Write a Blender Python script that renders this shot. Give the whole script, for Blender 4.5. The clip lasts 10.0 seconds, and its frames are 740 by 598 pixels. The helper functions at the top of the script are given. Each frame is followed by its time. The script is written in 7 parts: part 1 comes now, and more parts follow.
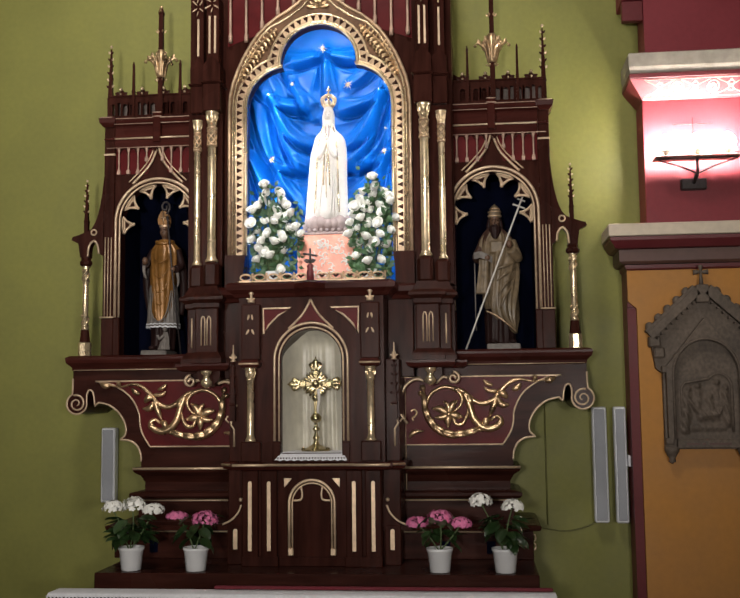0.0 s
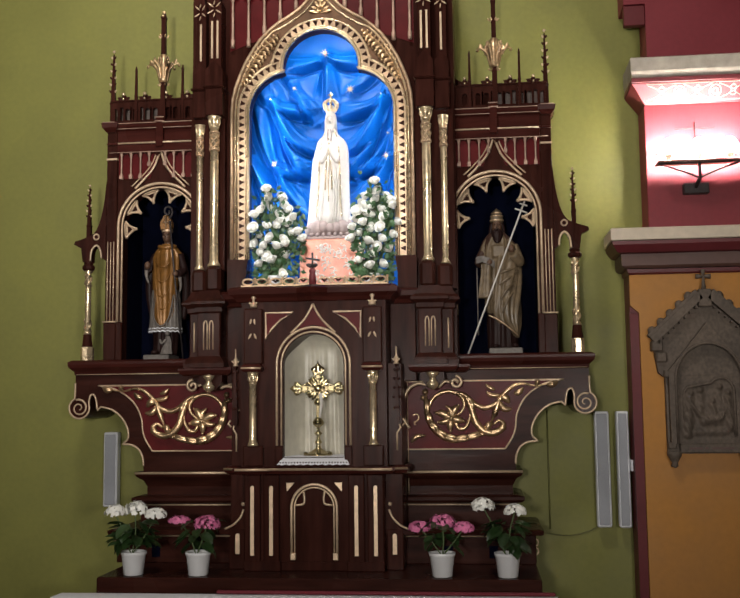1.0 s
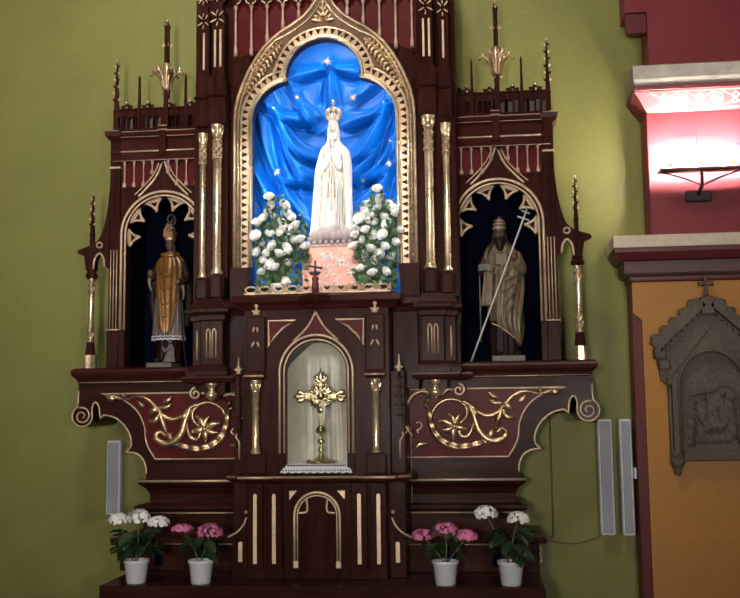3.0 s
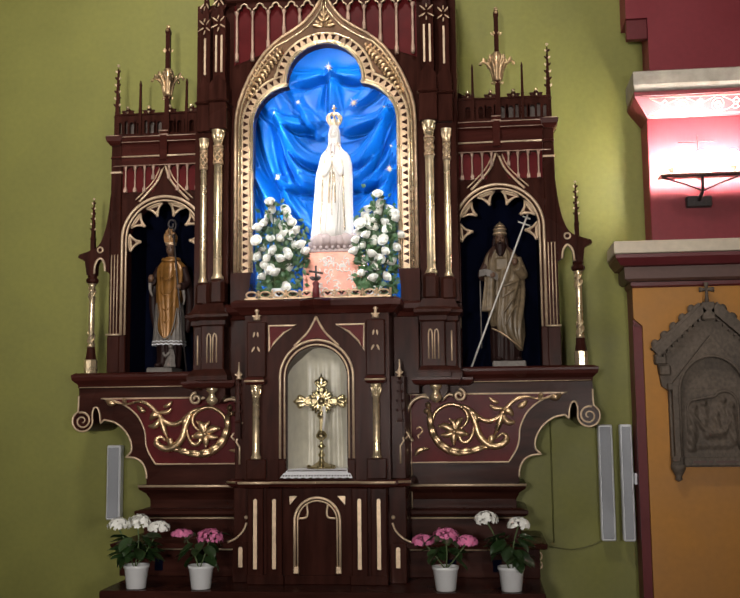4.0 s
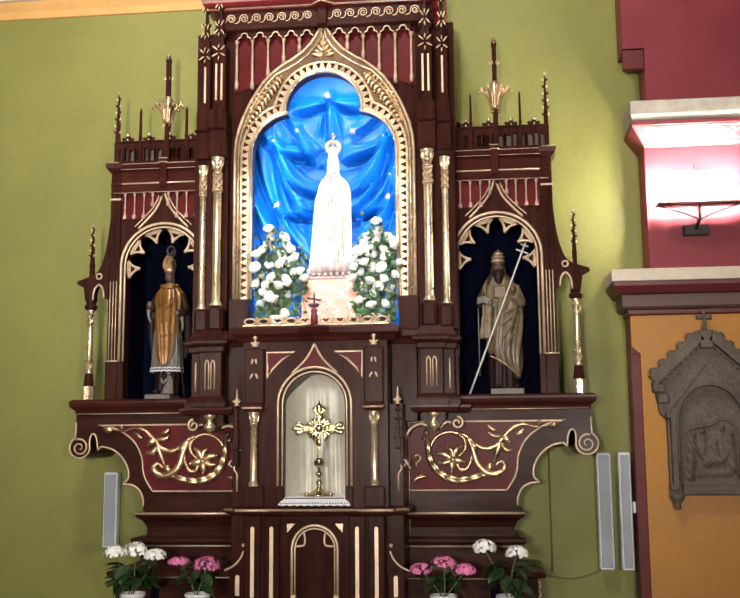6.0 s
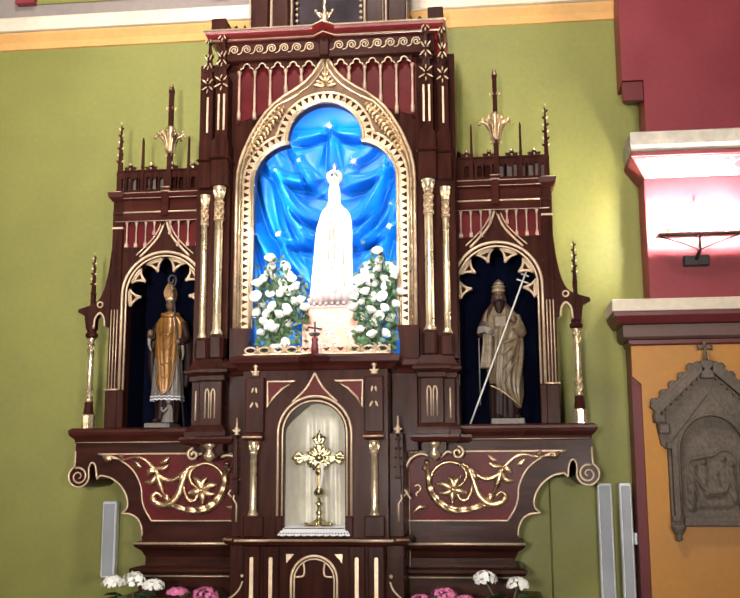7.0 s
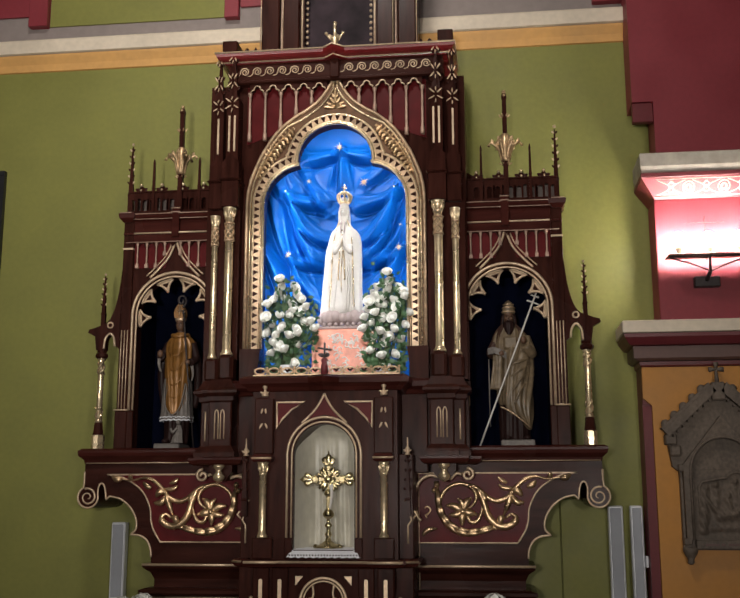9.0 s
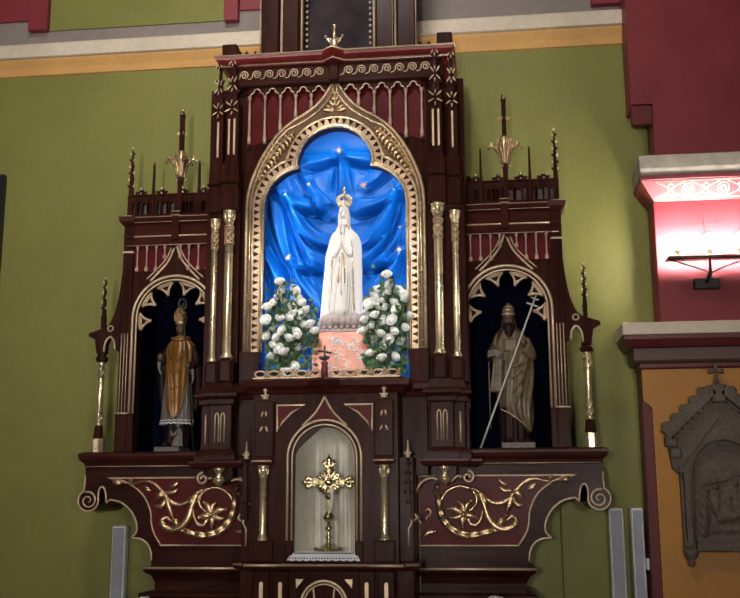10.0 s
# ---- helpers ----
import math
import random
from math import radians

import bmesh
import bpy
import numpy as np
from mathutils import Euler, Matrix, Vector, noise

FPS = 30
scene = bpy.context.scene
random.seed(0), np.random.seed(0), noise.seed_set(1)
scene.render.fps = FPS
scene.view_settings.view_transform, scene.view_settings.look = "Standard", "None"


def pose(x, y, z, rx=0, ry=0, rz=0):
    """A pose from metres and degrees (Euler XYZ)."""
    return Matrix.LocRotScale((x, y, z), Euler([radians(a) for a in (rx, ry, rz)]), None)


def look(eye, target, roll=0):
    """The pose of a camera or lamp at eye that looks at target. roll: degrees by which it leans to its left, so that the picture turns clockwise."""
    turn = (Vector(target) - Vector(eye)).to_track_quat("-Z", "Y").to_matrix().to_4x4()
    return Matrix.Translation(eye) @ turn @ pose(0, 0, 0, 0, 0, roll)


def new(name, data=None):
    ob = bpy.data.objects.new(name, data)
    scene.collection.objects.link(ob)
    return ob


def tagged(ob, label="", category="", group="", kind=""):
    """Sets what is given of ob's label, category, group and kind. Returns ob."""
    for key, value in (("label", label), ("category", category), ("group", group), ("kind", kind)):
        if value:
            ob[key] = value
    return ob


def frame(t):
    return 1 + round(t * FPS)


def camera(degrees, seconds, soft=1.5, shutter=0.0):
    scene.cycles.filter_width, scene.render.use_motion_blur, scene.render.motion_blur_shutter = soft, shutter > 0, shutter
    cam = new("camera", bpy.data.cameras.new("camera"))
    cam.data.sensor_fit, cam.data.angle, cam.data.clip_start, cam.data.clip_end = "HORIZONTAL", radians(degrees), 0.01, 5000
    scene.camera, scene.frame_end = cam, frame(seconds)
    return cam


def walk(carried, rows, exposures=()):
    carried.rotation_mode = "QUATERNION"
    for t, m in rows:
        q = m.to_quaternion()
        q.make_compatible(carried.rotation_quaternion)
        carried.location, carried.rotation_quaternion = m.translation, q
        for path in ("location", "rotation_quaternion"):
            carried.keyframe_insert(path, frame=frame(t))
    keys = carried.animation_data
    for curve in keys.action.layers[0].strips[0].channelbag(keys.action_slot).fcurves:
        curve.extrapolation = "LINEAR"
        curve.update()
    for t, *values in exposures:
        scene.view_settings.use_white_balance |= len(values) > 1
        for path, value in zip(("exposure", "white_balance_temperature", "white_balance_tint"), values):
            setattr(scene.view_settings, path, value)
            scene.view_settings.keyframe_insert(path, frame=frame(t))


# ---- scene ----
cam = camera(39.92, 10.0, soft=1.6)
# seconds, eye x y z, then degrees: turn to the left, look up, lean to the left
ROWS = [
    (0.0, 0.9590, -6.2134, 1.9530, 6.065, 5.760, -0.667),
    (0.5, 0.9590, -6.2138, 1.9528, 6.107, 5.925, -0.665),
    (1.0, 0.9590, -6.2151, 1.9525, 6.188, 6.011, -0.670),
    (1.5, 0.9590, -6.2155, 1.9522, 6.270, 6.134, -0.680),
    (2.0, 0.9590, -6.2176, 1.9518, 6.293, 6.280, -0.725),
    (2.5, 0.9590, -6.2183, 1.9520, 6.313, 6.370, -0.733),
    (4.0, 0.9592, -6.2190, 1.9518, 6.363, 6.745, -0.632),
    (4.5, 0.9592, -6.2215, 1.9510, 6.302, 7.010, -0.625),
    (5.0, 0.9596, -6.2231, 1.9502, 6.284, 7.349, -0.600),
    (5.5, 0.9597, -6.2265, 1.9495, 6.268, 7.698, -0.600),
    (5.7, 0.9598, -6.2270, 1.9492, 6.275, 7.915, -0.560),
    (6.8, 0.9602, -6.2310, 1.9480, 6.185, 9.541, -0.320),
    (7.0, 0.9603, -6.2322, 1.9475, 6.275, 9.933, -0.290),
    (7.5, 0.9608, -6.2326, 1.9472, 6.588, 10.739, -0.232),
    (8.0, 0.9608, -6.2335, 1.9476, 6.677, 10.858, -0.185),
    (8.5, 0.9608, -6.2328, 1.9478, 6.743, 10.977, -0.130),
    (9.0, 0.9607, -6.2322, 1.9479, 6.832, 11.104, -0.110),
    (9.5, 0.9603, -6.2325, 1.9478, 6.840, 11.102, -0.135),
    (10.0, 0.9601, -6.2345, 1.9475, 6.822, 11.260, -0.240),
]
walk(cam, [(t, pose(x, y, z, 0, 0, turn) @ pose(0, 0, 0, 90 + up, 0, 0) @ pose(0, 0, 0, 0, 0, lean))
           for t, x, y, z, turn, up, lean in ROWS],
     [(0.0, 0.04), (2.5, 0.04), (4.0, 0.12), (4.5, 0.21), (5.0, 0.42), (5.5, 0.62), (6.8, 1.06), (7.15, 1.05), (7.5, 0.09), (8.0, -0.24), (10.0, -0.27)])

# ---- light ----
world = bpy.data.worlds.new("church_air")
scene.world = world
world.use_nodes = True
world.node_tree.nodes["Background"].inputs[0].default_value = (0.9, 0.85, 0.8, 1)
world.node_tree.nodes["Background"].inputs[1].default_value = 0.03
scene.view_settings.exposure = 0.0


def area_lamp(name, eye, target, w, h, watts, tint):
    data = bpy.data.lights.new(name, "AREA")
    data.shape, data.size, data.size_y, data.energy, data.color = "RECTANGLE", w, h, watts, tint
    ob = new(name, data)
    ob.matrix_world = look(eye, target)
    return ob


WARM, COOL = (1.0, 0.945, 0.875), (0.95, 0.97, 1.0)
# floodlights of the nave at head height behind the visitor
area_lamp("nave_floodlight", (0.3, -7.9, 2.1), (-1.3, 0.3, 4.6), 0.35, 0.35, 50, WARM).data.spread = radians(76)
area_lamp("nave_floodlight", (2.5, -7.9, 2.0), (1.6, 0.3, 2.5), 0.35, 0.35, 34, WARM).data.spread = radians(110)
# unseen lamps added for the general light behind and before the altar
area_lamp("nave_fill", (-2.9, -8.5, 3.4), (-1.0, 0.3, 5.5), 1.4, 1.4, 26, WARM).data.spread = radians(76)
area_lamp("sanctuary_fill", (-0.3, -4.0, 7.7), (-0.5, 0.4, 4.6), 0.8, 0.8, 50, WARM).data.spread = radians(100)
# lamps hidden behind the rim of the lit niche
area_lamp("niche_light", (0.0, 0.05, 4.42), (0.0, 0.30, 3.9), 0.36, 0.05, 7, COOL)
area_lamp("niche_light", (-0.475, 0.17, 3.45), (-0.18, 0.36, 3.40), 0.04, 1.3, 9.5, COOL)
area_lamp("niche_light", (0.475, 0.17, 3.45), (0.18, 0.36, 3.40), 0.04, 1.3, 4.5, COOL)
area_lamp("niche_light", (0.26, 0.02, 2.90), (0.06, 0.16, 3.4), 0.10, 0.06, 1.6, COOL)
# spot added out of view to brighten the figure and the roses
beam = bpy.data.lights.new("figure_fill_spot", "SPOT")
beam.energy, beam.color, beam.spot_size, beam.spot_blend, beam.shadow_soft_size = 1200, COOL, radians(13), 0.6, 0.06
beam_ob = new("figure_fill_spot", beam)
beam_ob.matrix_world = look((-0.3, -5.2, 6.3), (0.03, 0.0, 3.16))


# ---- materials ----
def material(name, base, rough=0.5, metal=0.0, grain=0.15, size=14.0, stain=0.12, bump=0.1, stretch=(1, 1, 1), coat=0.0,
             sheen=0.0, vary=0.0, spec=0.5):
    """A painted or natural surface: fine grain and larger stains in colour and gloss, and a fine relief."""
    m = bpy.data.materials.new(name)
    m.use_nodes = True
    nt = m.node_tree
    bsdf = nt.nodes["Principled BSDF"]
    co = nt.nodes.new("ShaderNodeTexCoord")
    mp = nt.nodes.new("ShaderNodeMapping")
    mp.inputs["Scale"].default_value = stretch
    nt.links.new(co.outputs["Object"], mp.inputs[0])
    fine = nt.nodes.new("ShaderNodeTexNoise")
    fine.inputs["Scale"].default_value, fine.inputs["Detail"].default_value = size, 6
    big = nt.nodes.new("ShaderNodeTexNoise")
    big.inputs["Scale"].default_value, big.inputs["Detail"].default_value = size / 9, 3
    nt.links.new(mp.outputs[0], fine.inputs["Vector"])
    nt.links.new(co.outputs["Object"], big.inputs["Vector"])

    def span(node, lo, hi):
        r = nt.nodes.new("ShaderNodeMapRange")
        r.inputs["From Min"].default_value, r.inputs["From Max"].default_value = 0.3, 0.7
        r.inputs["To Min"].default_value, r.inputs["To Max"].default_value = lo, hi
        nt.links.new(node.outputs["Fac"], r.inputs["Value"])
        return r.outputs[0]

    def times(a, b):
        n = nt.nodes.new("ShaderNodeMath")
        n.operation = "MULTIPLY"
        nt.links.new(a, n.inputs[0])
        nt.links.new(b, n.inputs[1])
        return n.outputs[0]

    value = times(span(fine, 1 - grain, 1 + grain), span(big, 1 - stain, 1 + stain))
    if vary:
        info = nt.nodes.new("ShaderNodeObjectInfo")
        r = nt.nodes.new("ShaderNodeMapRange")
        r.inputs["To Min"].default_value, r.inputs["To Max"].default_value = 1 - vary, 1 + vary
        nt.links.new(info.outputs["Random"], r.inputs["Value"])
        value = times(value, r.outputs[0])
    tone = nt.nodes.new("ShaderNodeHueSaturation")
    tone.inputs["Color"].default_value = (*base, 1)
    nt.links.new(value, tone.inputs["Value"])
    nt.links.new(tone.outputs[0], bsdf.inputs["Base Color"])
    nt.links.new(span(big, max(rough - 0.08, 0.03), min(rough + 0.08, 1)), bsdf.inputs["Roughness"])
    bsdf.inputs["Metallic"].default_value = metal
    bsdf.inputs["Specular IOR Level"].default_value = spec
    bsdf.inputs["Coat Weight"].default_value = coat
    bsdf.inputs["Coat Roughness"].default_value = 0.25
    bsdf.inputs["Sheen Weight"].default_value = sheen
    if bump:
        b = nt.nodes.new("ShaderNodeBump")
        b.inputs["Strength"].default_value, b.inputs["Distance"].default_value = bump, 0.004
        nt.links.new(fine.outputs["Fac"], b.inputs["Height"])
        nt.links.new(b.outputs[0], bsdf.inputs["Normal"])
    return m


def glow(name, tint, strength):
    m = bpy.data.materials.new(name)
    m.use_nodes = True
    b = m.node_tree.nodes["Principled BSDF"]
    b.inputs["Base Color"].default_value = (*tint, 1)
    b.inputs["Emission Color"].default_value = (*tint, 1)
    b.inputs["Emission Strength"].default_value = strength
    return m


WOOD = material("dark_stained_oak", (0.035, 0.0108, 0.0076), 0.28, spec=0.06, grain=0.35, size=9, stain=0.2, bump=0.25, stretch=(3, 3, 0.4))
WOODH = material("dark_stained_oak_rail", (0.035, 0.0108, 0.0076), 0.28, spec=0.06, grain=0.35, size=9, stain=0.2, bump=0.25, stretch=(0.4, 3, 3))
RUST = material("polished_red_brown_rail", (0.048, 0.0120, 0.009), 0.26, spec=0.09, grain=0.3, size=9, stain=0.2, bump=0.15, stretch=(0.4, 3, 3))
RED = material("oxblood_paint", (0.085, 0.007, 0.008), 0.4, spec=0.12, grain=0.15, stain=0.2)
REDTRIM = material("polished_red_trim", (0.17, 0.015, 0.016), 0.3, grain=0.15, coat=0.15)
GOLD = material("gold_leaf", (0.80, 0.63, 0.41), 0.28, 0.75, grain=0.18, size=40, stain=0.22, bump=0.25)
CARVED = material("carved_gilding", (0.62, 0.43, 0.25), 0.33, 0.85, grain=0.3, size=50, stain=0.4, bump=0.35)
GILT = material("gilt_line_paint", (0.62, 0.46, 0.31), 0.4, 0.4, grain=0.15, size=40, stain=0.2, bump=0.1)
DULLGOLD = material("aged_gilding", (0.60, 0.42, 0.27), 0.42, 0.55, grain=0.3, size=30, stain=0.4, bump=0.3)
AGED = material("worn_rose_gilding", (0.42, 0.28, 0.21), 0.5, 0.25, grain=0.25, size=40, stain=0.3)
BRONZE = material("dark_bronzed_wood", (0.12, 0.062, 0.032), 0.42, 0.3, spec=0.3, grain=0.3, size=20, stain=0.3)
DENT = material("dark_red_paint_and_hole_shade", (0.03, 0.011, 0.007), 0.7, spec=0.1, grain=0.2)
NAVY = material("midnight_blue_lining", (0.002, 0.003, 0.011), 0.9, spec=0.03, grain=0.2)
GREEN = material("olive_wall_paint", (0.205, 0.201, 0.045), 0.62, grain=0.05, size=30, stain=0.07, bump=0.06)
MAROON = material("maroon_wall_paint", (0.225, 0.026, 0.036), 0.55, grain=0.05, size=30, stain=0.07, bump=0.06)
DEEPRED = material("dark_red_edge_and_shade", (0.13, 0.018, 0.022), 0.5, grain=0.08, size=30, stain=0.1)
OCHRE = material("orange_ochre_paint", (0.46, 0.20, 0.035), 0.6, grain=0.05, size=25, stain=0.08, bump=0.06)
APRICOT = material("apricot_band_paint", (0.62, 0.33, 0.10), 0.6, grain=0.05, size=25, stain=0.08)
CREAM = material("cream_plaster", (0.66, 0.56, 0.44), 0.6, grain=0.06, size=25, stain=0.1, bump=0.1)
ABACUS = material("worn_grey_cream_plaster", (0.34, 0.30, 0.25), 0.65, grain=0.15, size=18, stain=0.22, bump=0.25)
GREY = material("grey_lilac_plaster", (0.25, 0.205, 0.19), 0.7, grain=0.06, size=20, stain=0.1)
UMBER = material("brown_cornice_paint", (0.115, 0.06, 0.05), 0.55, grain=0.08, size=25, stain=0.1)
STONE = material("grey_brown_cast_stone", (0.128, 0.098, 0.076), 0.75, grain=0.25, size=45, stain=0.25, bump=0.5)
SATIN = material("royal_blue_satin", (0.001, 0.085, 0.37), 0.44, spec=0.2, grain=0.06, size=60, stain=0.05, bump=0.03)
IVORY = material("ivory_painted_plaster", (0.66, 0.62, 0.58), 0.5, grain=0.05, size=40, stain=0.05)
CLOUD = material("rosy_cloud_plaster", (0.42, 0.33, 0.315), 0.6, grain=0.1, size=40, stain=0.15)
SALMON = material("salmon_brocade", (0.78, 0.33, 0.24), 0.5, grain=0.2, size=25, stain=0.15, bump=0.2)
LINEN = material("white_linen", (0.74, 0.74, 0.78), 0.8, grain=0.06, size=60, stain=0.05, bump=0.2)
CURTAIN = material("cream_silk_curtain", (0.56, 0.53, 0.44), 0.34, grain=0.08, size=20, stain=0.12, sheen=0.2)
REDCLOTH = material("red_altar_cover", (0.13, 0.007, 0.017), 0.75, grain=0.1, size=60, stain=0.1, bump=0.2)
POT = material("white_plastic", (0.74, 0.74, 0.75), 0.35, grain=0.02, size=20, stain=0.04, bump=0.0)
SOIL = material("potting_soil", (0.03, 0.02, 0.015), 0.95, grain=0.4, size=60)
LEAF = material("houseplant_leaf", (0.025, 0.055, 0.016), 0.42, grain=0.25, size=30, stain=0.3, vary=0.3)
ROSELEAF = material("rose_leaf", (0.055, 0.12, 0.045), 0.5, grain=0.25, size=30, stain=0.3, vary=0.3)
STEM = material("green_stem", (0.08, 0.12, 0.04), 0.6, grain=0.2)
PETAL = material("white_petal", (0.90, 0.89, 0.84), 0.6, grain=0.05, size=60, stain=0.06, vary=0.06)
PINK = material("pink_petal", (0.64, 0.17, 0.34), 0.6, grain=0.15, size=60, stain=0.2, vary=0.1)
ALU = material("anodised_grey_metal", (0.72, 0.73, 0.76), 0.45, 0.15, grain=0.04, size=40, stain=0.04)
GRILLE = material("speaker_grille", (0.32, 0.33, 0.36), 0.6, 0.2, grain=0.1, size=300, stain=0.03)
IRON = material("dark_wrought_iron", (0.06, 0.05, 0.05), 0.5, 0.6, grain=0.2, size=40)
SILVER = material("old_silver_gilt", (0.46, 0.38, 0.22), 0.2, 1.0, grain=0.2, size=40, stain=0.3)
BLACK = material("black_frame_lacquer", (0.012, 0.012, 0.014), 0.35, grain=0.1)
CANVAS = material("dark_painting_canvas", (0.032, 0.021, 0.026), 0.6, spec=0.1, grain=0.5, size=7, stain=0.5)
OCHREROBE = material("ochre_gold_robe", (0.23, 0.105, 0.025), 0.36, 0.25, grain=0.2, size=30, stain=0.3)
DRAB = material("drab_stone_robe", (0.150, 0.108, 0.064), 0.42, grain=0.3, size=30, stain=0.3)
DARKROBE = material("dark_brown_robe", (0.020, 0.009, 0.008), 0.5, spec=0.15, grain=0.2)
GREYROBE = material("grey_lace_robe", (0.16, 0.14, 0.125), 0.6, grain=0.25, size=50, stain=0.3)
CAPE = material("red_brown_cape", (0.055, 0.028, 0.020), 0.5, spec=0.2, grain=0.25, size=30, stain=0.3)
FLESH = material("painted_wood_skin", (0.12, 0.062, 0.036), 0.55, grain=0.1)
FLOORTILE = material("brown_floor_tile", (0.07, 0.045, 0.035), 0.3, grain=0.15, size=8, stain=0.2)
CEIL = material("pale_ceiling_plaster", (0.45, 0.42, 0.36), 0.8, grain=0.05, size=8, stain=0.08)
BULB = glow("lit_lamp_glass", (1.0, 0.93, 0.86), 280.0)
PINKWHITE = material("cream_stencil_paint", (0.70, 0.56, 0.46), 0.6, grain=0.05)
# paler than the oak, with the light on the board put into the colour
LITBOARD = material("lit_grey_brown_board", (0.17, 0.14, 0.125), 0.8, grain=0.2, size=25, stain=0.2)
CABLE = material("painted_cable", (0.13, 0.13, 0.035), 0.6)


# ---- mesh helpers ----
def part(name, bm, mats, parent=None, label=""):
    """Links a bmesh as one mesh object, under a thing or a part where one is given."""
    bmesh.ops.recalc_face_normals(bm, faces=bm.faces)
    me = bpy.data.meshes.new(name)
    bm.to_mesh(me)
    bm.free()
    for m in (mats if isinstance(mats, (list, tuple)) else [mats]):
        me.materials.append(m)
    ob = new(name, me)
    ob.parent = parent
    if label:
        ob["label"] = label
    return ob


def thing(name, at, label, category, group="", kind=""):
    ob = new(name)
    ob.location = at
    ob.empty_display_size = 0.1
    return tagged(ob, label, category, group, kind)


def under(ob, parent):
    """Keeps ob where it stands and hangs it under parent."""
    ob.parent = parent
    if parent.parent is None:
        ob.matrix_parent_inverse = Matrix.Translation(parent.location).inverted()
    return ob


def put(name, bm, mats, parent, label="", apart=False):
    """part() for geometry given in the place's own coordinates. apart: each loose piece becomes an object of its own."""
    if not apart:
        return under(part(name, bm, mats, None, label), parent)
    left, last = set(bm.faces), None
    bmesh.ops.recalc_face_normals(bm, faces=bm.faces)
    for f0 in list(bm.faces):
        if f0 not in left:
            continue
        left.discard(f0)
        island, queue = [f0], [f0]
        while queue:
            for e in queue.pop().edges:
                for f in e.link_faces:
                    if f in left:
                        left.discard(f)
                        island.append(f)
                        queue.append(f)
        piece, at = bmesh.new(), {}
        for f in island:
            for v in f.verts:
                if v not in at:
                    at[v] = piece.verts.new(v.co)
            g = piece.faces.new([at[v] for v in f.verts])
            g.material_index, g.smooth = f.material_index, f.smooth
        last = under(part(name, piece, mats, None, label), parent)
    bm.free()
    return last


def fin(faces, mi=0, smooth=False):
    for f in faces:
        f.material_index, f.smooth = mi, smooth
    return faces


def box(bm, x0, x1, y0, y1, z0, z1, mi=0, bevel=0.0):
    x0, x1 = min(x0, x1), max(x0, x1)
    v = [bm.verts.new((x, y, z)) for z in (z0, z1) for x, y in ((x0, y0), (x1, y0), (x1, y1), (x0, y1))]
    fs = [bm.faces.new([v[i] for i in q]) for q in
          ((3, 2, 1, 0), (4, 5, 6, 7), (0, 1, 5, 4), (1, 2, 6, 5), (2, 3, 7, 6), (3, 0, 4, 7))]
    fin(fs, mi)
    if bevel:
        es = list({e for f in fs for e in f.edges})
        r = bmesh.ops.bevel(bm, geom=es, offset=bevel, segments=1, affect="EDGES")
        fin(r["faces"], mi)
    return fs


def prism(bm, poly, y0, y1, mi=0):
    """A plate: the outline poly in x and z, from y0 (front) back to y1."""
    a = [bm.verts.new((x, y0, z)) for x, z in poly]
    b = [bm.verts.new((x, y1, z)) for x, z in poly]
    n = len(poly)
    fs = [bm.faces.new(a), bm.faces.new(b[::-1])]
    fs += [bm.faces.new((a[i], b[i], b[(i + 1) % n], a[(i + 1) % n])) for i in range(n)]
    return fin(fs, mi)


def loft(bm, rings, mi=0, smooth=True, closed=True, caps=True):
    vs = [[bm.verts.new(p) for p in r] for r in rings]
    fs, n = [], len(rings[0])
    for a, b in zip(vs, vs[1:]):
        for i in range(n if closed else n - 1):
            j = (i + 1) % n
            fs.append(bm.faces.new((a[i], a[j], b[j], b[i])))
    fin(fs, mi, smooth)
    if caps and closed:
        fin([bm.faces.new(vs[0][::-1]), bm.faces.new(vs[-1])], mi)
    return fs


def lathe(bm, at, profile, n=12, mi=0, sx=1.0, sy=1.0, turn=0.0, smooth=True):
    """profile: (radius, height) from the bottom up, about an upright axis through at."""
    rings = []
    for r, h in profile:
        r = max(r, 0.0004)
        rings.append([(at[0] + sx * r * math.cos(turn + 2 * math.pi * k / n), at[1] + sy * r * math.sin(turn + 2 * math.pi * k / n),
                       at[2] + h) for k in range(n)])
    return loft(bm, rings, mi, smooth)


def tube(bm, path, r, mi=0, n=6, closed=False, taper=None, flat=1.0):
    """A round bar along path; taper(s) scales its radius from 0 to 1 along the way."""
    pts = [Vector(p) for p in path]
    rings, m = [], len(pts)
    for i, p in enumerate(pts):
        a = pts[(i - 1) % m] if closed or i else pts[0]
        b = pts[(i + 1) % m] if closed or i < m - 1 else pts[-1]
        d = (b - a)
        d = d.normalized() if d.length > 1e-9 else Vector((0, 0, 1))
        side = d.cross(Vector((0, 1, 0)))
        side = side.normalized() if side.length > 1e-3 else Vector((1, 0, 0))
        up = side.cross(d).normalized()
        rr = r * (taper(i / (m - 1)) if taper else 1)
        rings.append([p + rr * (math.cos(t) * side + flat * math.sin(t) * up) for t in (2 * math.pi * k / n for k in range(n))])
    if closed:
        rings.append(rings[0])
    return loft(bm, rings, mi, True, True, not closed)


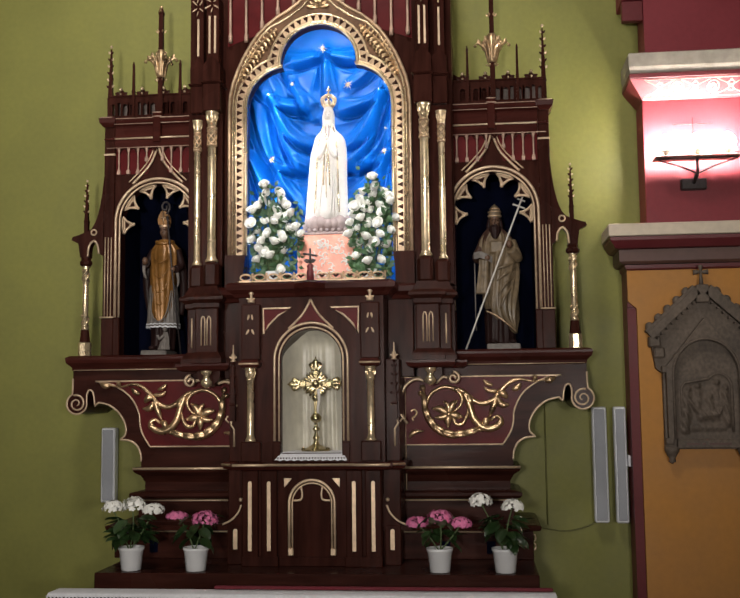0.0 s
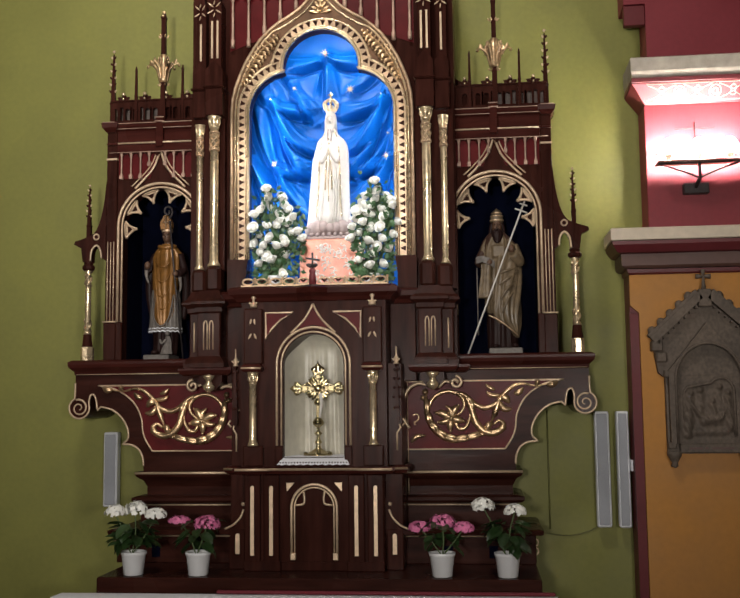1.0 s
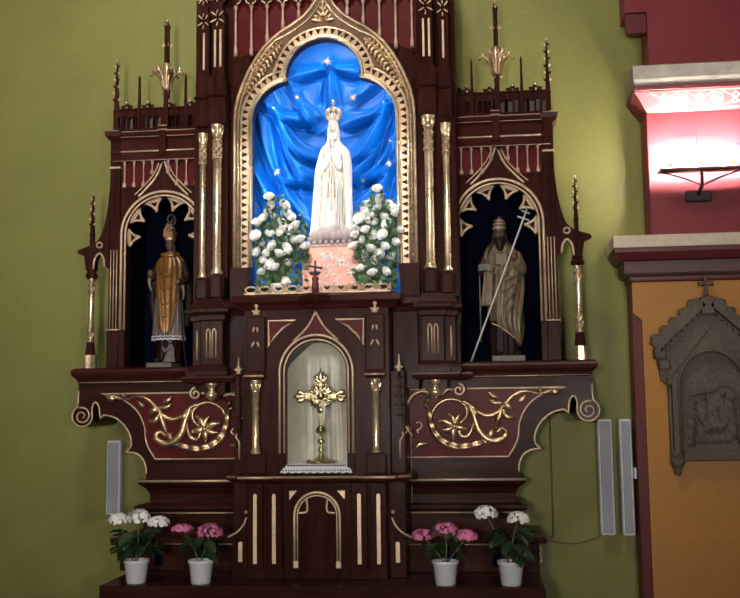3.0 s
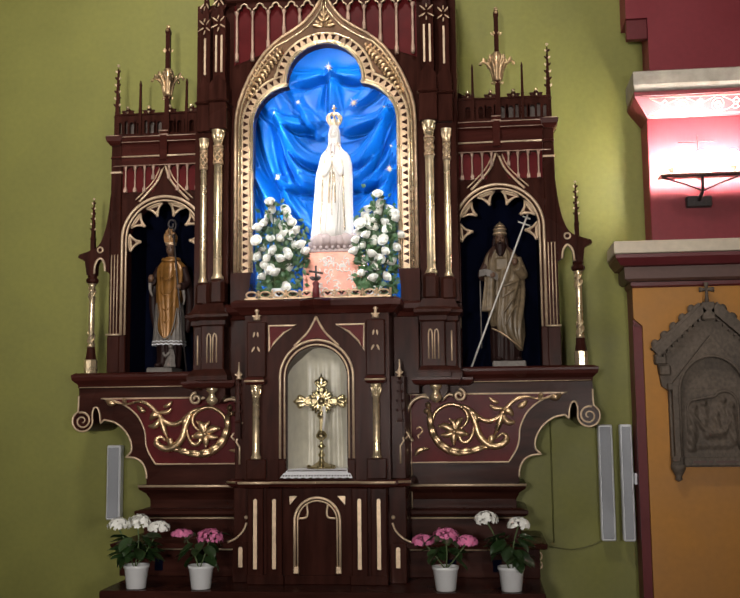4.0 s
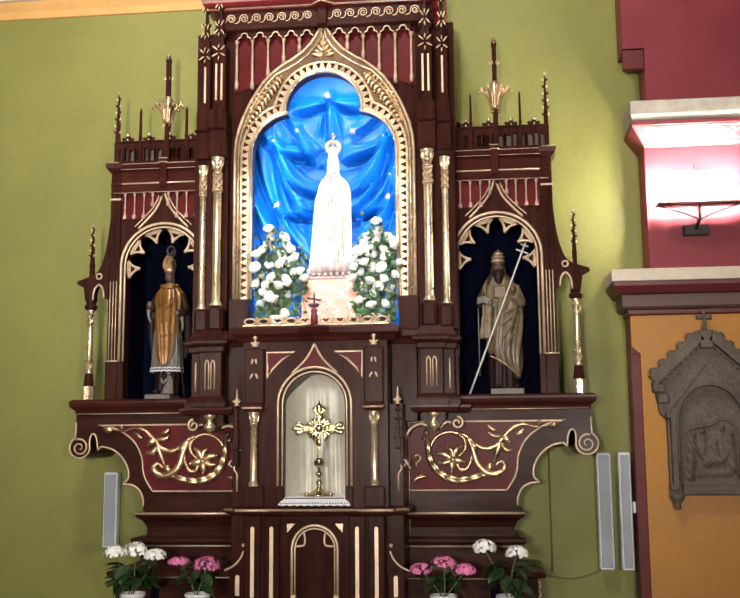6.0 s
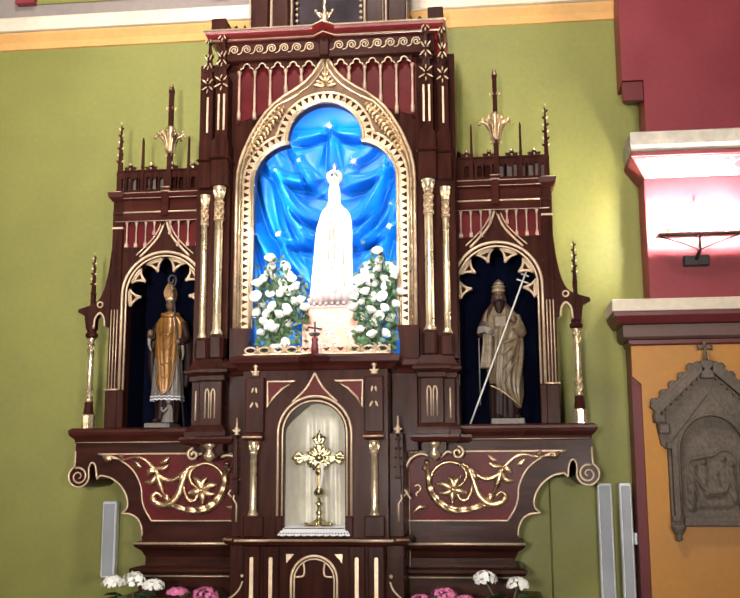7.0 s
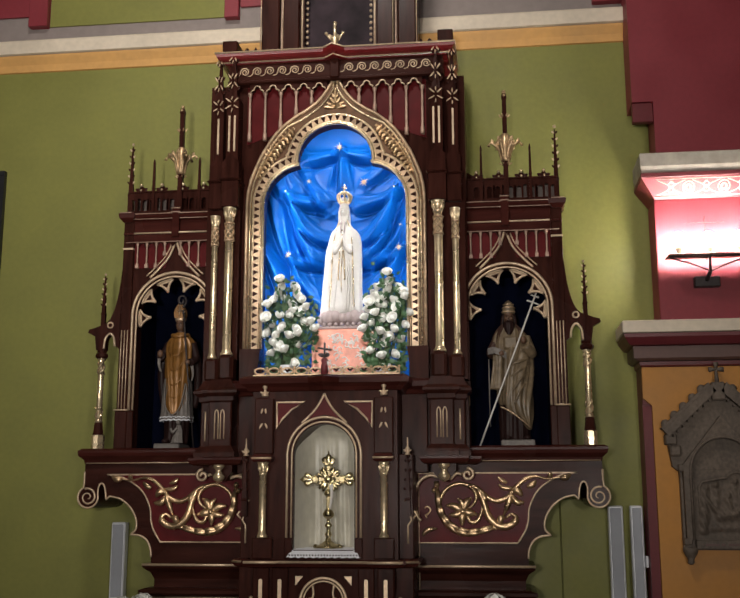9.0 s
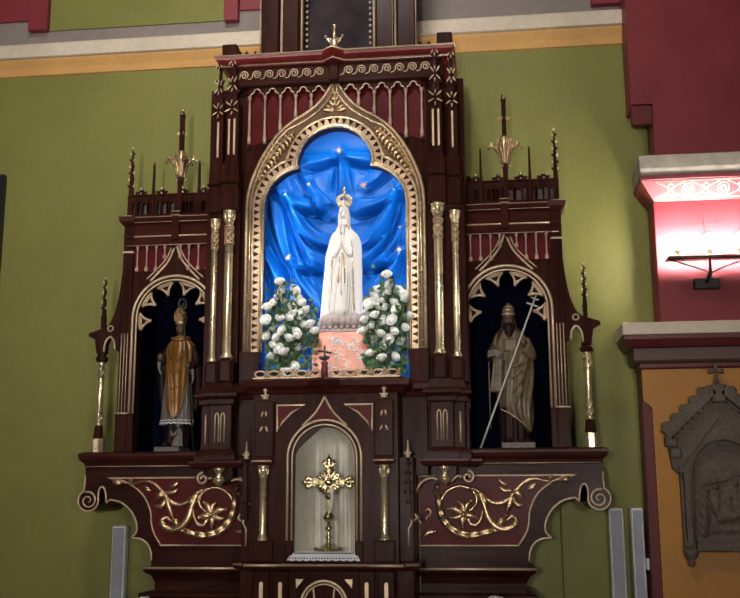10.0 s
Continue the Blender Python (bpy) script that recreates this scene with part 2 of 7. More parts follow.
def ball(bm, at, r, mi=0, n=8, sx=1.0, sy=1.0, sz=1.0):
    k = n // 2 + 1
    prof = [(r * math.sin(math.pi * i / k), -sz * r * math.cos(math.pi * i / k)) for i in range(k + 1)]
    return lathe(bm, at, prof, n, mi, sx, sy)


def leaf(bm, a, b, width, mi=0, thick=0.35, lift=0.0):
    """A fleshy pointed leaf from a to b, flat towards the front."""
    a, b = Vector(a), Vector(b)
    n = 6
    path = [a.lerp(b, i / n) + Vector((0, -lift * math.sin(math.pi * i / n), 0)) for i in range(n + 1)]
    return tube(bm, path, width / 2, mi, 6, taper=lambda s: max(0.06, math.sin(math.pi * (0.12 + 0.86 * s)) ** 0.8), flat=thick)


def curve(points, n=8, closed=False):
    """A smooth line through points (any dimension)."""
    P = [np.array(p, float) for p in points]
    out, m = [], len(P)
    for i in range(m if closed else m - 1):
        p0 = P[(i - 1) % m] if closed or i else 2 * P[0] - P[1]
        p1, p2 = P[i], P[(i + 1) % m]
        p3 = P[(i + 2) % m] if closed or i < m - 2 else 2 * P[-1] - P[-2]
        for k in range(n):
            t = k / n
            out.append(tuple(0.5 * (2 * p1 + (p2 - p0) * t + (2 * p0 - 5 * p1 + 4 * p2 - p3) * t * t + (3 * p1 - p0 - 3 * p2 + p3) * t ** 3)))
    if not closed:
        out.append(tuple(P[-1]))
    return out


def arc(cx, cz, r, a0, a1, n=12):
    return [(cx + r * math.cos(radians(a0 + (a1 - a0) * i / n)), cz + r * math.sin(radians(a0 + (a1 - a0) * i / n))) for i in range(n + 1)]


def both(half, cx=0.0):
    """half runs from the top of the axis down the right side; gives the whole line from lower left over the top to lower right."""
    return [(2 * cx - x, z) for x, z in half[::-1] if abs(x - cx) > 1e-6] + list(half)


def at_y(path, y):
    return [(x, y, z) for x, z in path]


def moulding(bm, x0, x1, yf, yb, profile, mi=0):
    """A moulding with returns at both ends. profile: (how far it stands out, height), from the bottom up."""
    rings = [[(x0 - o, yf - o, z), (x1 + o, yf - o, z), (x1 + o, yb, z), (x0 - o, yb, z)] for o, z in profile]
    return loft(bm, rings, mi, False)


def evenly(path, step):
    """Points along a line of (x, z) at an even step, with the way the line goes there."""
    out, left = [], step / 2
    for a, b in zip(path, path[1:]):
        a, b = np.array(a), np.array(b)
        L = np.linalg.norm(b - a)
        s = left
        while s < L:
            out.append((a + (b - a) * s / L, (b - a) / L))
            s += step
        left = s - L
    return out


def spire(bm, x, y, z0, z1, r, mi=0, gold=None, rows=4, n=4):
    """A pointed square pinnacle with crockets on its edges and a bud on top."""
    lathe(bm, (x, y, z0), [(r, 0), (r, (z1 - z0) * 0.25), (r * 1.2, (z1 - z0) * 0.27), (r * 0.9, (z1 - z0) * 0.3), (r * 0.25, (z1 - z0) * 0.93)],
          n, mi, turn=math.pi / 4, smooth=False)
    g = mi if gold is None else gold
    ball(bm, (x, y, z1 - 0.02 * (z1 - z0) - r * 0.3), r * 0.45, g, 6)
    for k in range(rows):
        h = 0.42 + 0.45 * k / max(rows - 1, 1)
        rr = r * (0.9 - 0.65 * (h - 0.3) / 0.63)
        zz = z0 + (z1 - z0) * h
        for s in (-1, 1):
            leaf(bm, (x + s * rr * 0.5, y - rr * 0.5, zz), (x + s * (rr * 0.7 + r * 0.55), y - rr * 0.9, zz + r * 0.7), r * 0.6, g if (k + (s > 0)) % 2 else mi)


# ---- structure ----
def setting(name, bm, mats, label, category):
    return tagged(part(name, bm, mats), label, category, kind="structure")


bm = bmesh.new()
box(bm, -6, 6, -13, 0.75, -0.2, 0)
setting("floor", bm, FLOORTILE, "brown tiled sanctuary floor of a church", "floor")
bm = bmesh.new()
box(bm, -6.2, 6.2, -13.2, 0.75, 8.6, 8.8)
setting("ceiling", bm, CEIL, "pale plaster ceiling high over the sanctuary", "ceiling")
bm = bmesh.new()
box(bm, -6, 6, 0.5, 0.75, 0, 5.05)
setting("wall_north", bm, GREEN, "olive green painted plaster wall behind the altar", "wall")
bm = bmesh.new()
box(bm, -6, 6, 0.52, 0.75, 5.05, 8.6)
setting("wall_north_upper", bm, GREY, "grey-lilac plaster upper wall above the cornice", "wall")
for name, x0, x1, y0, y1 in (("wall_west", -6.2, -6, -13, 0.75), ("wall_east", 6, 6.2, -13, 0.75), ("wall_south", -6, 6, -13.2, -13)):
    bm = bmesh.new()
    box(bm, x0, x1, y0, y1, 0, 8.6)
    setting(name, bm, CREAM if name == "wall_south" else GREEN, "plain painted plaster church wall", "wall")
# cornice of the wall behind the altar: an apricot hollow under a cream fascia
bm = bmesh.new()
moulding(bm, -5.99, 2.1, 0.5, 0.52, [(0.0, 5.045), (0.012, 5.05), (0.02, 5.10), (0.045, 5.15), (0.05, 5.165)])
setting("trim_apricot", bm, APRICOT, "apricot painted hollow moulding along the green wall", "moulding")
bm = bmesh.new()
moulding(bm, -5.99, 2.1, 0.5, 0.6, [(0.05, 5.169), (0.065, 5.175), (0.07, 5.268), (0.06, 5.28)])
setting("trim_cream", bm, CREAM, "cream fascia of the cornice along the wall", "moulding")
# painted field of the upper wall with its maroon edge strips
bm = bmesh.new()
box(bm, -2.25, -0.9, 0.508, 0.52, 5.41, 8.2)
setting("wall_panel", bm, GREEN, "olive green painted field on the upper wall", "wall panel")
for x0, x1, z0 in ((-2.40, -2.255, 5.40), (-0.905, -0.80, 5.385), (1.72, 2.1, 5.34)):
    bm = bmesh.new()
    box(bm, x0, x1, 0.46, 0.52, z0, 8.2, bevel=0.004)
    setting("trim_maroon", bm, MAROON, "maroon painted strip framing the upper wall field", "moulding")
for x0, x1, z0 in ((-3.2, -2.405, 5.50), (-0.795, -0.3, 5.48)):
    bm = bmesh.new()
    box(bm, x0, x1, 0.50, 0.52, z0, 8.2)
    setting("trim_maroon", bm, MAROON, "maroon painted upper wall edge in shade", "moulding")

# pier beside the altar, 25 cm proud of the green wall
# moves what is built here, scaled about the camera's eye to keep the view
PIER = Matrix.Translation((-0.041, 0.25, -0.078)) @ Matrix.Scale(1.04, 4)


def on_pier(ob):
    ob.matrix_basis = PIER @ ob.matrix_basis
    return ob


bm = bmesh.new()
prism(bm, [(1.908, 0), (6, 0), (6, 2.72), (1.858, 2.72), (1.858, 2.535), (1.908, 2.49)], 0.0, 0.03)
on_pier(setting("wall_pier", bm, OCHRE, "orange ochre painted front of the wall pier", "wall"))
bm = bmesh.new()
prism(bm, [(1.858, 0), (6, 0), (6, 2.72), (1.858, 2.72)], 0.05, 0.24)
loft(bm, [[(1.908, 0.03, 0), (1.858, 0.05, 0), (6, 0.05, 0), (6, 0.03, 0)], [(1.908, 0.03, 2.49), (1.858, 0.05, 2.49), (6, 0.05, 2.49), (6, 0.03, 2.49)]], smooth=False)
prism(bm, [(1.859, 2.5), (5.9, 2.5), (5.9, 2.72), (1.859, 2.72)], 0.031, 0.05)
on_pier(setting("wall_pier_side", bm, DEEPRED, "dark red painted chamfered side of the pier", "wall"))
bm = bmesh.new()
moulding(bm, 1.86, 6, 0.0, 0.24, [(0.0, 2.722), (0.012, 2.73), (0.015, 2.752)])
on_pier(setting("trim_red", bm, DEEPRED, "thin dark red bead under the pier cornice", "moulding"))
bm = bmesh.new()
moulding(bm, 1.86, 6, 0.0, 0.24, [(0.03, 2.756), (0.05, 2.77), (0.052, 2.84)])
on_pier(setting("trim_brown", bm, UMBER, "brown painted band of the pier cornice", "moulding"))
bm = bmesh.new()
moulding(bm, 1.86, 6, 0.0, 0.24, [(0.058, 2.843), (0.075, 2.848), (0.105, 2.890), (0.108, 2.911)])
on_pier(setting("trim_red_ovolo", bm, DEEPRED, "dark red curved moulding of the pier cornice", "moulding"))
bm = bmesh.new()
moulding(bm, 1.86, 6, 0.0, 0.24, [(0.112, 2.915), (0.116, 2.919), (0.116, 2.984), (0.11, 2.989)])
on_pier(setting("trim_ledge", bm, CREAM, "cream ledge capping the pier cornice", "ledge"))
bm = bmesh.new()
box(bm, 1.985, 6, 0.0, 0.24, 2.989, 3.76, bevel=0.004)
on_pier(setting("wall_lamp_field", bm, MAROON, "maroon wall field lit by the wall lamp", "wall"))
bm = bmesh.new()
moulding(bm, 1.995, 6, 0.0, 0.24, [(0.0, 3.76), (0.012, 3.772), (0.085, 3.868), (0.088, 3.872)])
soffit = on_pier(setting("capital_soffit", bm, MAROON, "maroon sloping underside of the capital with white stencilling", "moulding"))
bm = bmesh.new()
moulding(bm, 1.995, 6, 0.0, 0.24, [(0.088, 3.876), (0.092, 3.88), (0.092, 3.905)])
on_pier(setting("trim_red_fillet", bm, DEEPRED, "dark red fillet under the cream abacus", "moulding"))
bm = bmesh.new()
moulding(bm, 1.995, 6, 0.0, 0.24, [(0.082, 3.909), (0.086, 3.912), (0.094, 3.95), (0.094, 4.03), (0.086, 4.036)])
on_pier(setting("trim_abacus", bm, ABACUS, "worn cream abacus slab on the pier", "ledge"))
bm = bmesh.new()
prism(bm, [(2.015, 4.036), (6, 4.036), (6, 8.3), (1.885, 8.3), (1.885, 4.405), (2.015, 4.405)], 0.0, 0.24)
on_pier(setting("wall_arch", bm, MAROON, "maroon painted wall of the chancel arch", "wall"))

# recess shade under the arch wall painted in, by a darker red
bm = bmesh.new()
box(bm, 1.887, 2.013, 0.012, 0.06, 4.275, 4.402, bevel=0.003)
on_pier(setting("trim_corbel", bm, DEEPRED, "corbel band under the arch wall, its shade painted darker", "moulding"))

# white stencilled vine on the slope under the abacus
SL = [(0.012, 3.772), (0.085, 3.868)]


def on_slope(x, f):
    o, z = SL[0][0] + f * (SL[1][0] - SL[0][0]), SL[0][1] + f * (SL[1][1] - SL[0][1])
    return (x, -o - 0.002, z)


for k in range(9):
    x = 2.085 + 0.21 * k
    bm = bmesh.new()
    for s in (-1, 1):
        tube(bm, [on_slope(x + s * (0.010 + 0.075 * (1 - math.sin(math.pi * f))), 0.1 + 0.8 * f) for f in np.linspace(0, 1, 14)], 0.0034, flat=0.4)
        tube(bm, [on_slope(x + s * (0.022 * (1 - f)), 0.66 + 0.2 * f) for f in np.linspace(0, 1, 4)], 0.004, flat=0.4)
    for a, b in ((0.30, 0.42), (0.62, 0.74)):
        tube(bm, [on_slope(x + 0.018 * math.cos(q), (a + b) / 2 + 0.10 * math.sin(q)) for q in np.linspace(0, 6.28, 12)], 0.0035, flat=0.4)
    tube(bm, [on_slope(x + 0.105 + 0.034 * math.cos(a), 0.5 + 0.33 * math.sin(a)) for a in np.linspace(0, 6.28, 16)], 0.0038, flat=0.3)
    tube(bm, [on_slope(x + 0.105 + 0.016 * math.cos(a), 0.5 + 0.16 * math.sin(a)) for a in np.linspace(0, 6.28, 10)], 0.007, flat=0.3)
    part("stencil_motif", bm, PINKWHITE, soffit)
bm = bmesh.new()
for f in (0.03, 0.97):
    tube(bm, [on_slope(1.99, f), on_slope(4.0, f)], 0.003, flat=0.4)
part("stencil_line", bm, PINKWHITE, soffit)

# picture frame on the green wall
pic = thing("picture_frame", (-2.86, 0.5, 3.4), "black-framed dark picture hung on the green wall", "picture")
bm = bmesh.new()
for q in ((-3.22, -2.50, 3.38, 3.42), (-3.22, -2.50, 4.245, 4.285), (-3.22, -3.18, 3.42, 4.245), (-2.54, -2.50, 3.42, 4.245)):
    box(bm, q[0], q[1], 0.455, 0.499, q[2], q[3], bevel=0.004)
put("frame", bm, BLACK, pic)
bm = bmesh.new()
box(bm, -3.19, -2.53, 0.48, 0.499, 3.41, 4.25)
put("canvas", bm, CANVAS, pic)

# ---- altar table ----
table = thing("altar_table", (0, -0.6, 0), "dark wooden altar table under red and white cloths", "altar")
bm = bmesh.new()
box(bm, -1.12, 1.12, -0.90, -0.69, 0.0, 0.93, bevel=0.01)
put("body", bm, WOOD, table)
bm = bmesh.new()
box(bm, -1.31, 1.31, -0.94, -0.80, 0.93, 0.968, bevel=0.008)
put("tabletop", bm, WOODH, table)
cover = thing("altar_runner", (0.43, -0.81, 0.975), "folded red cloth along the back of the altar top", "altar cloth")
bm = bmesh.new()
box(bm, -0.46, 1.31, -0.83, -0.80, 0.977, 0.994, bevel=0.006)
put("cloth", bm, REDCLOTH, cover)
cloth = thing("lace_altar_cloth", (0, -0.95, 0.969), "white linen altar cloth with an openwork lace hem", "altar cloth")
bm = bmesh.new()
W = 1.32
prof = [(-0.80, 0.972), (-0.945, 0.974), (-0.953, 0.970), (-0.956, 0.960)]
xs = np.linspace(-W, W, 133)
rows = [[(x, y - 0.004 * math.sin(9 * x + 1) * (z < 0.97), z) for y, z in prof] for x in xs]
loft(bm, rows, 0, True, False)
put("linen", bm, LINEN, cloth)
bm = bmesh.new()
for k in range(132):
    x = -W + 0.02 * k
    y = -0.956 - 0.004 * math.sin(9 * x + 1)
    tube(bm, [(x, y, 0.962), (x + 0.006, y, 0.92), (x, y, 0.885), (x + 0.004, y, 0.84)], 0.0055, n=4)
    tube(bm, [(x, y, 0.91), (x + 0.02, y, 0.91)], 0.003, n=4)
for z in (0.958, 0.880, 0.84):
    tube(bm, [(x, -0.956 - 0.004 * math.sin(9 * x + 1), z) for x in xs[::2]], 0.004, n=4)
put("lace_hem", bm, LINEN, cloth, "openwork white lace hem")

# ---- the carved altarpiece ----
altar = thing("altarpiece", (0, 0.2, 0.0), "dark brown carved neo-gothic wooden altarpiece with gilded ornament", "altarpiece")
FY = -0.05          # front of the upper middle part
WY = 0.05           # front of the wings

# step under the altarpiece
bm = bmesh.new()
box(bm, -1.17, 1.25, -0.69, 0.5, 0.0, 1.036, bevel=0.006)
put("step", bm, WOODH, altar)
bm = bmesh.new()
for s in (-1, 1):
    box(bm, s * 0.42, s * 1.25, -0.16, 0.5, 1.036, 1.20, bevel=0.004)
    moulding(bm, *sorted((s * 0.40, s * 1.27)), -0.18, 0.5, [(0.0, 1.20), (0.02, 1.205), (0.025, 1.228), (0.005, 1.235)])
    box(bm, s * 0.40, s * 1.15, -0.02, 0.5, 1.23, 1.375, bevel=0.004)
    moulding(bm, *sorted((s * 0.40, s * 1.15)), -0.02, 0.5, [(0.0, 1.37), (0.03, 1.378), (0.045, 1.392), (0.045, 1.41), (0.01, 1.42)])
    moulding(bm, *sorted((s * 0.40, s * 1.15)), 0.02, 0.5, [(-0.02, 1.42), (-0.02, 1.47), (0.0, 1.51), (0.035, 1.535), (0.04, 1.55), (0.04, 1.562)])
put("base", bm, WOODH, altar, apart=True)
bm = bmesh.new()
for s in (-1, 1):
    for z, y, x in ((1.556, -0.022, 1.19), (1.364, -0.024, 1.15), (1.197, -0.184, 1.0)):
        tube(bm, [(s * 0.43, y, z), (s * x, y, z)], 0.008 if z > 1.5 else 0.005)
    for x, z in ((1.22, 1.11), (1.22, 1.16)):
        tube(bm, [(s * (x + 0.03 + 0.012 * math.cos(a)), -0.15, z + 0.02 * math.sin(a)) for a in np.linspace(0, 6.3, 9)], 0.004)
    for x0 in (0.72, 0.98):
        box(bm, s * x0, s * (x0 + 0.05), -0.164, -0.155, 1.07, 1.14, 1)
put("gilt_line", bm, [GILT, NAVY], altar, apart=True)

# lower middle block with pilasters and arched door
bm = bmesh.new()
box(bm, -0.40, 0.40, -0.42, 0.45, 1.036, 1.57, bevel=0.004)
for s in (-1, 1):
    box(bm, s * 0.40, s * 0.50, -0.36, 0.45, 1.036, 1.57, bevel=0.004)
    for x in (0.243, 0.352):
        box(bm, s * (x - 0.045), s * (x + 0.045), -0.45, -0.41, 1.036, 1.57, bevel=0.005)
    box(bm, s * 0.19, s * 0.40, -0.455, -0.41, 1.036, 1.09, bevel=0.004)
    box(bm, s * 0.41, s * 0.50, -0.385, -0.36, 1.036, 1.26, bevel=0.004)
    prism(bm, curve([(s * 0.40, 1.44), (s * 0.425, 1.36), (s * 0.47, 1.29), (s * 0.56, 1.255)], 6) + [(s * 0.56, 1.23), (s * 0.40, 1.23)], -0.37, -0.34)
box(bm, -0.19, 0.19, -0.435, -0.41, 1.036, 1.085, bevel=0.004)
put("lower_block", bm, WOOD, altar, apart=True)
bm = bmesh.new()
prism(bm, both([(0, 1.49)] + arc(0, 1.385, 0.105, 88, 0, 12) + [(0.105, 1.09)]), -0.426, -0.405)
put("door", bm, WOOD, altar, "plain brown arched door panel")
bm = bmesh.new()
ARCH = both([(0, 1.515)] + arc(0, 1.385, 0.13, 88, 0, 14) + [(0.13, 1.10)])
tube(bm, at_y(ARCH, -0.432), 0.008)
ARCH = both([(0, 1.498)] + arc(0, 1.385, 0.113, 88, 0, 14) + [(0.113, 1.10)])
tube(bm, at_y(ARCH, -0.428), 0.005)
for s in (-1, 1):
    box(bm, s * 0.106, s * 0.137, -0.44, -0.42, 1.095, 1.135, bevel=0.004)
    tube(bm, at_y(curve([(s * 0.105, 1.40), (s * 0.065, 1.405), (s * 0.055, 1.43), (s * 0.06, 1.475)], 5), -0.43), 0.006)
    prism(bm, [(s * 0.16, 1.525), (s * 0.115, 1.525), (s * 0.158, 1.475)], -0.428, -0.42)
    for x in (0.243, 0.352):
        prism(bm, [(s * x - 0.0105, 1.122)] + [(s * x + 0.0105, 1.122)] + arc(s * x, 1.50, 0.0105, 0, 180, 8), -0.456, -0.448)
    prism(bm, [(s * 0.452 - 0.012, 1.122), (s * 0.452 + 0.012, 1.122)] + arc(s * 0.452, 1.225, 0.012, 0, 180, 8), -0.391, -0.38)
    tube(bm, at_y(curve([(s * 0.42, 1.37), (s * 0.44, 1.325), (s * 0.48, 1.285), (s * 0.53, 1.26)], 6), -0.375), 0.006)
    ball(bm, (s * 0.425, -0.365, 1.40), 0.012)
put("gilt_line", bm, GILT, altar, apart=True)

# ledge under the tabernacle
bm = bmesh.new()
PR = [(0.0, 1.57), (0.02, 1.576), (0.035, 1.592), (0.035, 1.606), (0.02, 1.615)]
moulding(bm, -0.43, 0.43, -0.43, 0.4, PR)
for s in (-1, 1):
    moulding(bm, *sorted((s * 0.29, s * 0.41)), -0.455, 0.4, PR)
    moulding(bm, *sorted((s * 0.43, s * 0.50)), -0.36, 0.4, PR)
put("ledge", bm, RUST, altar)
bm = bmesh.new()
for s in (-1, 1):
    tube(bm, [(0, -0.466, 1.602), (s * 0.254, -0.466, 1.602), (s * 0.256, -0.492, 1.602), (s * 0.444, -0.492, 1.602), (s * 0.446, -0.46, 1.602), (s * 0.53, -0.396, 1.602)], 0.0075)
put("gilt_line", bm, GILT, altar, apart=True)

# tabernacle block with its arched recess
bm = bmesh.new()
half = [(0, 2.372)] + arc(0, 2.197, 0.175, 86, 0, 14) + [(0.175, 1.615)]
prism(bm, [(-0.42, 1.615)] + [(-0.42, 2.56), (0.42, 2.56), (0.42, 1.615)] + both(half)[::-1], -0.43, -0.08)
for s in (-1, 1):
    box(bm, s * 0.42, s * 0.50, -0.34, -0.08, 1.615, 2.2, bevel=0.004)
    box(bm, s * 0.29, s * 0.40, -0.465, -0.42, 2.20, 2.52, bevel=0.006)
    box(bm, s * 0.288, s * 0.402, -0.47, -0.42, 1.62, 1.735, bevel=0.006)
    box(bm, s * 0.178, s * 0.222, -0.45, -0.43, 1.62, 1.73, bevel=0.004)
put("tabernacle_body", bm, WOOD, altar, apart=True)
bm = bmesh.new()
n = 60
rows = []
for k in range(n + 1):
    x = -0.18 + 0.36 * k / n
    bow = (x / 0.18) ** 2
    col = []
    for z in np.linspace(1.615, 2.39, 24):
        rise = max(0.0, (z - 2.28) / 0.11)
        y = -0.15 - 0.27 * min(1.0, bow ** 2.5 + rise ** 3) + (1 - bow) * (0.030 * (1 - abs(math.sin(x * 27 + 0.5 * math.sin(3 * z + 9 * x)))) ** 1.5 + 0.010 * math.sin(x * 75 + 3 * z) + 0.006 * math.sin(x * 160 + 2 * z)) * min(1, 0.25 + 1.4 * (2.4 - z))
        col.append((x, y, z))
    rows.append(col)
loft(bm, rows, 0, True, False)
put("curtain", bm, CURTAIN, altar, "cream pleated silk curtain lining the tabernacle")
bm = bmesh.new()
for r, y, w in ((0.212, -0.436, 0.0075), (0.186, -0.434, 0.0055)):
    tube(bm, at_y(both([(0, 2.197 + r)] + arc(0, 2.197, r, 88, 0, 16) + [(r, 1.735)]), y), w)
for s in (-1, 1):
    tube(bm, at_y(curve([(0, 2.545), (s * 0.022, 2.50), (s * 0.055, 2.45), (s * 0.11, 2.395), (s * 0.13, 2.378)], 6), -0.436), 0.0065)
    tri = [(s * 0.278, 2.497), (s * 0.115, 2.497), (s * 0.19, 2.455), (s * 0.245, 2.40), (s * 0.275, 2.345)]
    tube(bm, at_y(tri, -0.436), 0.0065, closed=True)
    prism(bm, tri, -0.4335, -0.425, 1)
prism(bm, [(0, 2.535), (0.05, 2.45), (0.1, 2.40), (0, 2.425), (-0.1, 2.40), (-0.05, 2.45)], -0.4335, -0.425, 1)
put("arch_tracery", bm, [GILT, RED], altar, apart=True)


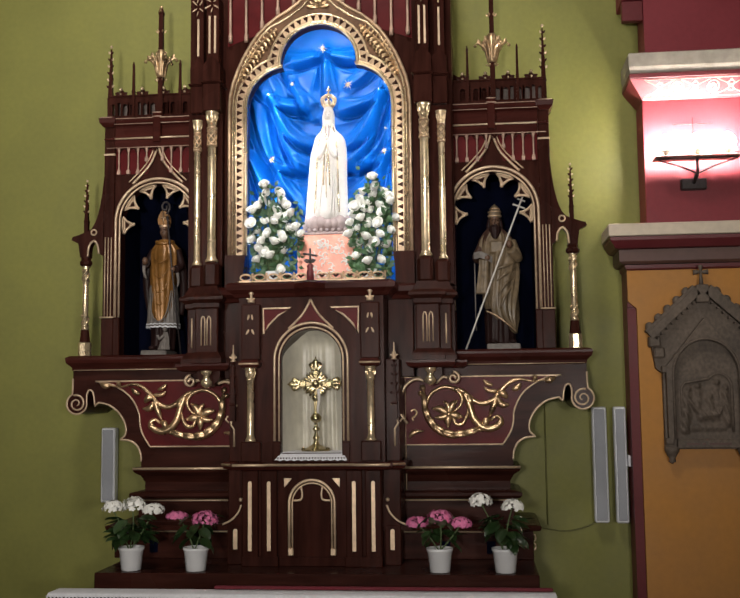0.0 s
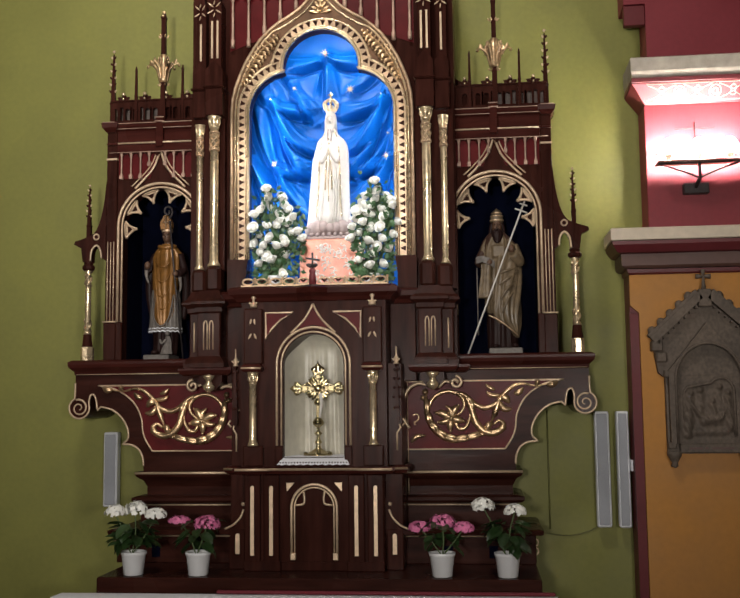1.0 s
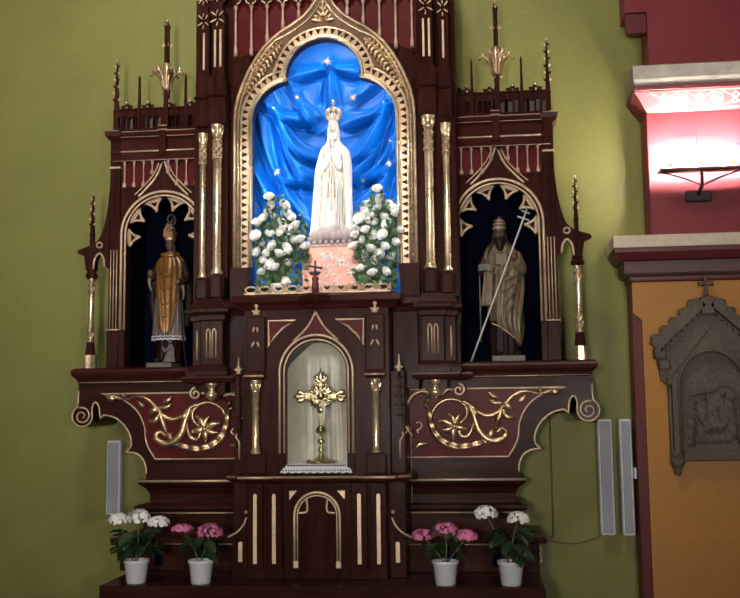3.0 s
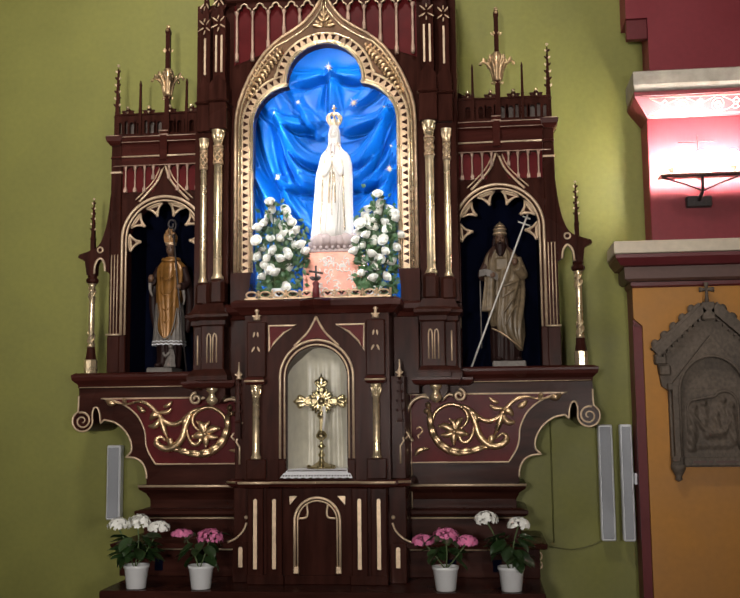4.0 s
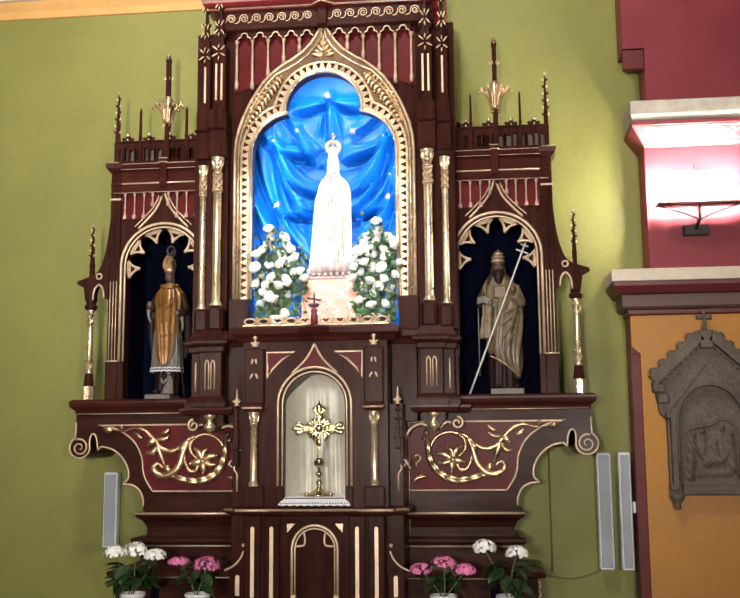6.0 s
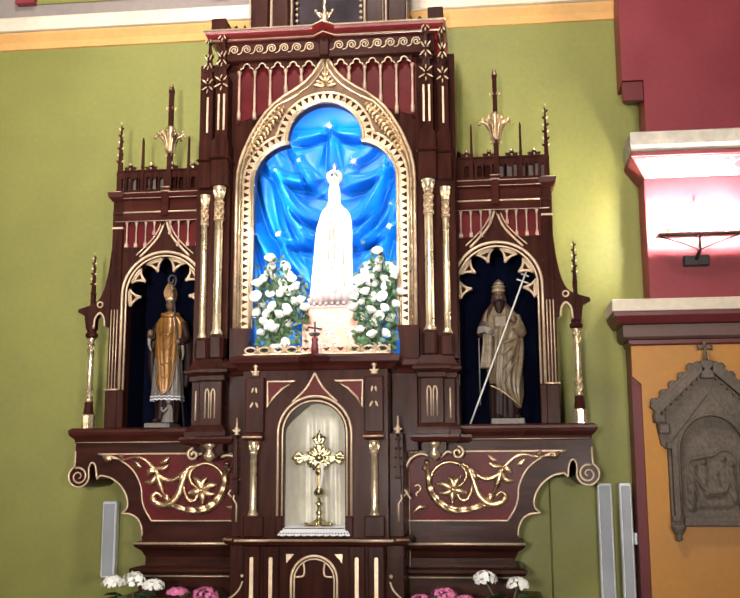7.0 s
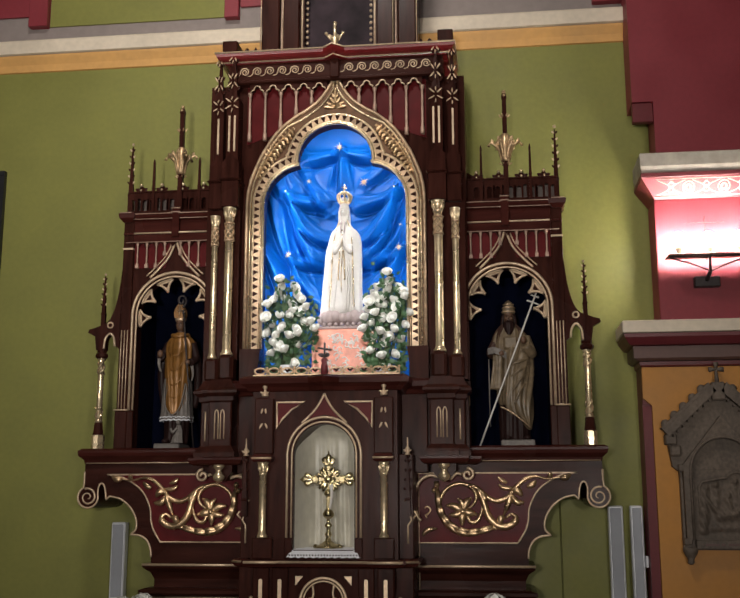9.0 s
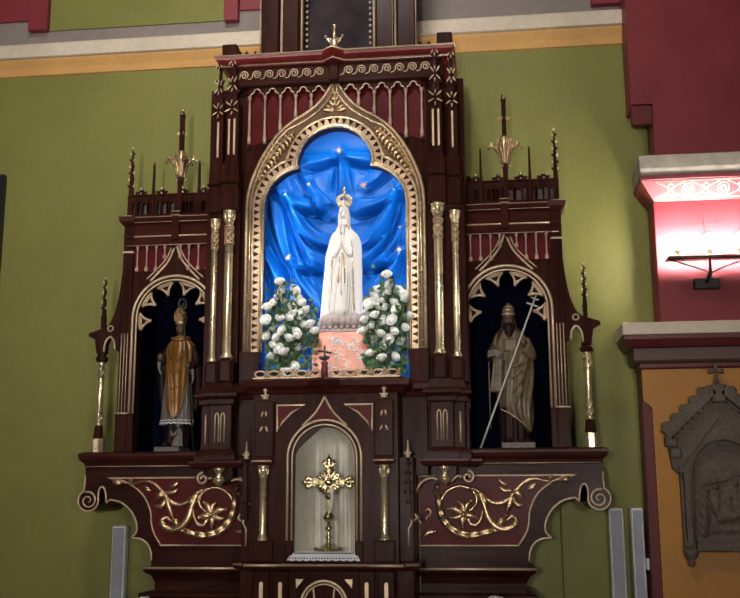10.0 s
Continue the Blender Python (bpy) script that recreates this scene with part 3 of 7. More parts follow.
def gold_column(name, x, y, z0, z1, r):
    bm = bmesh.new()
    h = z1 - z0
    lathe(bm, (x, y, z0), [(r * 1.5, 0), (r * 1.5, 0.012), (r * 1.15, 0.022), (r, 0.04), (r, h - 0.075), (r * 1.25, h - 0.071), (r * 1.25, h - 0.063), (r * 1.02, h - 0.058), (r * 1.1, h - 0.04),
                           (r * 1.5, h - 0.018), (r * 1.4, h - 0.016), (r * 1.65, h - 0.008), (r * 1.65, h)], 18)
    for k in range(8):
        q = k * math.pi / 4
        c, d = math.cos(q), math.sin(q)
        leaf(bm, (x + r * 1.0 * c, y + r * 1.0 * d, z1 - 0.058), (x + r * 1.5 * c, y + r * 1.5 * d, z1 - 0.018), r * 0.55)
    ob = put(name, bm, GOLD, altar)
    return ob


for s in (-1, 1):
    column = gold_column("gold_column", s * 0.346, -0.462, 1.735, 2.155, 0.020)
    bm = bmesh.new()
    moulding(bm, s * 0.346 - 0.045, s * 0.346 + 0.045, -0.50, -0.42, [(0, 2.155), (0.012, 2.165), (0.016, 2.18), (0.0, 2.20)])
    put("column_cap", bm, RUST, column)
    bm = bmesh.new()
    tube(bm, [(s * 0.346 - 0.058, -0.516, 2.176), (s * 0.346 + 0.058, -0.516, 2.176)], 0.006)
    put("gilt_line", bm, GILT, column)
    bm = bmesh.new()
    x = s * 0.346
    for dz, w in ((2.44, 0.014), (2.355, 0.024)):
        for q in (-1, 1):
            leaf(bm, (x + q * 0.008, -0.468, dz + 0.02), (x + q * w, -0.478, dz - 0.012), 0.013)
    lathe(bm, (x, -0.445, 2.53), [(0.02, 0), (0.022, 0.01), (0.008, 0.03), (0.008, 0.045), (0.016, 0.055), (0.006, 0.07), (0.003, 0.13)], 8)
    for q in (-1, 1):
        leaf(bm, (x, -0.45, 2.545), (x + q * 0.026, -0.46, 2.557), 0.014)
    put("finial", bm, GILT, altar, apart=True)
    bm = bmesh.new()
    x = s * 0.472
    lathe(bm, (x, -0.36, 2.195), [(0.02, 0), (0.008, 0.015), (0.014, 0.035), (0.005, 0.05), (0.003, 0.10)], 8)
    for q in (-1, 1):
        leaf(bm, (x, -0.36, 2.21), (x + q * 0.024, -0.37, 2.225), 0.013)
    put("finial", bm, GILT, altar, apart=True)
    bm = bmesh.new()
    spire(bm, s * 0.472, -0.37, 1.85, 2.2, 0.022)
    put("pinnacle", bm, WOOD, altar)
    bm = bmesh.new()
    x = s * 0.47
    tube(bm, at_y([(x, 1.70), (x, 1.80), (x + s * 0.02, 1.83), (x + s * 0.005, 1.88), (x + s * 0.012, 1.94), (x - s * 0.02, 1.94)], -0.346), 0.006)
    tube(bm, at_y([(x + s * 0.035, 1.88), (x + s * 0.05, 1.86), (x + s * 0.03, 1.84)], -0.346), 0.006)
    put("gilt_line", bm, GILT, altar, apart=True)

# shelf of the lit niche and the wall under the columns
bm = bmesh.new()
box(bm, -0.50, 0.50, -0.08, 0.45, 1.62, 2.60)
for s in (-1, 1):
    box(bm, s * 0.42, s * 0.82, -0.10, 0.45, 2.196, 2.62)
    box(bm, s * 0.42, s * 0.575, -0.16, 0.45, 2.10, 2.60, bevel=0.004)
put("middle_block", bm, WOOD, altar, apart=True)
bm = bmesh.new()
SH = [(0.0, 2.56), (0.01, 2.565), (0.02, 2.585), (0.05, 2.605), (0.055, 2.635), (0.03, 2.65), (0.0, 2.655)]
moulding(bm, -0.44, 0.44, -0.42, 0.45, SH)
loft(bm, [[(-0.09, -0.42 - o, z), (0, -0.47 - 1.2 * o, z), (0.09, -0.42 - o, z), (0, -0.3, z)] for o, z in SH], smooth=False)
moulding(bm, -0.57, 0.57, -0.18, 0.45, SH)
put("niche_shelf", bm, RUST, altar)
bm = bmesh.new()
for s in (-1, 1):
    for k in range(5):
        x = s * (0.062 + 0.082 * k)
        box(bm, x - 0.041, x + 0.041, -0.402, -0.392, 2.656, 2.664)
        tube(bm, [(x + 0.032 * math.cos(a), -0.397, 2.684 + 0.018 * math.sin(a)) for a in np.linspace(0, 2 * math.pi, 16)], 0.0055)
        # dark heart in each ring stands in for its shaded hole
        prism(bm, [(x - 0.02, 2.692), (x, 2.674), (x + 0.02, 2.692), (x + 0.01, 2.696), (x, 2.69), (x - 0.01, 2.696)], -0.398, -0.394, 1)
        ball(bm, (x + 0.041, -0.397, 2.702), 0.009)
        tube(bm, [(x + 0.041, -0.397, 2.66), (x + 0.041, -0.397, 2.70)], 0.005)
put("gallery_piece", bm, [DULLGOLD, DENT], altar, apart=True)

# pedestals of the big gold columns
for s in (-1, 1):
    bm = bmesh.new()
    box(bm, s * 0.595, s * 0.735, -0.25, 0.0, 2.20, 2.54, bevel=0.006)
    box(bm, s * 0.70, s * 0.80, -0.19, 0.0, 2.20, 2.54, bevel=0.006)
    for a, b, y in ((0.595, 0.735, -0.25), (0.70, 0.80, -0.19)):
        moulding(bm, *sorted((s * a, s * b)), y, 0.0, [(0.03, 2.195), (0.03, 2.22), (0.022, 2.235), (0.0, 2.262)])
        moulding(bm, *sorted((s * a, s * b)), y, 0.0, [(0.0, 2.52), (0.012, 2.53), (0.012, 2.555), (0.04, 2.575), (0.04, 2.59), (0.015, 2.61), (-0.01, 2.66)])
    box(bm, s * 0.605, s * 0.70, -0.215, 0.0, 2.655, 2.815, bevel=0.02)
    box(bm, s * 0.71, s * 0.80, -0.165, 0.0, 2.655, 2.80, bevel=0.018)
    box(bm, s * 0.605, s * 0.82, -0.11, 0.0, 2.655, 3.76)
    put("pedestal", bm, WOOD, altar, apart=True)
    bm = bmesh.new()
    for xc in (0.648, 0.684):
        tube(bm, at_y([(s * (xc - 0.011), 2.30), (s * (xc - 0.011), 2.45), (s * (xc - 0.007), 2.468), (s * xc, 2.476), (s * (xc + 0.007), 2.468), (s * (xc + 0.011), 2.45), (s * (xc + 0.011), 2.30)], -0.254), 0.0042)
    tube(bm, [(s * 0.77, -0.194, 2.29), (s * 0.77, -0.194, 2.47)], 0.005)
    put("gilt_line", bm, GILT, altar, apart=True)
    for x, y, z, r, z0, z1 in ((s * 0.657, -0.165, 3.55, 0.026, 2.815, 3.755), (s * 0.76, -0.125, 3.53, 0.020, 2.80, 3.715)):
        column = gold_column("gold_column", x, y, z0, z1, r)
        bm = bmesh.new()
        for q in range(4):
            tube(bm, [(x + (r + 0.002) * math.sin(a + q * 1.57), y - (r + 0.002) * math.cos(a + q * 1.57), z + 0.03 * a) for a in np.linspace(0, 3.1, 14)], 0.0042)
            tube(bm, [(x + (r + 0.002) * math.sin(q * 1.57 - a), y - (r + 0.002) * math.cos(q * 1.57 - a), z + 0.03 * a) for a in np.linspace(0, 3.1, 14)], 0.0032)
        for dz in (-0.012, 0.095):
            lathe(bm, (x, y, z + dz), [(r, 0), (r * 1.3, 0.003), (r * 1.3, 0.010), (r, 0.013)], 14)
        put("twisted_band", bm, DULLGOLD, column, apart=True)
    # blocks, gabled caps and the crocketed pilasters above the columns
    bm = bmesh.new()
    for xc, w, y in ((0.655, 0.055, -0.20), (0.757, 0.045, -0.155)):
        box(bm, s * (xc - w), s * (xc + w), y, 0.0, 3.757, 3.93, bevel=0.005)
        moulding(bm, *sorted((s * (xc - w), s * (xc + w))), y, 0.0, [(0.0, 3.93), (0.012, 3.938), (0.0, 3.95)])
        prism(bm, [(s * (xc - w), 3.95), (s * (xc - w), 4.05), (s * xc, 4.11), (s * (xc + w), 4.05), (s * (xc + w), 3.95)], y + 0.004, 0.0)
        box(bm, s * (xc - w * 0.72), s * (xc + w * 0.72), y + 0.03, 0.0, 4.05, 4.50, bevel=0.004)
        spire(bm, s * xc, y + 0.06, 4.36, 4.80, w * 0.75, rows=3)
    put("buttress", bm, WOOD, altar, apart=True)
    bm = bmesh.new()
    for xc, w, y in ((0.655, 0.05, -0.20), (0.757, 0.04, -0.155)):
        for q in ((-0.5, 0.5) if w > 0.045 else (0.0,)):
            box(bm, s * xc + q * w * 0.7 - 0.006, s * xc + q * w * 0.7 + 0.006, y + 0.022, y + 0.035, 4.13, 4.37)
        for k, z in enumerate((4.41, 4.49, 4.57, 4.65, 4.74)):
            ww = w * (0.85 - 0.10 * k)
            for q in (-1, 1):
                leaf(bm, (s * xc + q * 0.008, y + 0.02, z + 0.03 * (-1) ** k), (s * xc + q * ww * 1.1, y + 0.002, z - 0.006 * (k % 3)), 0.0105)
            leaf(bm, (s * xc, y + 0.02, z + 0.012), (s * xc, y - 0.01, z - 0.03), 0.009)
    put("crocket", bm, GILT, altar, apart=True)

# lit niche: the trefoil opening in an ogee frame
INNER = [(0, 4.322)] + arc(0, 4.075, 0.247, 86, -3, 14) + [(0.232, 4.055)] + arc(0.2, 3.795, 0.262, 82, 0, 10) + [(0.462, 3.4), (0.462, 2.655)]
OUTER = [(0, 4.655), (0.012, 4.625), (0.035, 4.585), (0.075, 4.52), (0.125, 4.465), (0.195, 4.415), (0.265, 4.375), (0.33, 4.325), (0.385, 4.27), (0.43, 4.205),
         (0.48, 4.12), (0.515, 4.04), (0.545, 3.96), (0.562, 3.88), (0.568, 3.80), (0.568, 2.86)]
bm = bmesh.new()
prism(bm, [(-0.83, 2.655), (-0.83, 4.62), (0.83, 4.62), (0.83, 2.655)] + both(INNER)[::-1], FY, 0.02)
put("niche_wall", bm, WOOD, altar)
bm = bmesh.new()
for s in (-1, 1):
    prism(bm, [(s * 0.48, 2.66), (s * 0.585, 2.66), (s * 0.585, 2.86), (s * 0.455, 2.86)], FY - 0.075, FY)
    box(bm, s * 0.80, s * 0.83, 0.02, 0.48, 2.62, 4.62)
    box(bm, s * 0.585, s * 0.60, 0.02, 0.48, 2.655, 4.60)
put("niche_side", bm, WOOD, altar, apart=True)
bm = bmesh.new()
inner = both([(x, z) for x, z in INNER if z > 2.7] + [(0.462, 2.86)])
prism(bm, both(OUTER) + inner[::-1], FY - 0.03, FY)
put("niche_frame", bm, BRONZE, altar, "bronzed ogee frame round the lit niche")
bm = bmesh.new()
edge = both([(0, 4.382)] + arc(0, 4.075, 0.307, 86, 12, 14) + [(0.316, 4.112)] + arc(0.2, 3.795, 0.327, 70, 0, 10) + [(0.525, 2.86)])
prism(bm, edge + inner[::-1], FY - 0.034, FY - 0.02)
put("gilded_band", bm, DULLGOLD, altar, "gilded inner band of the trefoil frame")
bm = bmesh.new()
tube(bm, at_y(both(OUTER), FY - 0.032), 0.011, n=8)
put("outer_bead", bm, DULLGOLD, altar)
bm = bmesh.new()
tube(bm, at_y(both([(x - 0.022 if x > 0.02 else x, z - (0.03 if x < 0.3 else 0.01)) for x, z in OUTER]), FY - 0.032), 0.007)
put("outer_bead", bm, GOLD, altar)
bm = bmesh.new()
tube(bm, at_y(inner, FY - 0.038), 0.011, n=8)
tube(bm, [(x, FY - 0.03, z) for x, z in both([(0, 4.336)] + arc(0, 4.075, 0.262, 86, 2, 14) + [(0.25, 4.085)] + arc(0.2, 3.795, 0.279, 78, 0, 10) + [(0.479, 2.86)])], 0.006)
tube(bm, [(x, FY - 0.03, z) for x, z in both([(0, 4.385)] + arc(0, 4.075, 0.31, 86, 12, 14) + [(0.318, 4.115)] + arc(0.2, 3.795, 0.33, 70, 0, 10) + [(0.528, 2.86)])], 0.008)
put("inner_bead", bm, GOLD, altar)
bm = bmesh.new()
mid = both([(0, 4.362)] + arc(0, 4.075, 0.287, 86, 8, 14) + [(0.285, 4.10)] + arc(0.2, 3.795, 0.305, 74, 0, 10) + [(0.505, 2.87)])
for p, d in evenly(mid, 0.046):
    nrm = np.array((-d[1], d[0]))
    prism(bm, [tuple(p + 0.014 * nrm - 0.016 * d), tuple(p + 0.014 * nrm + 0.016 * d), tuple(p + 0.007 * nrm + 0.014 * d), tuple(p - 0.006 * nrm + 0.007 * d), tuple(p - 0.017 * nrm + 0.005 * d), tuple(p - 0.017 * nrm - 0.005 * d), tuple(p - 0.006 * nrm - 0.007 * d), tuple(p + 0.007 * nrm - 0.014 * d)], FY - 0.0365, FY - 0.033)
put("dentil", bm, DENT, altar, apart=True)
bm = bmesh.new()
for s in (-1, 1):
    stem = curve([(0.270, 4.300), (0.325, 4.250), (0.385, 4.190), (0.430, 4.125), (0.470, 4.050), (0.500, 3.975)], 5)
    tube(bm, at_y([(s * x, z) for x, z in stem], FY - 0.032), 0.006)
    for k in range(1, len(stem) - 1):
        (x, z), w = stem[k], 0.062 * math.sin(math.pi * (k + 2) / (len(stem) + 3)) + 0.010
        curl = 0.35 if k % 2 else -0.2
        leaf(bm, (s * x, FY - 0.032, z), (s * (x - (0.70 + 0.2 * curl) * w), FY - 0.050, z - (0.35 - curl) * w), 0.022, lift=0.008)
        if k % 2 == 0:
            leaf(bm, (s * x, FY - 0.032, z), (s * (x + 0.30 * w), FY - 0.046, z + 0.42 * w), 0.016)
            ball(bm, (s * (x - 0.5 * w), FY - 0.040, z - 0.62 * w), 0.010, 0, 6)
    leaf(bm, (0, FY - 0.03, 4.43), (s * 0.075, FY - 0.042, 4.437), 0.026)
    leaf(bm, (0, FY - 0.03, 4.44), (s * 0.058, FY - 0.045, 4.463), 0.024)
    leaf(bm, (0, FY - 0.03, 4.46), (s * 0.038, FY - 0.042, 4.497), 0.024)
    leaf(bm, (0, FY - 0.03, 4.49), (s * 0.020, FY - 0.042, 4.528), 0.020)
    ball(bm, (s * 0.030, FY - 0.040, 4.448), 0.010, 0, 6)
leaf(bm, (0, FY - 0.03, 4.46), (0, FY - 0.044, 4.565), 0.024)
put("leaf_ornament", bm, CARVED, altar, "carved gilt foliage in the corner of the frame", apart=True)

# upper arcade, wave scroll and cornice
bm = bmesh.new()
for s in (-1, 1):
    prism(bm, [(s * 0.585, 4.21), (s * 0.585, 4.612), (s * 0.03, 4.612), (s * 0.05, 4.55), (s * 0.12, 4.46), (s * 0.36, 4.29)], FY - 0.004, FY + 0.01)
put("arcade_field", bm, RED, altar, "oxblood red field behind the colonnettes", apart=True)
COLS = (0.155, 0.257, 0.359, 0.461, 0.563)


def ogee_z(x):
    return float(np.interp(abs(x), [p[0] for p in OUTER[:11]], [p[1] for p in OUTER[:11]]))


for s in (-1, 1):
    for x in COLS:
        bm = bmesh.new()
        z0 = max(4.225, ogee_z(x) + 0.01)
        lathe(bm, (s * x, FY - 0.03, z0), [(0.013, 0), (0.013, 0.05), (0.009, 0.055), (0.008, 4.525 - z0), (0.014, 4.54 - z0), (0.016, 4.555 - z0)], 8)
        put("colonnette", bm, AGED, altar)
    bm = bmesh.new()
    for i, x in enumerate((0.053,) + COLS[:-1]):
        xc = x + 0.051
        c = both([(0, 0.043)] + arc(0, 0.022, 0.021, 80, -8, 6) + arc(0.027, 0.0, 0.014, 100, 0, 5))
        top = [(s * (xc + u), 4.555 + v) for u, v in c]
        prism(bm, [(s * (xc - 0.051), 4.555), (s * (xc - 0.051), 4.615), (s * (xc + 0.051), 4.615), (s * (xc + 0.051), 4.555)] + top[::-1], FY - 0.045, FY, 1)
        tube(bm, at_y(top, FY - 0.047), 0.0052)
    put("small_arch", bm, [GILT, WOOD], altar, apart=True)
bm = bmesh.new()
box(bm, -0.70, 0.70, FY - 0.055, 0.4, 4.615, 4.75)
box(bm, -0.03, 0.03, FY - 0.085, FY - 0.05, 4.62, 4.75, bevel=0.006)
moulding(bm, -0.69, 0.69, FY - 0.055, 0.4, [(0.0, 4.608), (0.014, 4.615), (0.014, 4.628), (0.0, 4.635)])
put("frieze", bm, WOODH, altar)
bm = bmesh.new()
for x0 in (-0.595, 0.095):
    for k in range(7):
        xc = x0 + 0.083 * k
        pts = [(xc - 0.062, 4.663), (xc - 0.042, 4.666)]
        for i in range(22):
            a = math.pi * 1.1 - i / 21 * 3.6 * math.pi
            r = 0.031 - 0.026 * i / 21
            pts.append((xc + r * math.cos(a), 4.693 + r * math.sin(a)))
        tube(bm, at_y(curve(pts, 2), FY - 0.058), 0.0036)
put("wave_scroll", bm, GILT, altar, "gilt running scroll", apart=True)
bm = bmesh.new()
CO = [(0.0, 4.745), (0.012, 4.748), (0.016, 4.757), (0.045, 4.768), (0.058, 4.782), (0.064, 4.802), (0.05, 4.815)]
moulding(bm, -0.715, 0.715, FY - 0.06, 0.42, CO)
loft(bm, [[(-0.07, FY - 0.06 - o, z), (0, FY - 0.12 - o, z), (0.07, FY - 0.06 - o, z), (0, 0.1, z)] for o, z in CO], smooth=False)
put("cornice", bm, REDTRIM, altar, "polished dark red cornice with gilt edges")
bm = bmesh.new()
for o, z, r in ((0.066, 4.806, 0.006), (0.020, 4.755, 0.005)):
    y = FY - 0.06 - o
    tube(bm, [(-0.72 - o, 0.3, z), (-0.715 - o, y, z), (-0.07, y, z), (0, y - 0.06, z), (0.07, y, z), (0.715 + o, y, z), (0.72 + o, 0.3, z)], r)
put("gilt_line", bm, GILT, altar, apart=True)

# upper tier
bm = bmesh.new()
box(bm, -0.52, 0.52, 0.12, 0.45, 4.805, 6.3, bevel=0.004)
box(bm, -0.70, 0.70, 0.10, 0.45, 4.805, 4.845)
for s in (-1, 1):
    for x0, x1, y in ((0.40, 0.52, 0.02), (0.26, 0.37, 0.0)):
        box(bm, s * x0, s * x1, y, 0.2, 4.815, 6.3, bevel=0.008)
    box(bm, s * 0.665, s * 0.765, -0.06, 0.3, 4.815, 4.945, bevel=0.006)
    prism(bm, curve([(s * 0.54, 4.815), (s * 0.55, 4.915), (s * 0.58, 4.875), (s * 0.61, 4.915), (s * 0.64, 4.875), (s * 0.66, 4.865)], 4) + [(s * 0.66, 4.815)], 0.0, 0.05)
    box(bm, s * 0.23, s * 0.26, 0.04, 0.2, 4.815, 6.1)
box(bm, -0.26, 0.26, 0.02, 0.2, 4.815, 4.895, bevel=0.006)
prism(bm, [(-0.6, 6.3), (0.6, 6.3), (0.0, 7.1)], 0.0, 0.45)
put("upper_tier", bm, WOOD, altar, apart=True)
bm = bmesh.new()
box(bm, -0.225, 0.225, 0.115, 0.125, 4.895, 6.0)
put("painting", bm, CANVAS, altar, "very dark old painting in the upper tier")
for s in (-1, 1):
    bm = bmesh.new()
    lathe(bm, (s * 0.385, 0.05, 4.815), [(0.022, 0), (0.022, 0.03), (0.012, 0.045), (0.010, 0.07), (0.010, 1.2), (0.018, 1.22)], 10)
    put("tier_shaft", bm, AGED, altar, "slim dull gilt shaft in the upper tier")
bm = bmesh.new()
for s in (-1, 1):
    for k in range(26):
        ball(bm, (s * 0.215, 0.07, 4.915 + 0.042 * k), 0.011, 0, 6)
    tube(bm, [(s * 0.245, 0.035, 4.845), (s * 0.245, 0.035, 6.1)], 0.008)
    tube(bm, [(s * 0.37, 0.0, 4.895), (s * 0.37, 0.0, 6.1)], 0.004)
    tube(bm, [(s * 0.525, 0.02, 4.895), (s * 0.525, 0.02, 6.1)], 0.004)
    box(bm, s * 0.41, s * 0.37, 0.03, 0.05, 4.845, 4.87)
put("gilt_line", bm, GILT, altar, apart=True)
bm = bmesh.new()
lathe(bm, (0, -0.11, 4.813), [(0.02, 0), (0.03, 0.02), (0.018, 0.05), (0.03, 0.075), (0.012, 0.10), (0.011, 0.19), (0.016, 0.195)], 8)
for q in (-1, 1):
    leaf(bm, (0, -0.11, 4.87), (q * 0.055, -0.125, 4.92), 0.026)
    leaf(bm, (0, -0.12, 4.88), (q * 0.03, -0.15, 4.905), 0.024)
    ball(bm, (q * 0.055, -0.125, 4.925), 0.012, 0, 6)
put("finial", bm, GOLD, altar, apart=True)

# ---- wings ----
def sx(s, pts):
    return [(s * x, z) for x, z in pts]


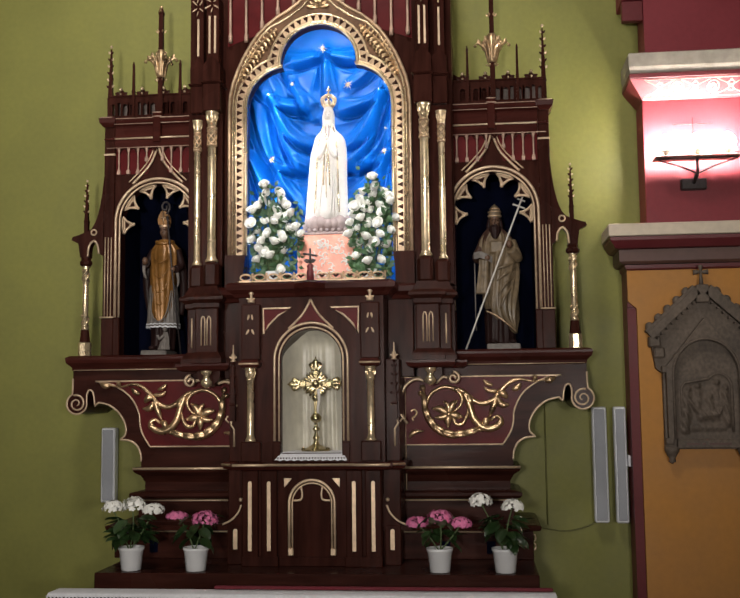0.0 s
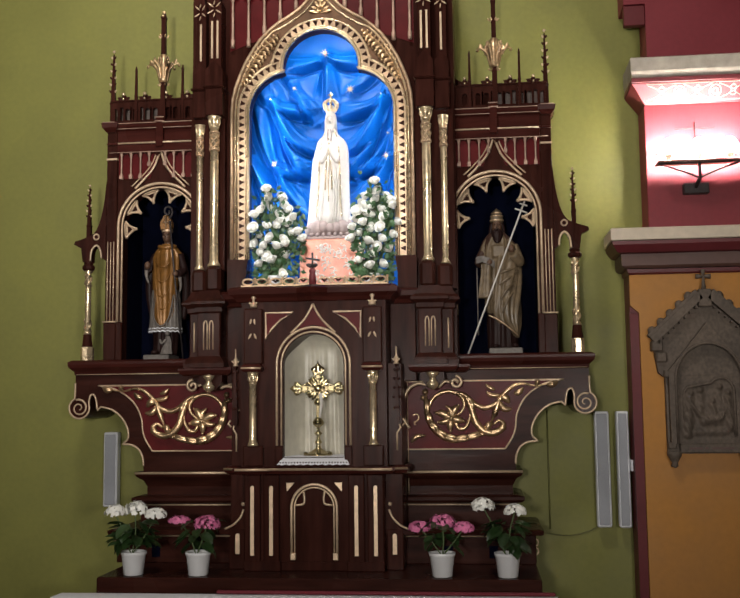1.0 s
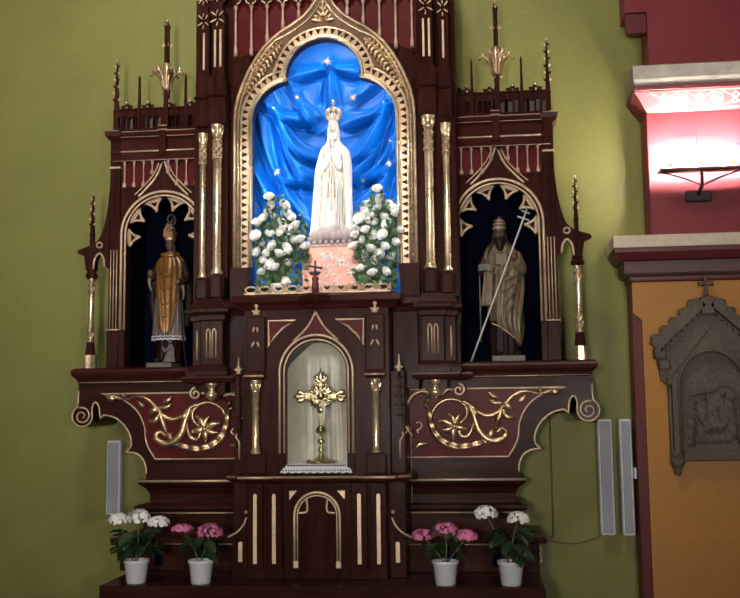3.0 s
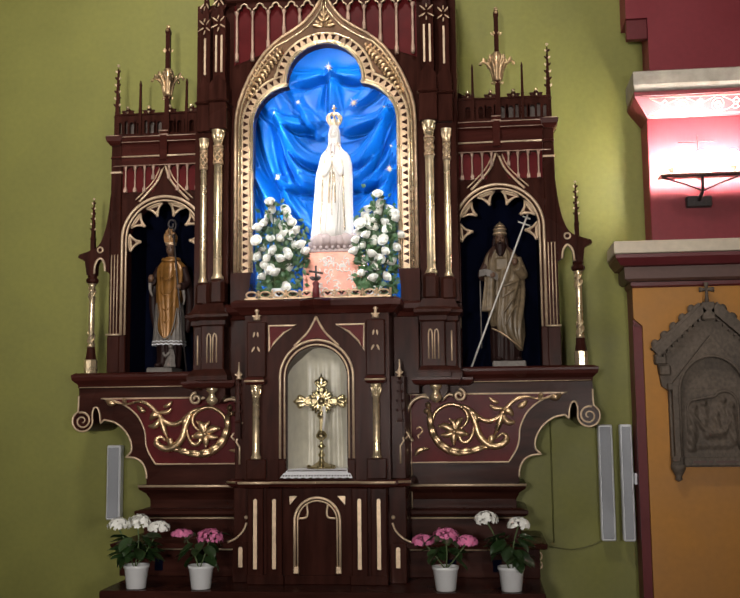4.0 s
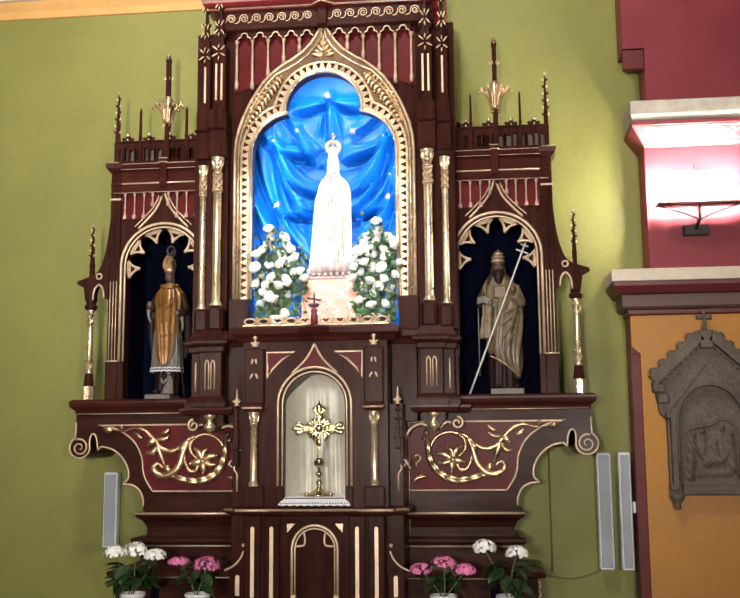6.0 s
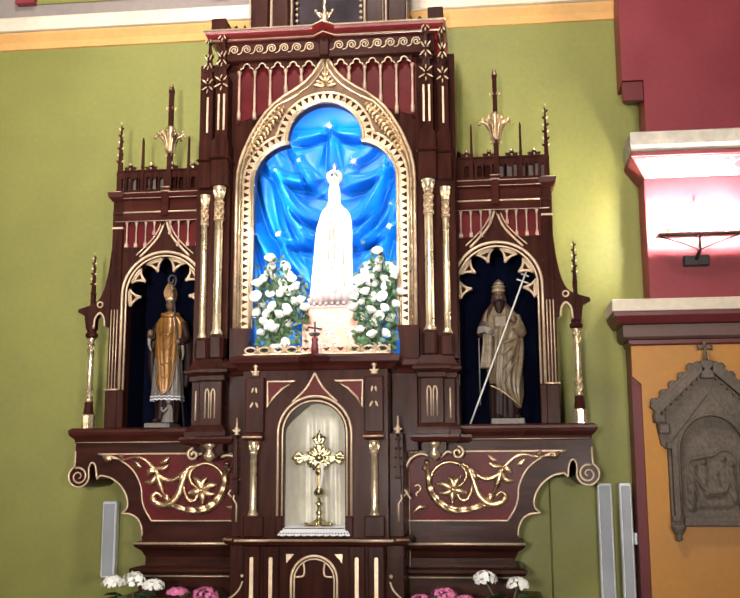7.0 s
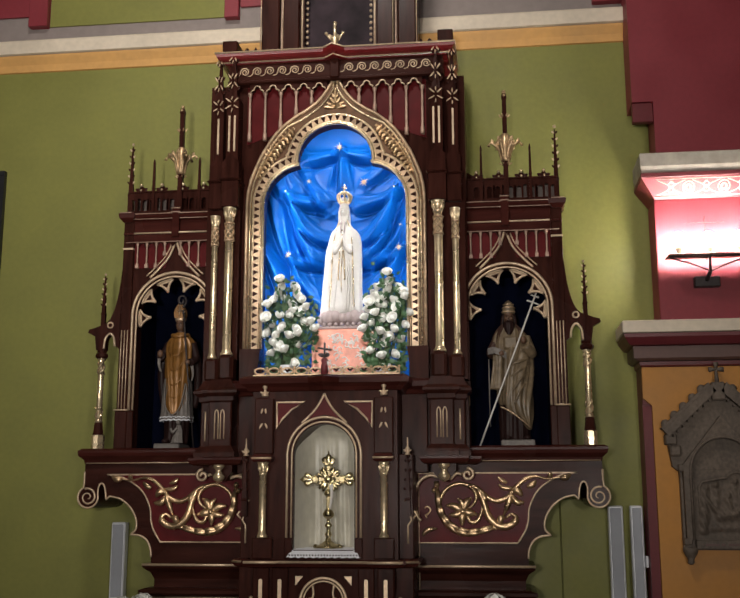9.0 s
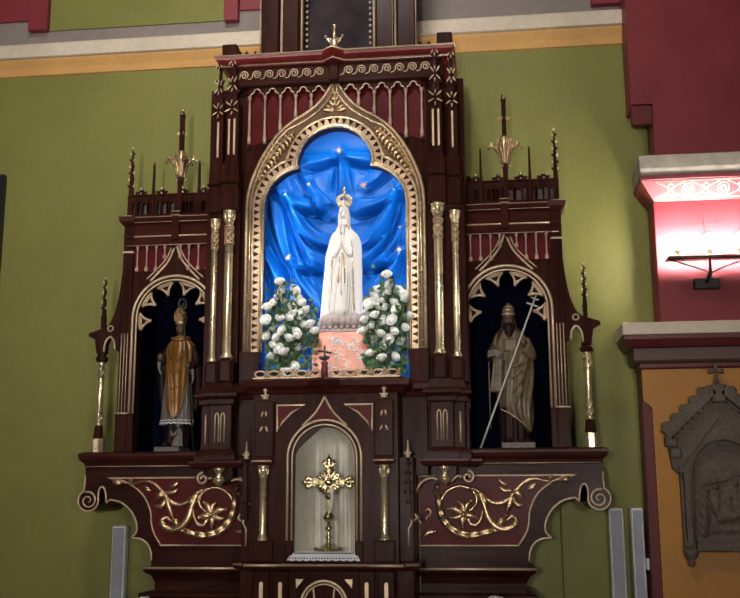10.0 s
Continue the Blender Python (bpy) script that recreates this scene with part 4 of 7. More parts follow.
NX = 1.068          # middle of a side niche
for s in (-1, 1):
    # shelf that carries the wing
    bm = bmesh.new()
    moulding(bm, *sorted((s * 0.50, s * 1.585)), 0.02, 0.5, [(0.0, 2.165), (0.015, 2.17), (0.018, 2.19), (0.045, 2.215), (0.05, 2.235), (0.05, 2.25), (0.03, 2.262)])
    moulding(bm, *sorted((s * 0.56, s * 0.79)), -0.20, 0.5, [(0.0, 2.150), (0.02, 2.16), (0.03, 2.18), (0.03, 2.195)])
    moulding(bm, *sorted((s * 0.79, s * 0.86)), -0.10, 0.5, [(0.0, 2.150), (0.02, 2.16), (0.03, 2.18), (0.03, 2.195)])
    put("wing_shelf", bm, RUST, altar, apart=True)
    bm = bmesh.new()
    tube(bm, [(s * 0.87, 0.003, 2.172), (s * 1.59, 0.003, 2.172)], 0.003)
    put("gilt_line", bm, GILT, altar)
    # scrolled bracket board under it
    low = arc(1.572, 1.962, 0.066, 62, -196, 18) + curve([(1.508, 2.015), (1.496, 2.044), (1.474, 2.040), (1.460, 2.0), (1.455, 1.945)], 4) + [(1.43, 1.968)] + \
        curve([(1.43, 1.968), (1.36, 1.95), (1.295, 1.90), (1.255, 1.83), (1.252, 1.77), (1.285, 1.735)], 5)[1:] + \
        curve([(1.285, 1.735), (1.225, 1.728), (1.18, 1.70), (1.155, 1.65), (1.15, 1.60)], 5)[1:]
    outline = [(0.44, 2.168), (1.60, 2.168), (1.60, 2.06)] + low + [(1.15, 1.56), (0.44, 1.56)]
    bm = bmesh.new()
    prism(bm, sx(s, outline), 0.02, 0.5)
    put("bracket", bm, WOODH, altar)
    bm = bmesh.new()
    tube(bm, at_y(sx(s, [(1.60, 2.12), (1.60, 2.06)] + low), 0.018), 0.0062)
    spiral = [(1.572 + (0.010 + 0.046 * q) * math.cos(1.2 + 9.6 * (1 - q)), 1.962 + (0.010 + 0.046 * q) * math.sin(1.2 + 9.6 * (1 - q))) for q in np.linspace(0, 1, 30)]
    tube(bm, at_y(sx(s, spiral), 0.012), 0.0068, taper=lambda q: 0.5 + 0.5 * q)
    put("gilt_line", bm, GILT, altar, apart=True)
    bm = bmesh.new()
    tube(bm, [(s * 0.507, 0.012, 1.40), (s * 0.507, 0.012, 2.10)], 0.004)
    put("gilt_line", bm, GILT, altar)
    # red field with gilt scrollwork
    field = [(0.495, 2.10), (1.45, 2.10)] + curve([(1.45, 2.10), (1.33, 2.075), (1.22, 2.0), (1.165, 1.90), (1.155, 1.82), (1.135, 1.76), (1.09, 1.69)], 4)[1:] + [(0.495, 1.69)]
    bm = bmesh.new()
    prism(bm, sx(s, field), 0.010, 0.02)
    put("red_field", bm, RED, altar, "oxblood red panel behind gilded scrollwork")
    bm = bmesh.new()
    tube(bm, at_y(sx(s, field), 0.010), 0.0055, closed=True)
    put("gilt_line", bm, GILT, altar, apart=True)

    def sc(u, v, y=-0.004):
        return (s * (0.385 + u * 0.00102), y, 2.198 - v * 0.00103)

    wide = lambda q: 0.45 + 0.75 * math.sin(math.pi * min(1, q + 0.12)) ** 0.7
    bm = bmesh.new()
    # spiral ring, the S-shaped main stem and the two branches
    for pts, r in (
            (((236, 300), (262, 212), (312, 168), (372, 156), (432, 182), (457, 225), (445, 268), (408, 300), (378, 315)), 0.0085),
            (((372, 156), (450, 175), (492, 208), (532, 240), (582, 256), (642, 232), (684, 182), (742, 132), (802, 116), (882, 130), (985, 112)), 0.0105),
            (((470, 190), (500, 262), (520, 332), (560, 382), (612, 402), (662, 386), (684, 350), (656, 330), (626, 352)), 0.0155),
            (((664, 200), (642, 270), (614, 336)), 0.013)):
        tube(bm, [sc(*p) for p in curve(pts, 6)], 1.25 * r, n=8, taper=wide, flat=1.0)
    put("scroll_stem", bm, CARVED, altar, "carved and gilded scroll stem", apart=True)
    # overlapping acanthus leaves along the outer crescent
    bm = bmesh.new()
    crescent = curve([(232, 165), (232, 262), (252, 334), (302, 400), (380, 438), (468, 430), (555, 402)], 4)
    tube(bm, [sc(*p) for p in crescent], 0.020, n=8, taper=lambda q: 0.25 + 0.85 * math.sin(math.pi * q) ** 0.8)
    for k in range(1, len(crescent) - 5, 3):
        (u0, v0), (u1, v1) = crescent[k], crescent[k + 5]
        du, dv = u1 - u0, v1 - v0
        L = math.hypot(du, dv)
        for q in (-1, 1):
            w = 13 * math.sin(math.pi * (k + 2) / (len(crescent) + 2))
            leaf(bm, sc(u0 - q * dv / L * 2, v0 + q * du / L * 2, -0.012), sc(u1 - q * dv / L * w, v1 + q * du / L * w, -0.022), 0.030, lift=0.014)
    put("acanthus", bm, CARVED, altar, "gilded acanthus leaf of the scroll", apart=True)
    # flower inside the ring
    bm = bmesh.new()
    for c, e, w in (((290, 282), (330, 286), 0.034), ((300, 334), (335, 334), 0.026), ((352, 244), (376, 268), 0.026), ((425, 240), (400, 262), 0.030), ((372, 388), (372, 352), 0.030), ((452, 330), (416, 322), 0.036)):
        tube(bm, [sc(*p, -0.012) for p in curve([(378, 315), e, c], 5)], w * 0.52, n=8, taper=lambda q: 0.45 + 0.9 * math.sin(math.pi * min(1.0, 0.1 + 0.9 * q)), flat=0.7)
        ball(bm, sc(*c, -0.016), w * 0.30, 0, 8)
    ball(bm, sc(378, 315, -0.018), 0.017, 0, 10)
    tube(bm, [sc(*p, -0.008) for p in curve([(400, 330), (420, 372), (456, 372), (482, 330), (492, 280)], 5)], 0.011, n=8, taper=wide)
    put("scroll_flower", bm, CARVED, altar, "carved gilt blossom inside the scroll")
    # curled leaves of the branches
    bm = bmesh.new()
    for a, m, b, w in (((672, 182), (620, 182), (588, 162), 0.020), ((640, 150), (610, 140), (585, 118), 0.020), ((668, 196), (700, 200), (722, 228), 0.032), ((664, 222), (690, 262), (734, 264), 0.028), ((752, 176), (780, 165), (806, 140), 0.026),
                       ((880, 128), (888, 108), (880, 98), 0.022), ((945, 125), (975, 122), (1006, 104), 0.028), ((488, 205), (505, 240), (500, 272), 0.030), ((240, 170), (226, 158), (226, 140), 0.026), ((224, 205), (212, 192), (214, 178), 0.022),
                       ((586, 392), (596, 356), (622, 346), 0.030), ((690, 350), (676, 372), (640, 392), 0.030), ((140, 452), (170, 420), (228, 412), 0.022), ((540, 402), (560, 408), (575, 398), 0.02), ((440, 180), (420, 172), (408, 180), 0.018)):
        tube(bm, [sc(*p, -0.010) for p in curve([a, m, b], 5)], w * 0.62, n=8, taper=lambda q: 0.2 + 0.95 * math.sin(math.pi * min(1.0, 0.1 + 0.85 * q)), flat=0.8)
    tube(bm, [sc(*p) for p in curve([(152, 296), (172, 286), (188, 304), (176, 326), (160, 336), (168, 352)], 5)], 0.005, n=6)
    put("scroll_leaf", bm, CARVED, altar, "small gilt curled leaf", apart=True)
    # curled bracket with a gilt knob under the column pedestal
    bm = bmesh.new()
    lathe(bm, (s * 0.672, -0.215, 2.045), [(0.006, 0), (0.018, 0.008), (0.034, 0.022), (0.036, 0.038), (0.022, 0.056), (0.018, 0.066), (0.020, 0.078), (0.035, 0.09), (0.036, 0.105)], 14)
    put("gilt_knob", bm, GOLD, altar)
    bm = bmesh.new()
    for d, xc in ((1, 0.805),):
        tube(bm, [(s * (xc + (0.008 + 0.03 * q) * math.cos(8.5 * q - 0.6)), -0.10, 2.09 + (0.008 + 0.03 * q) * math.sin(8.5 * q - 0.6)) for q in np.linspace(0, 1, 24)], 0.009)
    tube(bm, [(s * x, -0.10, z) for x, z in curve([(0.70, 2.06), (0.74, 2.095), (0.77, 2.09)], 5)], 0.009)
    tube(bm, [(s * x, -0.10, z) for x, z in curve([(0.63, 2.075), (0.58, 2.085), (0.52, 2.05), (0.485, 1.96), (0.50, 1.86), (0.525, 1.82)], 6)], 0.010)
    put("curl", bm, GILT, altar)
    bm = bmesh.new()
    prism(bm, sx(s, [(0.60, 2.15), (0.74, 2.15), (0.74, 2.11), (0.70, 2.06), (0.64, 2.06), (0.60, 2.11)]), -0.18, 0.03)
    put("corbel", bm, WOOD, altar)

    # wing body with its arched niche
    bm = bmesh.new()
    half = [(NX, 3.365)] + [(NX + u, v) for u, v in arc(0, 3.12, 0.245, 88, 0, 14)] + [(NX + 0.245, 2.262)]
    arch = both(half, NX)
    prism(bm, sx(s, [(0.80, 2.262), (0.80, 3.76), (1.415, 3.76), (1.415, 2.262)] + arch[::-1]), WY, 0.14)
    box(bm, s * 1.37, s * 1.415, 0.14, 0.5, 2.262, 3.76)
    box(bm, s * 0.80, s * 0.815, 0.14, 0.5, 2.262, 3.76)
    box(bm, s * 0.80, s * 1.415, 0.14, 0.5, 3.45, 3.76)
    box(bm, s * 1.345, s * 1.425, WY - 0.03, 0.1, 2.262, 2.50, bevel=0.005)
    box(bm, s * 1.352, s * 1.42, WY - 0.02, 0.1, 2.50, 3.79, bevel=0.004)
    for xx in (NX - 0.262, NX + 0.262):
        box(bm, s * (xx - 0.022), s * (xx + 0.022), WY - 0.02, WY + 0.01, 2.262, 2.50, bevel=0.005)
    put("wing_body", bm, WOOD, altar, apart=True)
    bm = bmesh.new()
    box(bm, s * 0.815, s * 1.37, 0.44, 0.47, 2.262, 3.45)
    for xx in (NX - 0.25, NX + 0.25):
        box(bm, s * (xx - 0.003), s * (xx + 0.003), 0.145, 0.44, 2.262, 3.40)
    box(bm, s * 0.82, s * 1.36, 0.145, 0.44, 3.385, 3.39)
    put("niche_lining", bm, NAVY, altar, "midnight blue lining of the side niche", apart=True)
    bm = bmesh.new()
    for r, w in ((0.275, 0.010), (0.249, 0.007)):
        tube(bm, at_y(sx(s, both([(NX, 3.12 + r)] + [(NX + u, v) for u, v in arc(0, 3.12, r, 88, 0, 16)] + [(NX + r, 2.505)], NX)), WY - 0.008), w)
    for q in (-1, 1):
        tube(bm, at_y(sx(s, curve([(NX, 3.635), (NX + q * 0.018, 3.56), (NX + q * 0.05, 3.49), (NX + q * 0.11, 3.42), (NX + q * 0.165, 3.365)], 6)), WY - 0.012), 0.008)
        tube(bm, at_y(sx(s, curve([(NX + q * 0.012, 3.66), (NX + q * 0.034, 3.575), (NX + q * 0.068, 3.505), (NX + q * 0.128, 3.437), (NX + q * 0.19, 3.378)], 6)), WY - 0.010), 0.0045)
    for x in (1.365, 1.385, 1.405):
        tube(bm, [(s * x, WY - 0.024, 2.51), (s * x, WY - 0.024, 3.02)], 0.0038)
    tube(bm, [(s * 1.34, WY - 0.034, 2.505), (s * 1.43, WY - 0.034, 2.505)], 0.006)
    put("gilt_line", bm, GILT, altar, apart=True)
    # cusped tracery
    bm = bmesh.new()
    for i in range(6):
        a = radians(-4 + 37.6 * i)
        c, r0 = (NX, 3.12), 0.243
        e = 13.5
        tip = (c[0] + 0.168 * math.cos(a), c[1] + 0.168 * math.sin(a))
        pa = [(c[0] + r0 * math.cos(a + radians(q)), c[1] + r0 * math.sin(a + radians(q))) for q in np.linspace(-e, e, 7)]
        side = lambda sg: curve([(c[0] + r0 * math.cos(a + sg * radians(e)), c[1] + r0 * math.sin(a + sg * radians(e))), (c[0] + 0.212 * math.cos(a + sg * radians(6.5)), c[1] + 0.212 * math.sin(a + sg * radians(6.5))), tip], 4)
        tube(bm, [(s * x, 0.075, z) for x, z in side(1) + side(-1)[::-1][1:]], 0.008, closed=False)
        mids = [(c[0] + 0.226 * math.cos(a + radians(q)), c[1] + 0.226 * math.sin(a + radians(q))) for q in (-9, 0, 9)] + [(c[0] + 0.19 * math.cos(a), c[1] + 0.19 * math.sin(a))]
        tube(bm, [(s * x, 0.075, z) for x, z in mids], 0.004, closed=True)
        tube(bm, [(s * x, 0.075, z) for x, z in pa], 0.008)
        ball(bm, (s * tip[0], 0.075, tip[1]), 0.012, 0, 6)
        prism(bm, sx(s, pa + side(1)[1:] + side(-1)[::-1][1:-1]), 0.079, 0.10, 0)
        # dark plate paints in the shaded hole through the cusp
        prism(bm, sx(s, mids), 0.0745, 0.085, 1)
    put("cusped_tracery", bm, [GILT, DENT], altar, "gilded cusps inside the niche arch")
    # small arcade
    bm = bmesh.new()
    prism(bm, sx(s, [(0.82, 3.43), (0.82, 3.60), (1.345, 3.60), (1.345, 3.43), (NX + 0.07, 3.43), (NX, 3.60), (NX - 0.07, 3.43)]), WY - 0.006, WY)
    put("arcade_field", bm, RED, altar, "oxblood red field behind the colonnettes")
    for q in (-0.225, -0.165, -0.105, -0.05, 0.05, 0.105, 0.165, 0.225):
        bm = bmesh.new()
        z0 = 3.44 if abs(q) > 0.06 else 3.52
        h = 3.61 - z0
        lathe(bm, (s * (NX + 0.018 + q * 1.05), WY - 0.02, z0), [(0.008, 0), (0.009, 0.02), (0.0055, 0.025), (0.0055, h - 0.04), (0.009, h - 0.03), (0.012, h - 0.012)], 8)
        box(bm, s * (NX + 0.018 + q * 1.05) - 0.010, s * (NX + 0.018 + q * 1.05) + 0.010, WY - 0.030, WY - 0.008, z0 - 0.012, z0 + 0.012)
        put("colonnette", bm, AGED, altar)
    bm = bmesh.new()
    for i in range(9):
        x = NX + 0.018 - 0.2678 + 0.0595 * i
        top = [(s * (x + u), 3.574 + v) for u, v in arc(0, 0, 0.021, 180, 0, 8)]
        prism(bm, [(s * (x - 0.0297), 3.574), (s * (x - 0.0297), 3.60), (s * (x + 0.0297), 3.60), (s * (x + 0.0297), 3.574)] + top[::-1], WY - 0.024, WY - 0.006)
    put("small_arch", bm, WOOD, altar, apart=True)
    bm = bmesh.new()
    box(bm, s * 0.815, s * 1.35, WY - 0.03, WY, 3.60, 3.655, bevel=0.003)
    moulding(bm, *sorted((s * 0.82, s * 1.40)), WY - 0.01, 0.4, [(0.02, 3.655), (0.02, 3.665), (0.0, 3.672), (0.0, 3.745), (0.02, 3.76), (0.028, 3.775), (0.028, 3.79), (0.0, 3.80)])
    box(bm, s * (NX - 0.025), s * (NX + 0.025), WY - 0.045, WY, 3.63, 3.82, bevel=0.005)
    moulding(bm, *sorted((s * 1.365, s * 1.425)), WY - 0.03, 0.2, [(0.0, 3.74), (0.02, 3.765), (0.026, 3.795), (0.0, 3.805)])
    put("wing_cornice", bm, RUST, altar, apart=True)
    bm = bmesh.new()
    tube(bm, [(s * 0.82, WY - 0.032, 3.660), (s * 1.345, WY - 0.032, 3.660)], 0.006)
    # worn rose ridge lines, which also paint in the highlights along the edges
    for z, y, r in ((3.790, 0.042, 0.0032), (3.757, 0.032, 0.0026), (3.600, 0.032, 0.0030)):
        tube(bm, [(s * 0.82, WY - y, z), (s * 1.40, WY - y, z)], r, 1)
    for z in (3.796, 3.822):
        tube(bm, [(s * (NX - 0.03), WY - 0.046, z), (s * (NX + 0.03), WY - 0.046, z)], 0.004, 1)
    tube(bm, [(s * 1.36, WY - 0.056, 3.798), (s * 1.44, WY - 0.056, 3.798)], 0.0035, 1)
    box(bm, s * 1.350, s * 1.422, WY - 0.024, WY, 3.555, 3.567)
    box(bm, s * 1.350, s * 1.422, WY - 0.024, WY, 3.655, 3.667)
    put("gilt_line", bm, [GILT, AGED], altar, apart=True)
    # pierced balustrade on top: paired arched lights between slender posts
    bm = bmesh.new()
    box(bm, s * 0.83, s * 1.40, WY, WY + 0.03, 3.80, 3.822)
    box(bm, s * 0.83, s * 1.40, WY, WY + 0.03, 3.908, 3.945)
    box(bm, s * 0.825, s * 1.405, WY - 0.008, WY + 0.034, 3.945, 3.957, bevel=0.003)
    for i in range(8):
        x = 0.865 + 0.067 * i + (0.01 if i % 2 else 0.0)
        x1 = x + (0.057 if i % 2 == 0 else 0.067)
        xc, w = (x + x1) / 2, 0.0155
        top = [(s * (xc + u), 3.885 + v) for u, v in arc(0, 0, w, 180, 0, 8)]
        prism(bm, [(s * x, 3.822), (s * x, 3.908), (s * x1, 3.908), (s * x1, 3.822), (s * (xc + w), 3.822)] + top[::-1] + [(s * (xc - w), 3.822)], WY, WY + 0.03)
    box(bm, s * 0.83, s * 0.865, WY, WY + 0.03, 3.822, 3.908)
    for i in range(4):
        x = 0.895 + 0.142 * i
        for q in (-1, 0, 1):
            leaf(bm, (s * x, WY + 0.01, 3.955), (s * x + q * 0.042, WY, 3.994 - 0.018 * abs(q)), 0.03)
        lathe(bm, (s * x, WY + 0.01, 3.955), [(0.016, 0), (0.01, 0.012), (0.018, 0.026), (0.008, 0.04)], 8)
    put("balustrade", bm, WOOD, altar, apart=True)
    bm = bmesh.new()
    box(bm, s * 0.835, s * (NX + 0.018), WY + 0.06, WY + 0.08, 3.80, 3.945)
    put("back_board", bm, WOOD, altar)
    # outer half of the same board, made paler to paint in its light
    bm = bmesh.new()
    box(bm, s * (NX + 0.02), s * 1.39, WY + 0.06, WY + 0.08, 3.80, 3.945)
    put("back_board", bm, LITBOARD, altar, "grey-brown board behind the balustrade, painted paler as lit")
    bm = bmesh.new()
    for i in range(4):
        ball(bm, (s * (0.895 + 0.142 * i), WY - 0.006, 3.994), 0.012, 0, 8)
        ball(bm, (s * (0.895 + 0.142 * i), WY - 0.010, 3.962), 0.008, 0, 6)
    put("gilt_bud", bm, GOLD, altar, apart=True)
    bm = bmesh.new()
    spire(bm, s * 1.398, WY + 0.02, 3.80, 4.31, 0.023, 0, 1, rows=6)
    put("pinnacle", bm, [WOOD, GILT], altar)
    for x in (NX + 0.168, NX - 0.142):
        bm = bmesh.new()
        lathe(bm, (s * x, WY - 0.004, 3.80), [(0.013, 0), (0.013, 0.17), (0.016, 0.175), (0.012, 0.185), (0.009, 0.34), (0.011, 0.345), (0.004, 0.375)], 4, turn=math.pi / 4, smooth=False)
        put("pinnacle", bm, WOOD, altar)
    bm = bmesh.new()
    xc = s * NX + 0.015
    lathe(bm, (xc, WY - 0.006, 3.80), [(0.024, 0), (0.022, 0.25), (0.027, 0.255), (0.021, 0.27), (0.020, 0.682), (0.024, 0.687), (0.024, 0.70), (0.010, 0.728)], 4, turn=math.pi / 4, smooth=False)
    put("pinnacle", bm, WOOD, altar)
    # gilt crown of leaves round the middle pinnacle
    bm = bmesh.new()
    for k in range(6):
        a = k * math.pi / 3
        c, d = math.cos(a), 0.7 * math.sin(a)
        tube(bm, [(xc + c * u, WY - 0.006 + d * u, z) for u, z in curve([(0.022, 4.06), (0.032, 4.11), (0.042, 4.15), (0.068, 4.178), (0.092, 4.188), (0.104, 4.178)], 4)], 0.0085, taper=wide)
        for u, z, e in ((0.045, 4.15, 0.05), (0.075, 4.18, 0.035)):
            leaf(bm, (xc + c * u, WY - 0.01 + d * u, z), (xc + c * (u + 0.012), WY - 0.01 + d * (u + 0.012), z + e), 0.022)
        leaf(bm, (xc + c * 0.026, WY - 0.008 + d * 0.026, 4.16), (xc + c * 0.034, WY - 0.01 + d * 0.034, 4.235), 0.02)
        leaf(bm, (xc + c * 0.022, WY - 0.006 + d * 0.022, 4.04), (xc + c * 0.040, WY - 0.008 + d * 0.04, 4.052), 0.014)
        leaf(bm, (xc + c * 0.02, WY - 0.006 + d * 0.02, 4.36), (xc + c * 0.036, WY - 0.01 + d * 0.036, 4.378), 0.012)
        ball(bm, (xc + c * 0.104, WY - 0.006 + d * 0.104, 4.172), 0.011, 0, 6)
    lathe(bm, (xc, WY - 0.006, 4.06), [(0.024, 0), (0.030, 0.02), (0.026, 0.05), (0.030, 0.09), (0.026, 0.12), (0.027, 0.18), (0.022, 0.185)], 8)
    ball(bm, (xc, WY - 0.026, 4.503), 0.010, 0, 6)
    ball(bm, (xc, WY - 0.010, 4.530), 0.013, 0, 8)
    put("gilt_leaf", bm, CARVED, altar, apart=True)
    # sloping back roof seen behind the balustrade
    bm = bmesh.new()
    prism(bm, sx(s, [(0.80, 3.80), (0.80, 4.10), (0.96, 4.0), (0.96, 3.80)]), 0.30, 0.45)
    put("back_slope", bm, WOOD, altar)

    # outer baluster, its pinnacle and the flying arch
    X = 1.543
    bm = bmesh.new()
    lathe(bm, (s * X, 0.06, 2.262), [(0.042, 0), (0.042, 0.085), (0.03, 0.09)], 8, turn=math.pi / 8, smooth=False)
    lathe(bm, (s * X, 0.06, 2.43), [(0.028, 0), (0.02, 0.02), (0.018, 0.39), (0.03, 0.41)], 12)
    for q in range(3):
        for z in (2.45, 2.74):
            tube(bm, [(s * X + 0.021 * math.sin(a + q * 2.1), 0.06 - 0.021 * math.cos(a + q * 2.1), z + 0.025 * a) for a in np.linspace(0, 3.1, 10)], 0.006)
    put("baluster", bm, GOLD, altar, "slender gilt baluster with twisted bands")
    bm = bmesh.new()
    lathe(bm, (s * X, 0.06, 2.352), [(0.036, 0), (0.03, 0.04), (0.026, 0.08)], 8, smooth=False)
    lathe(bm, (s * X, 0.06, 2.84), [(0.03, 0), (0.042, 0.012), (0.042, 0.028), (0.03, 0.04), (0.034, 0.055)], 8, smooth=False)
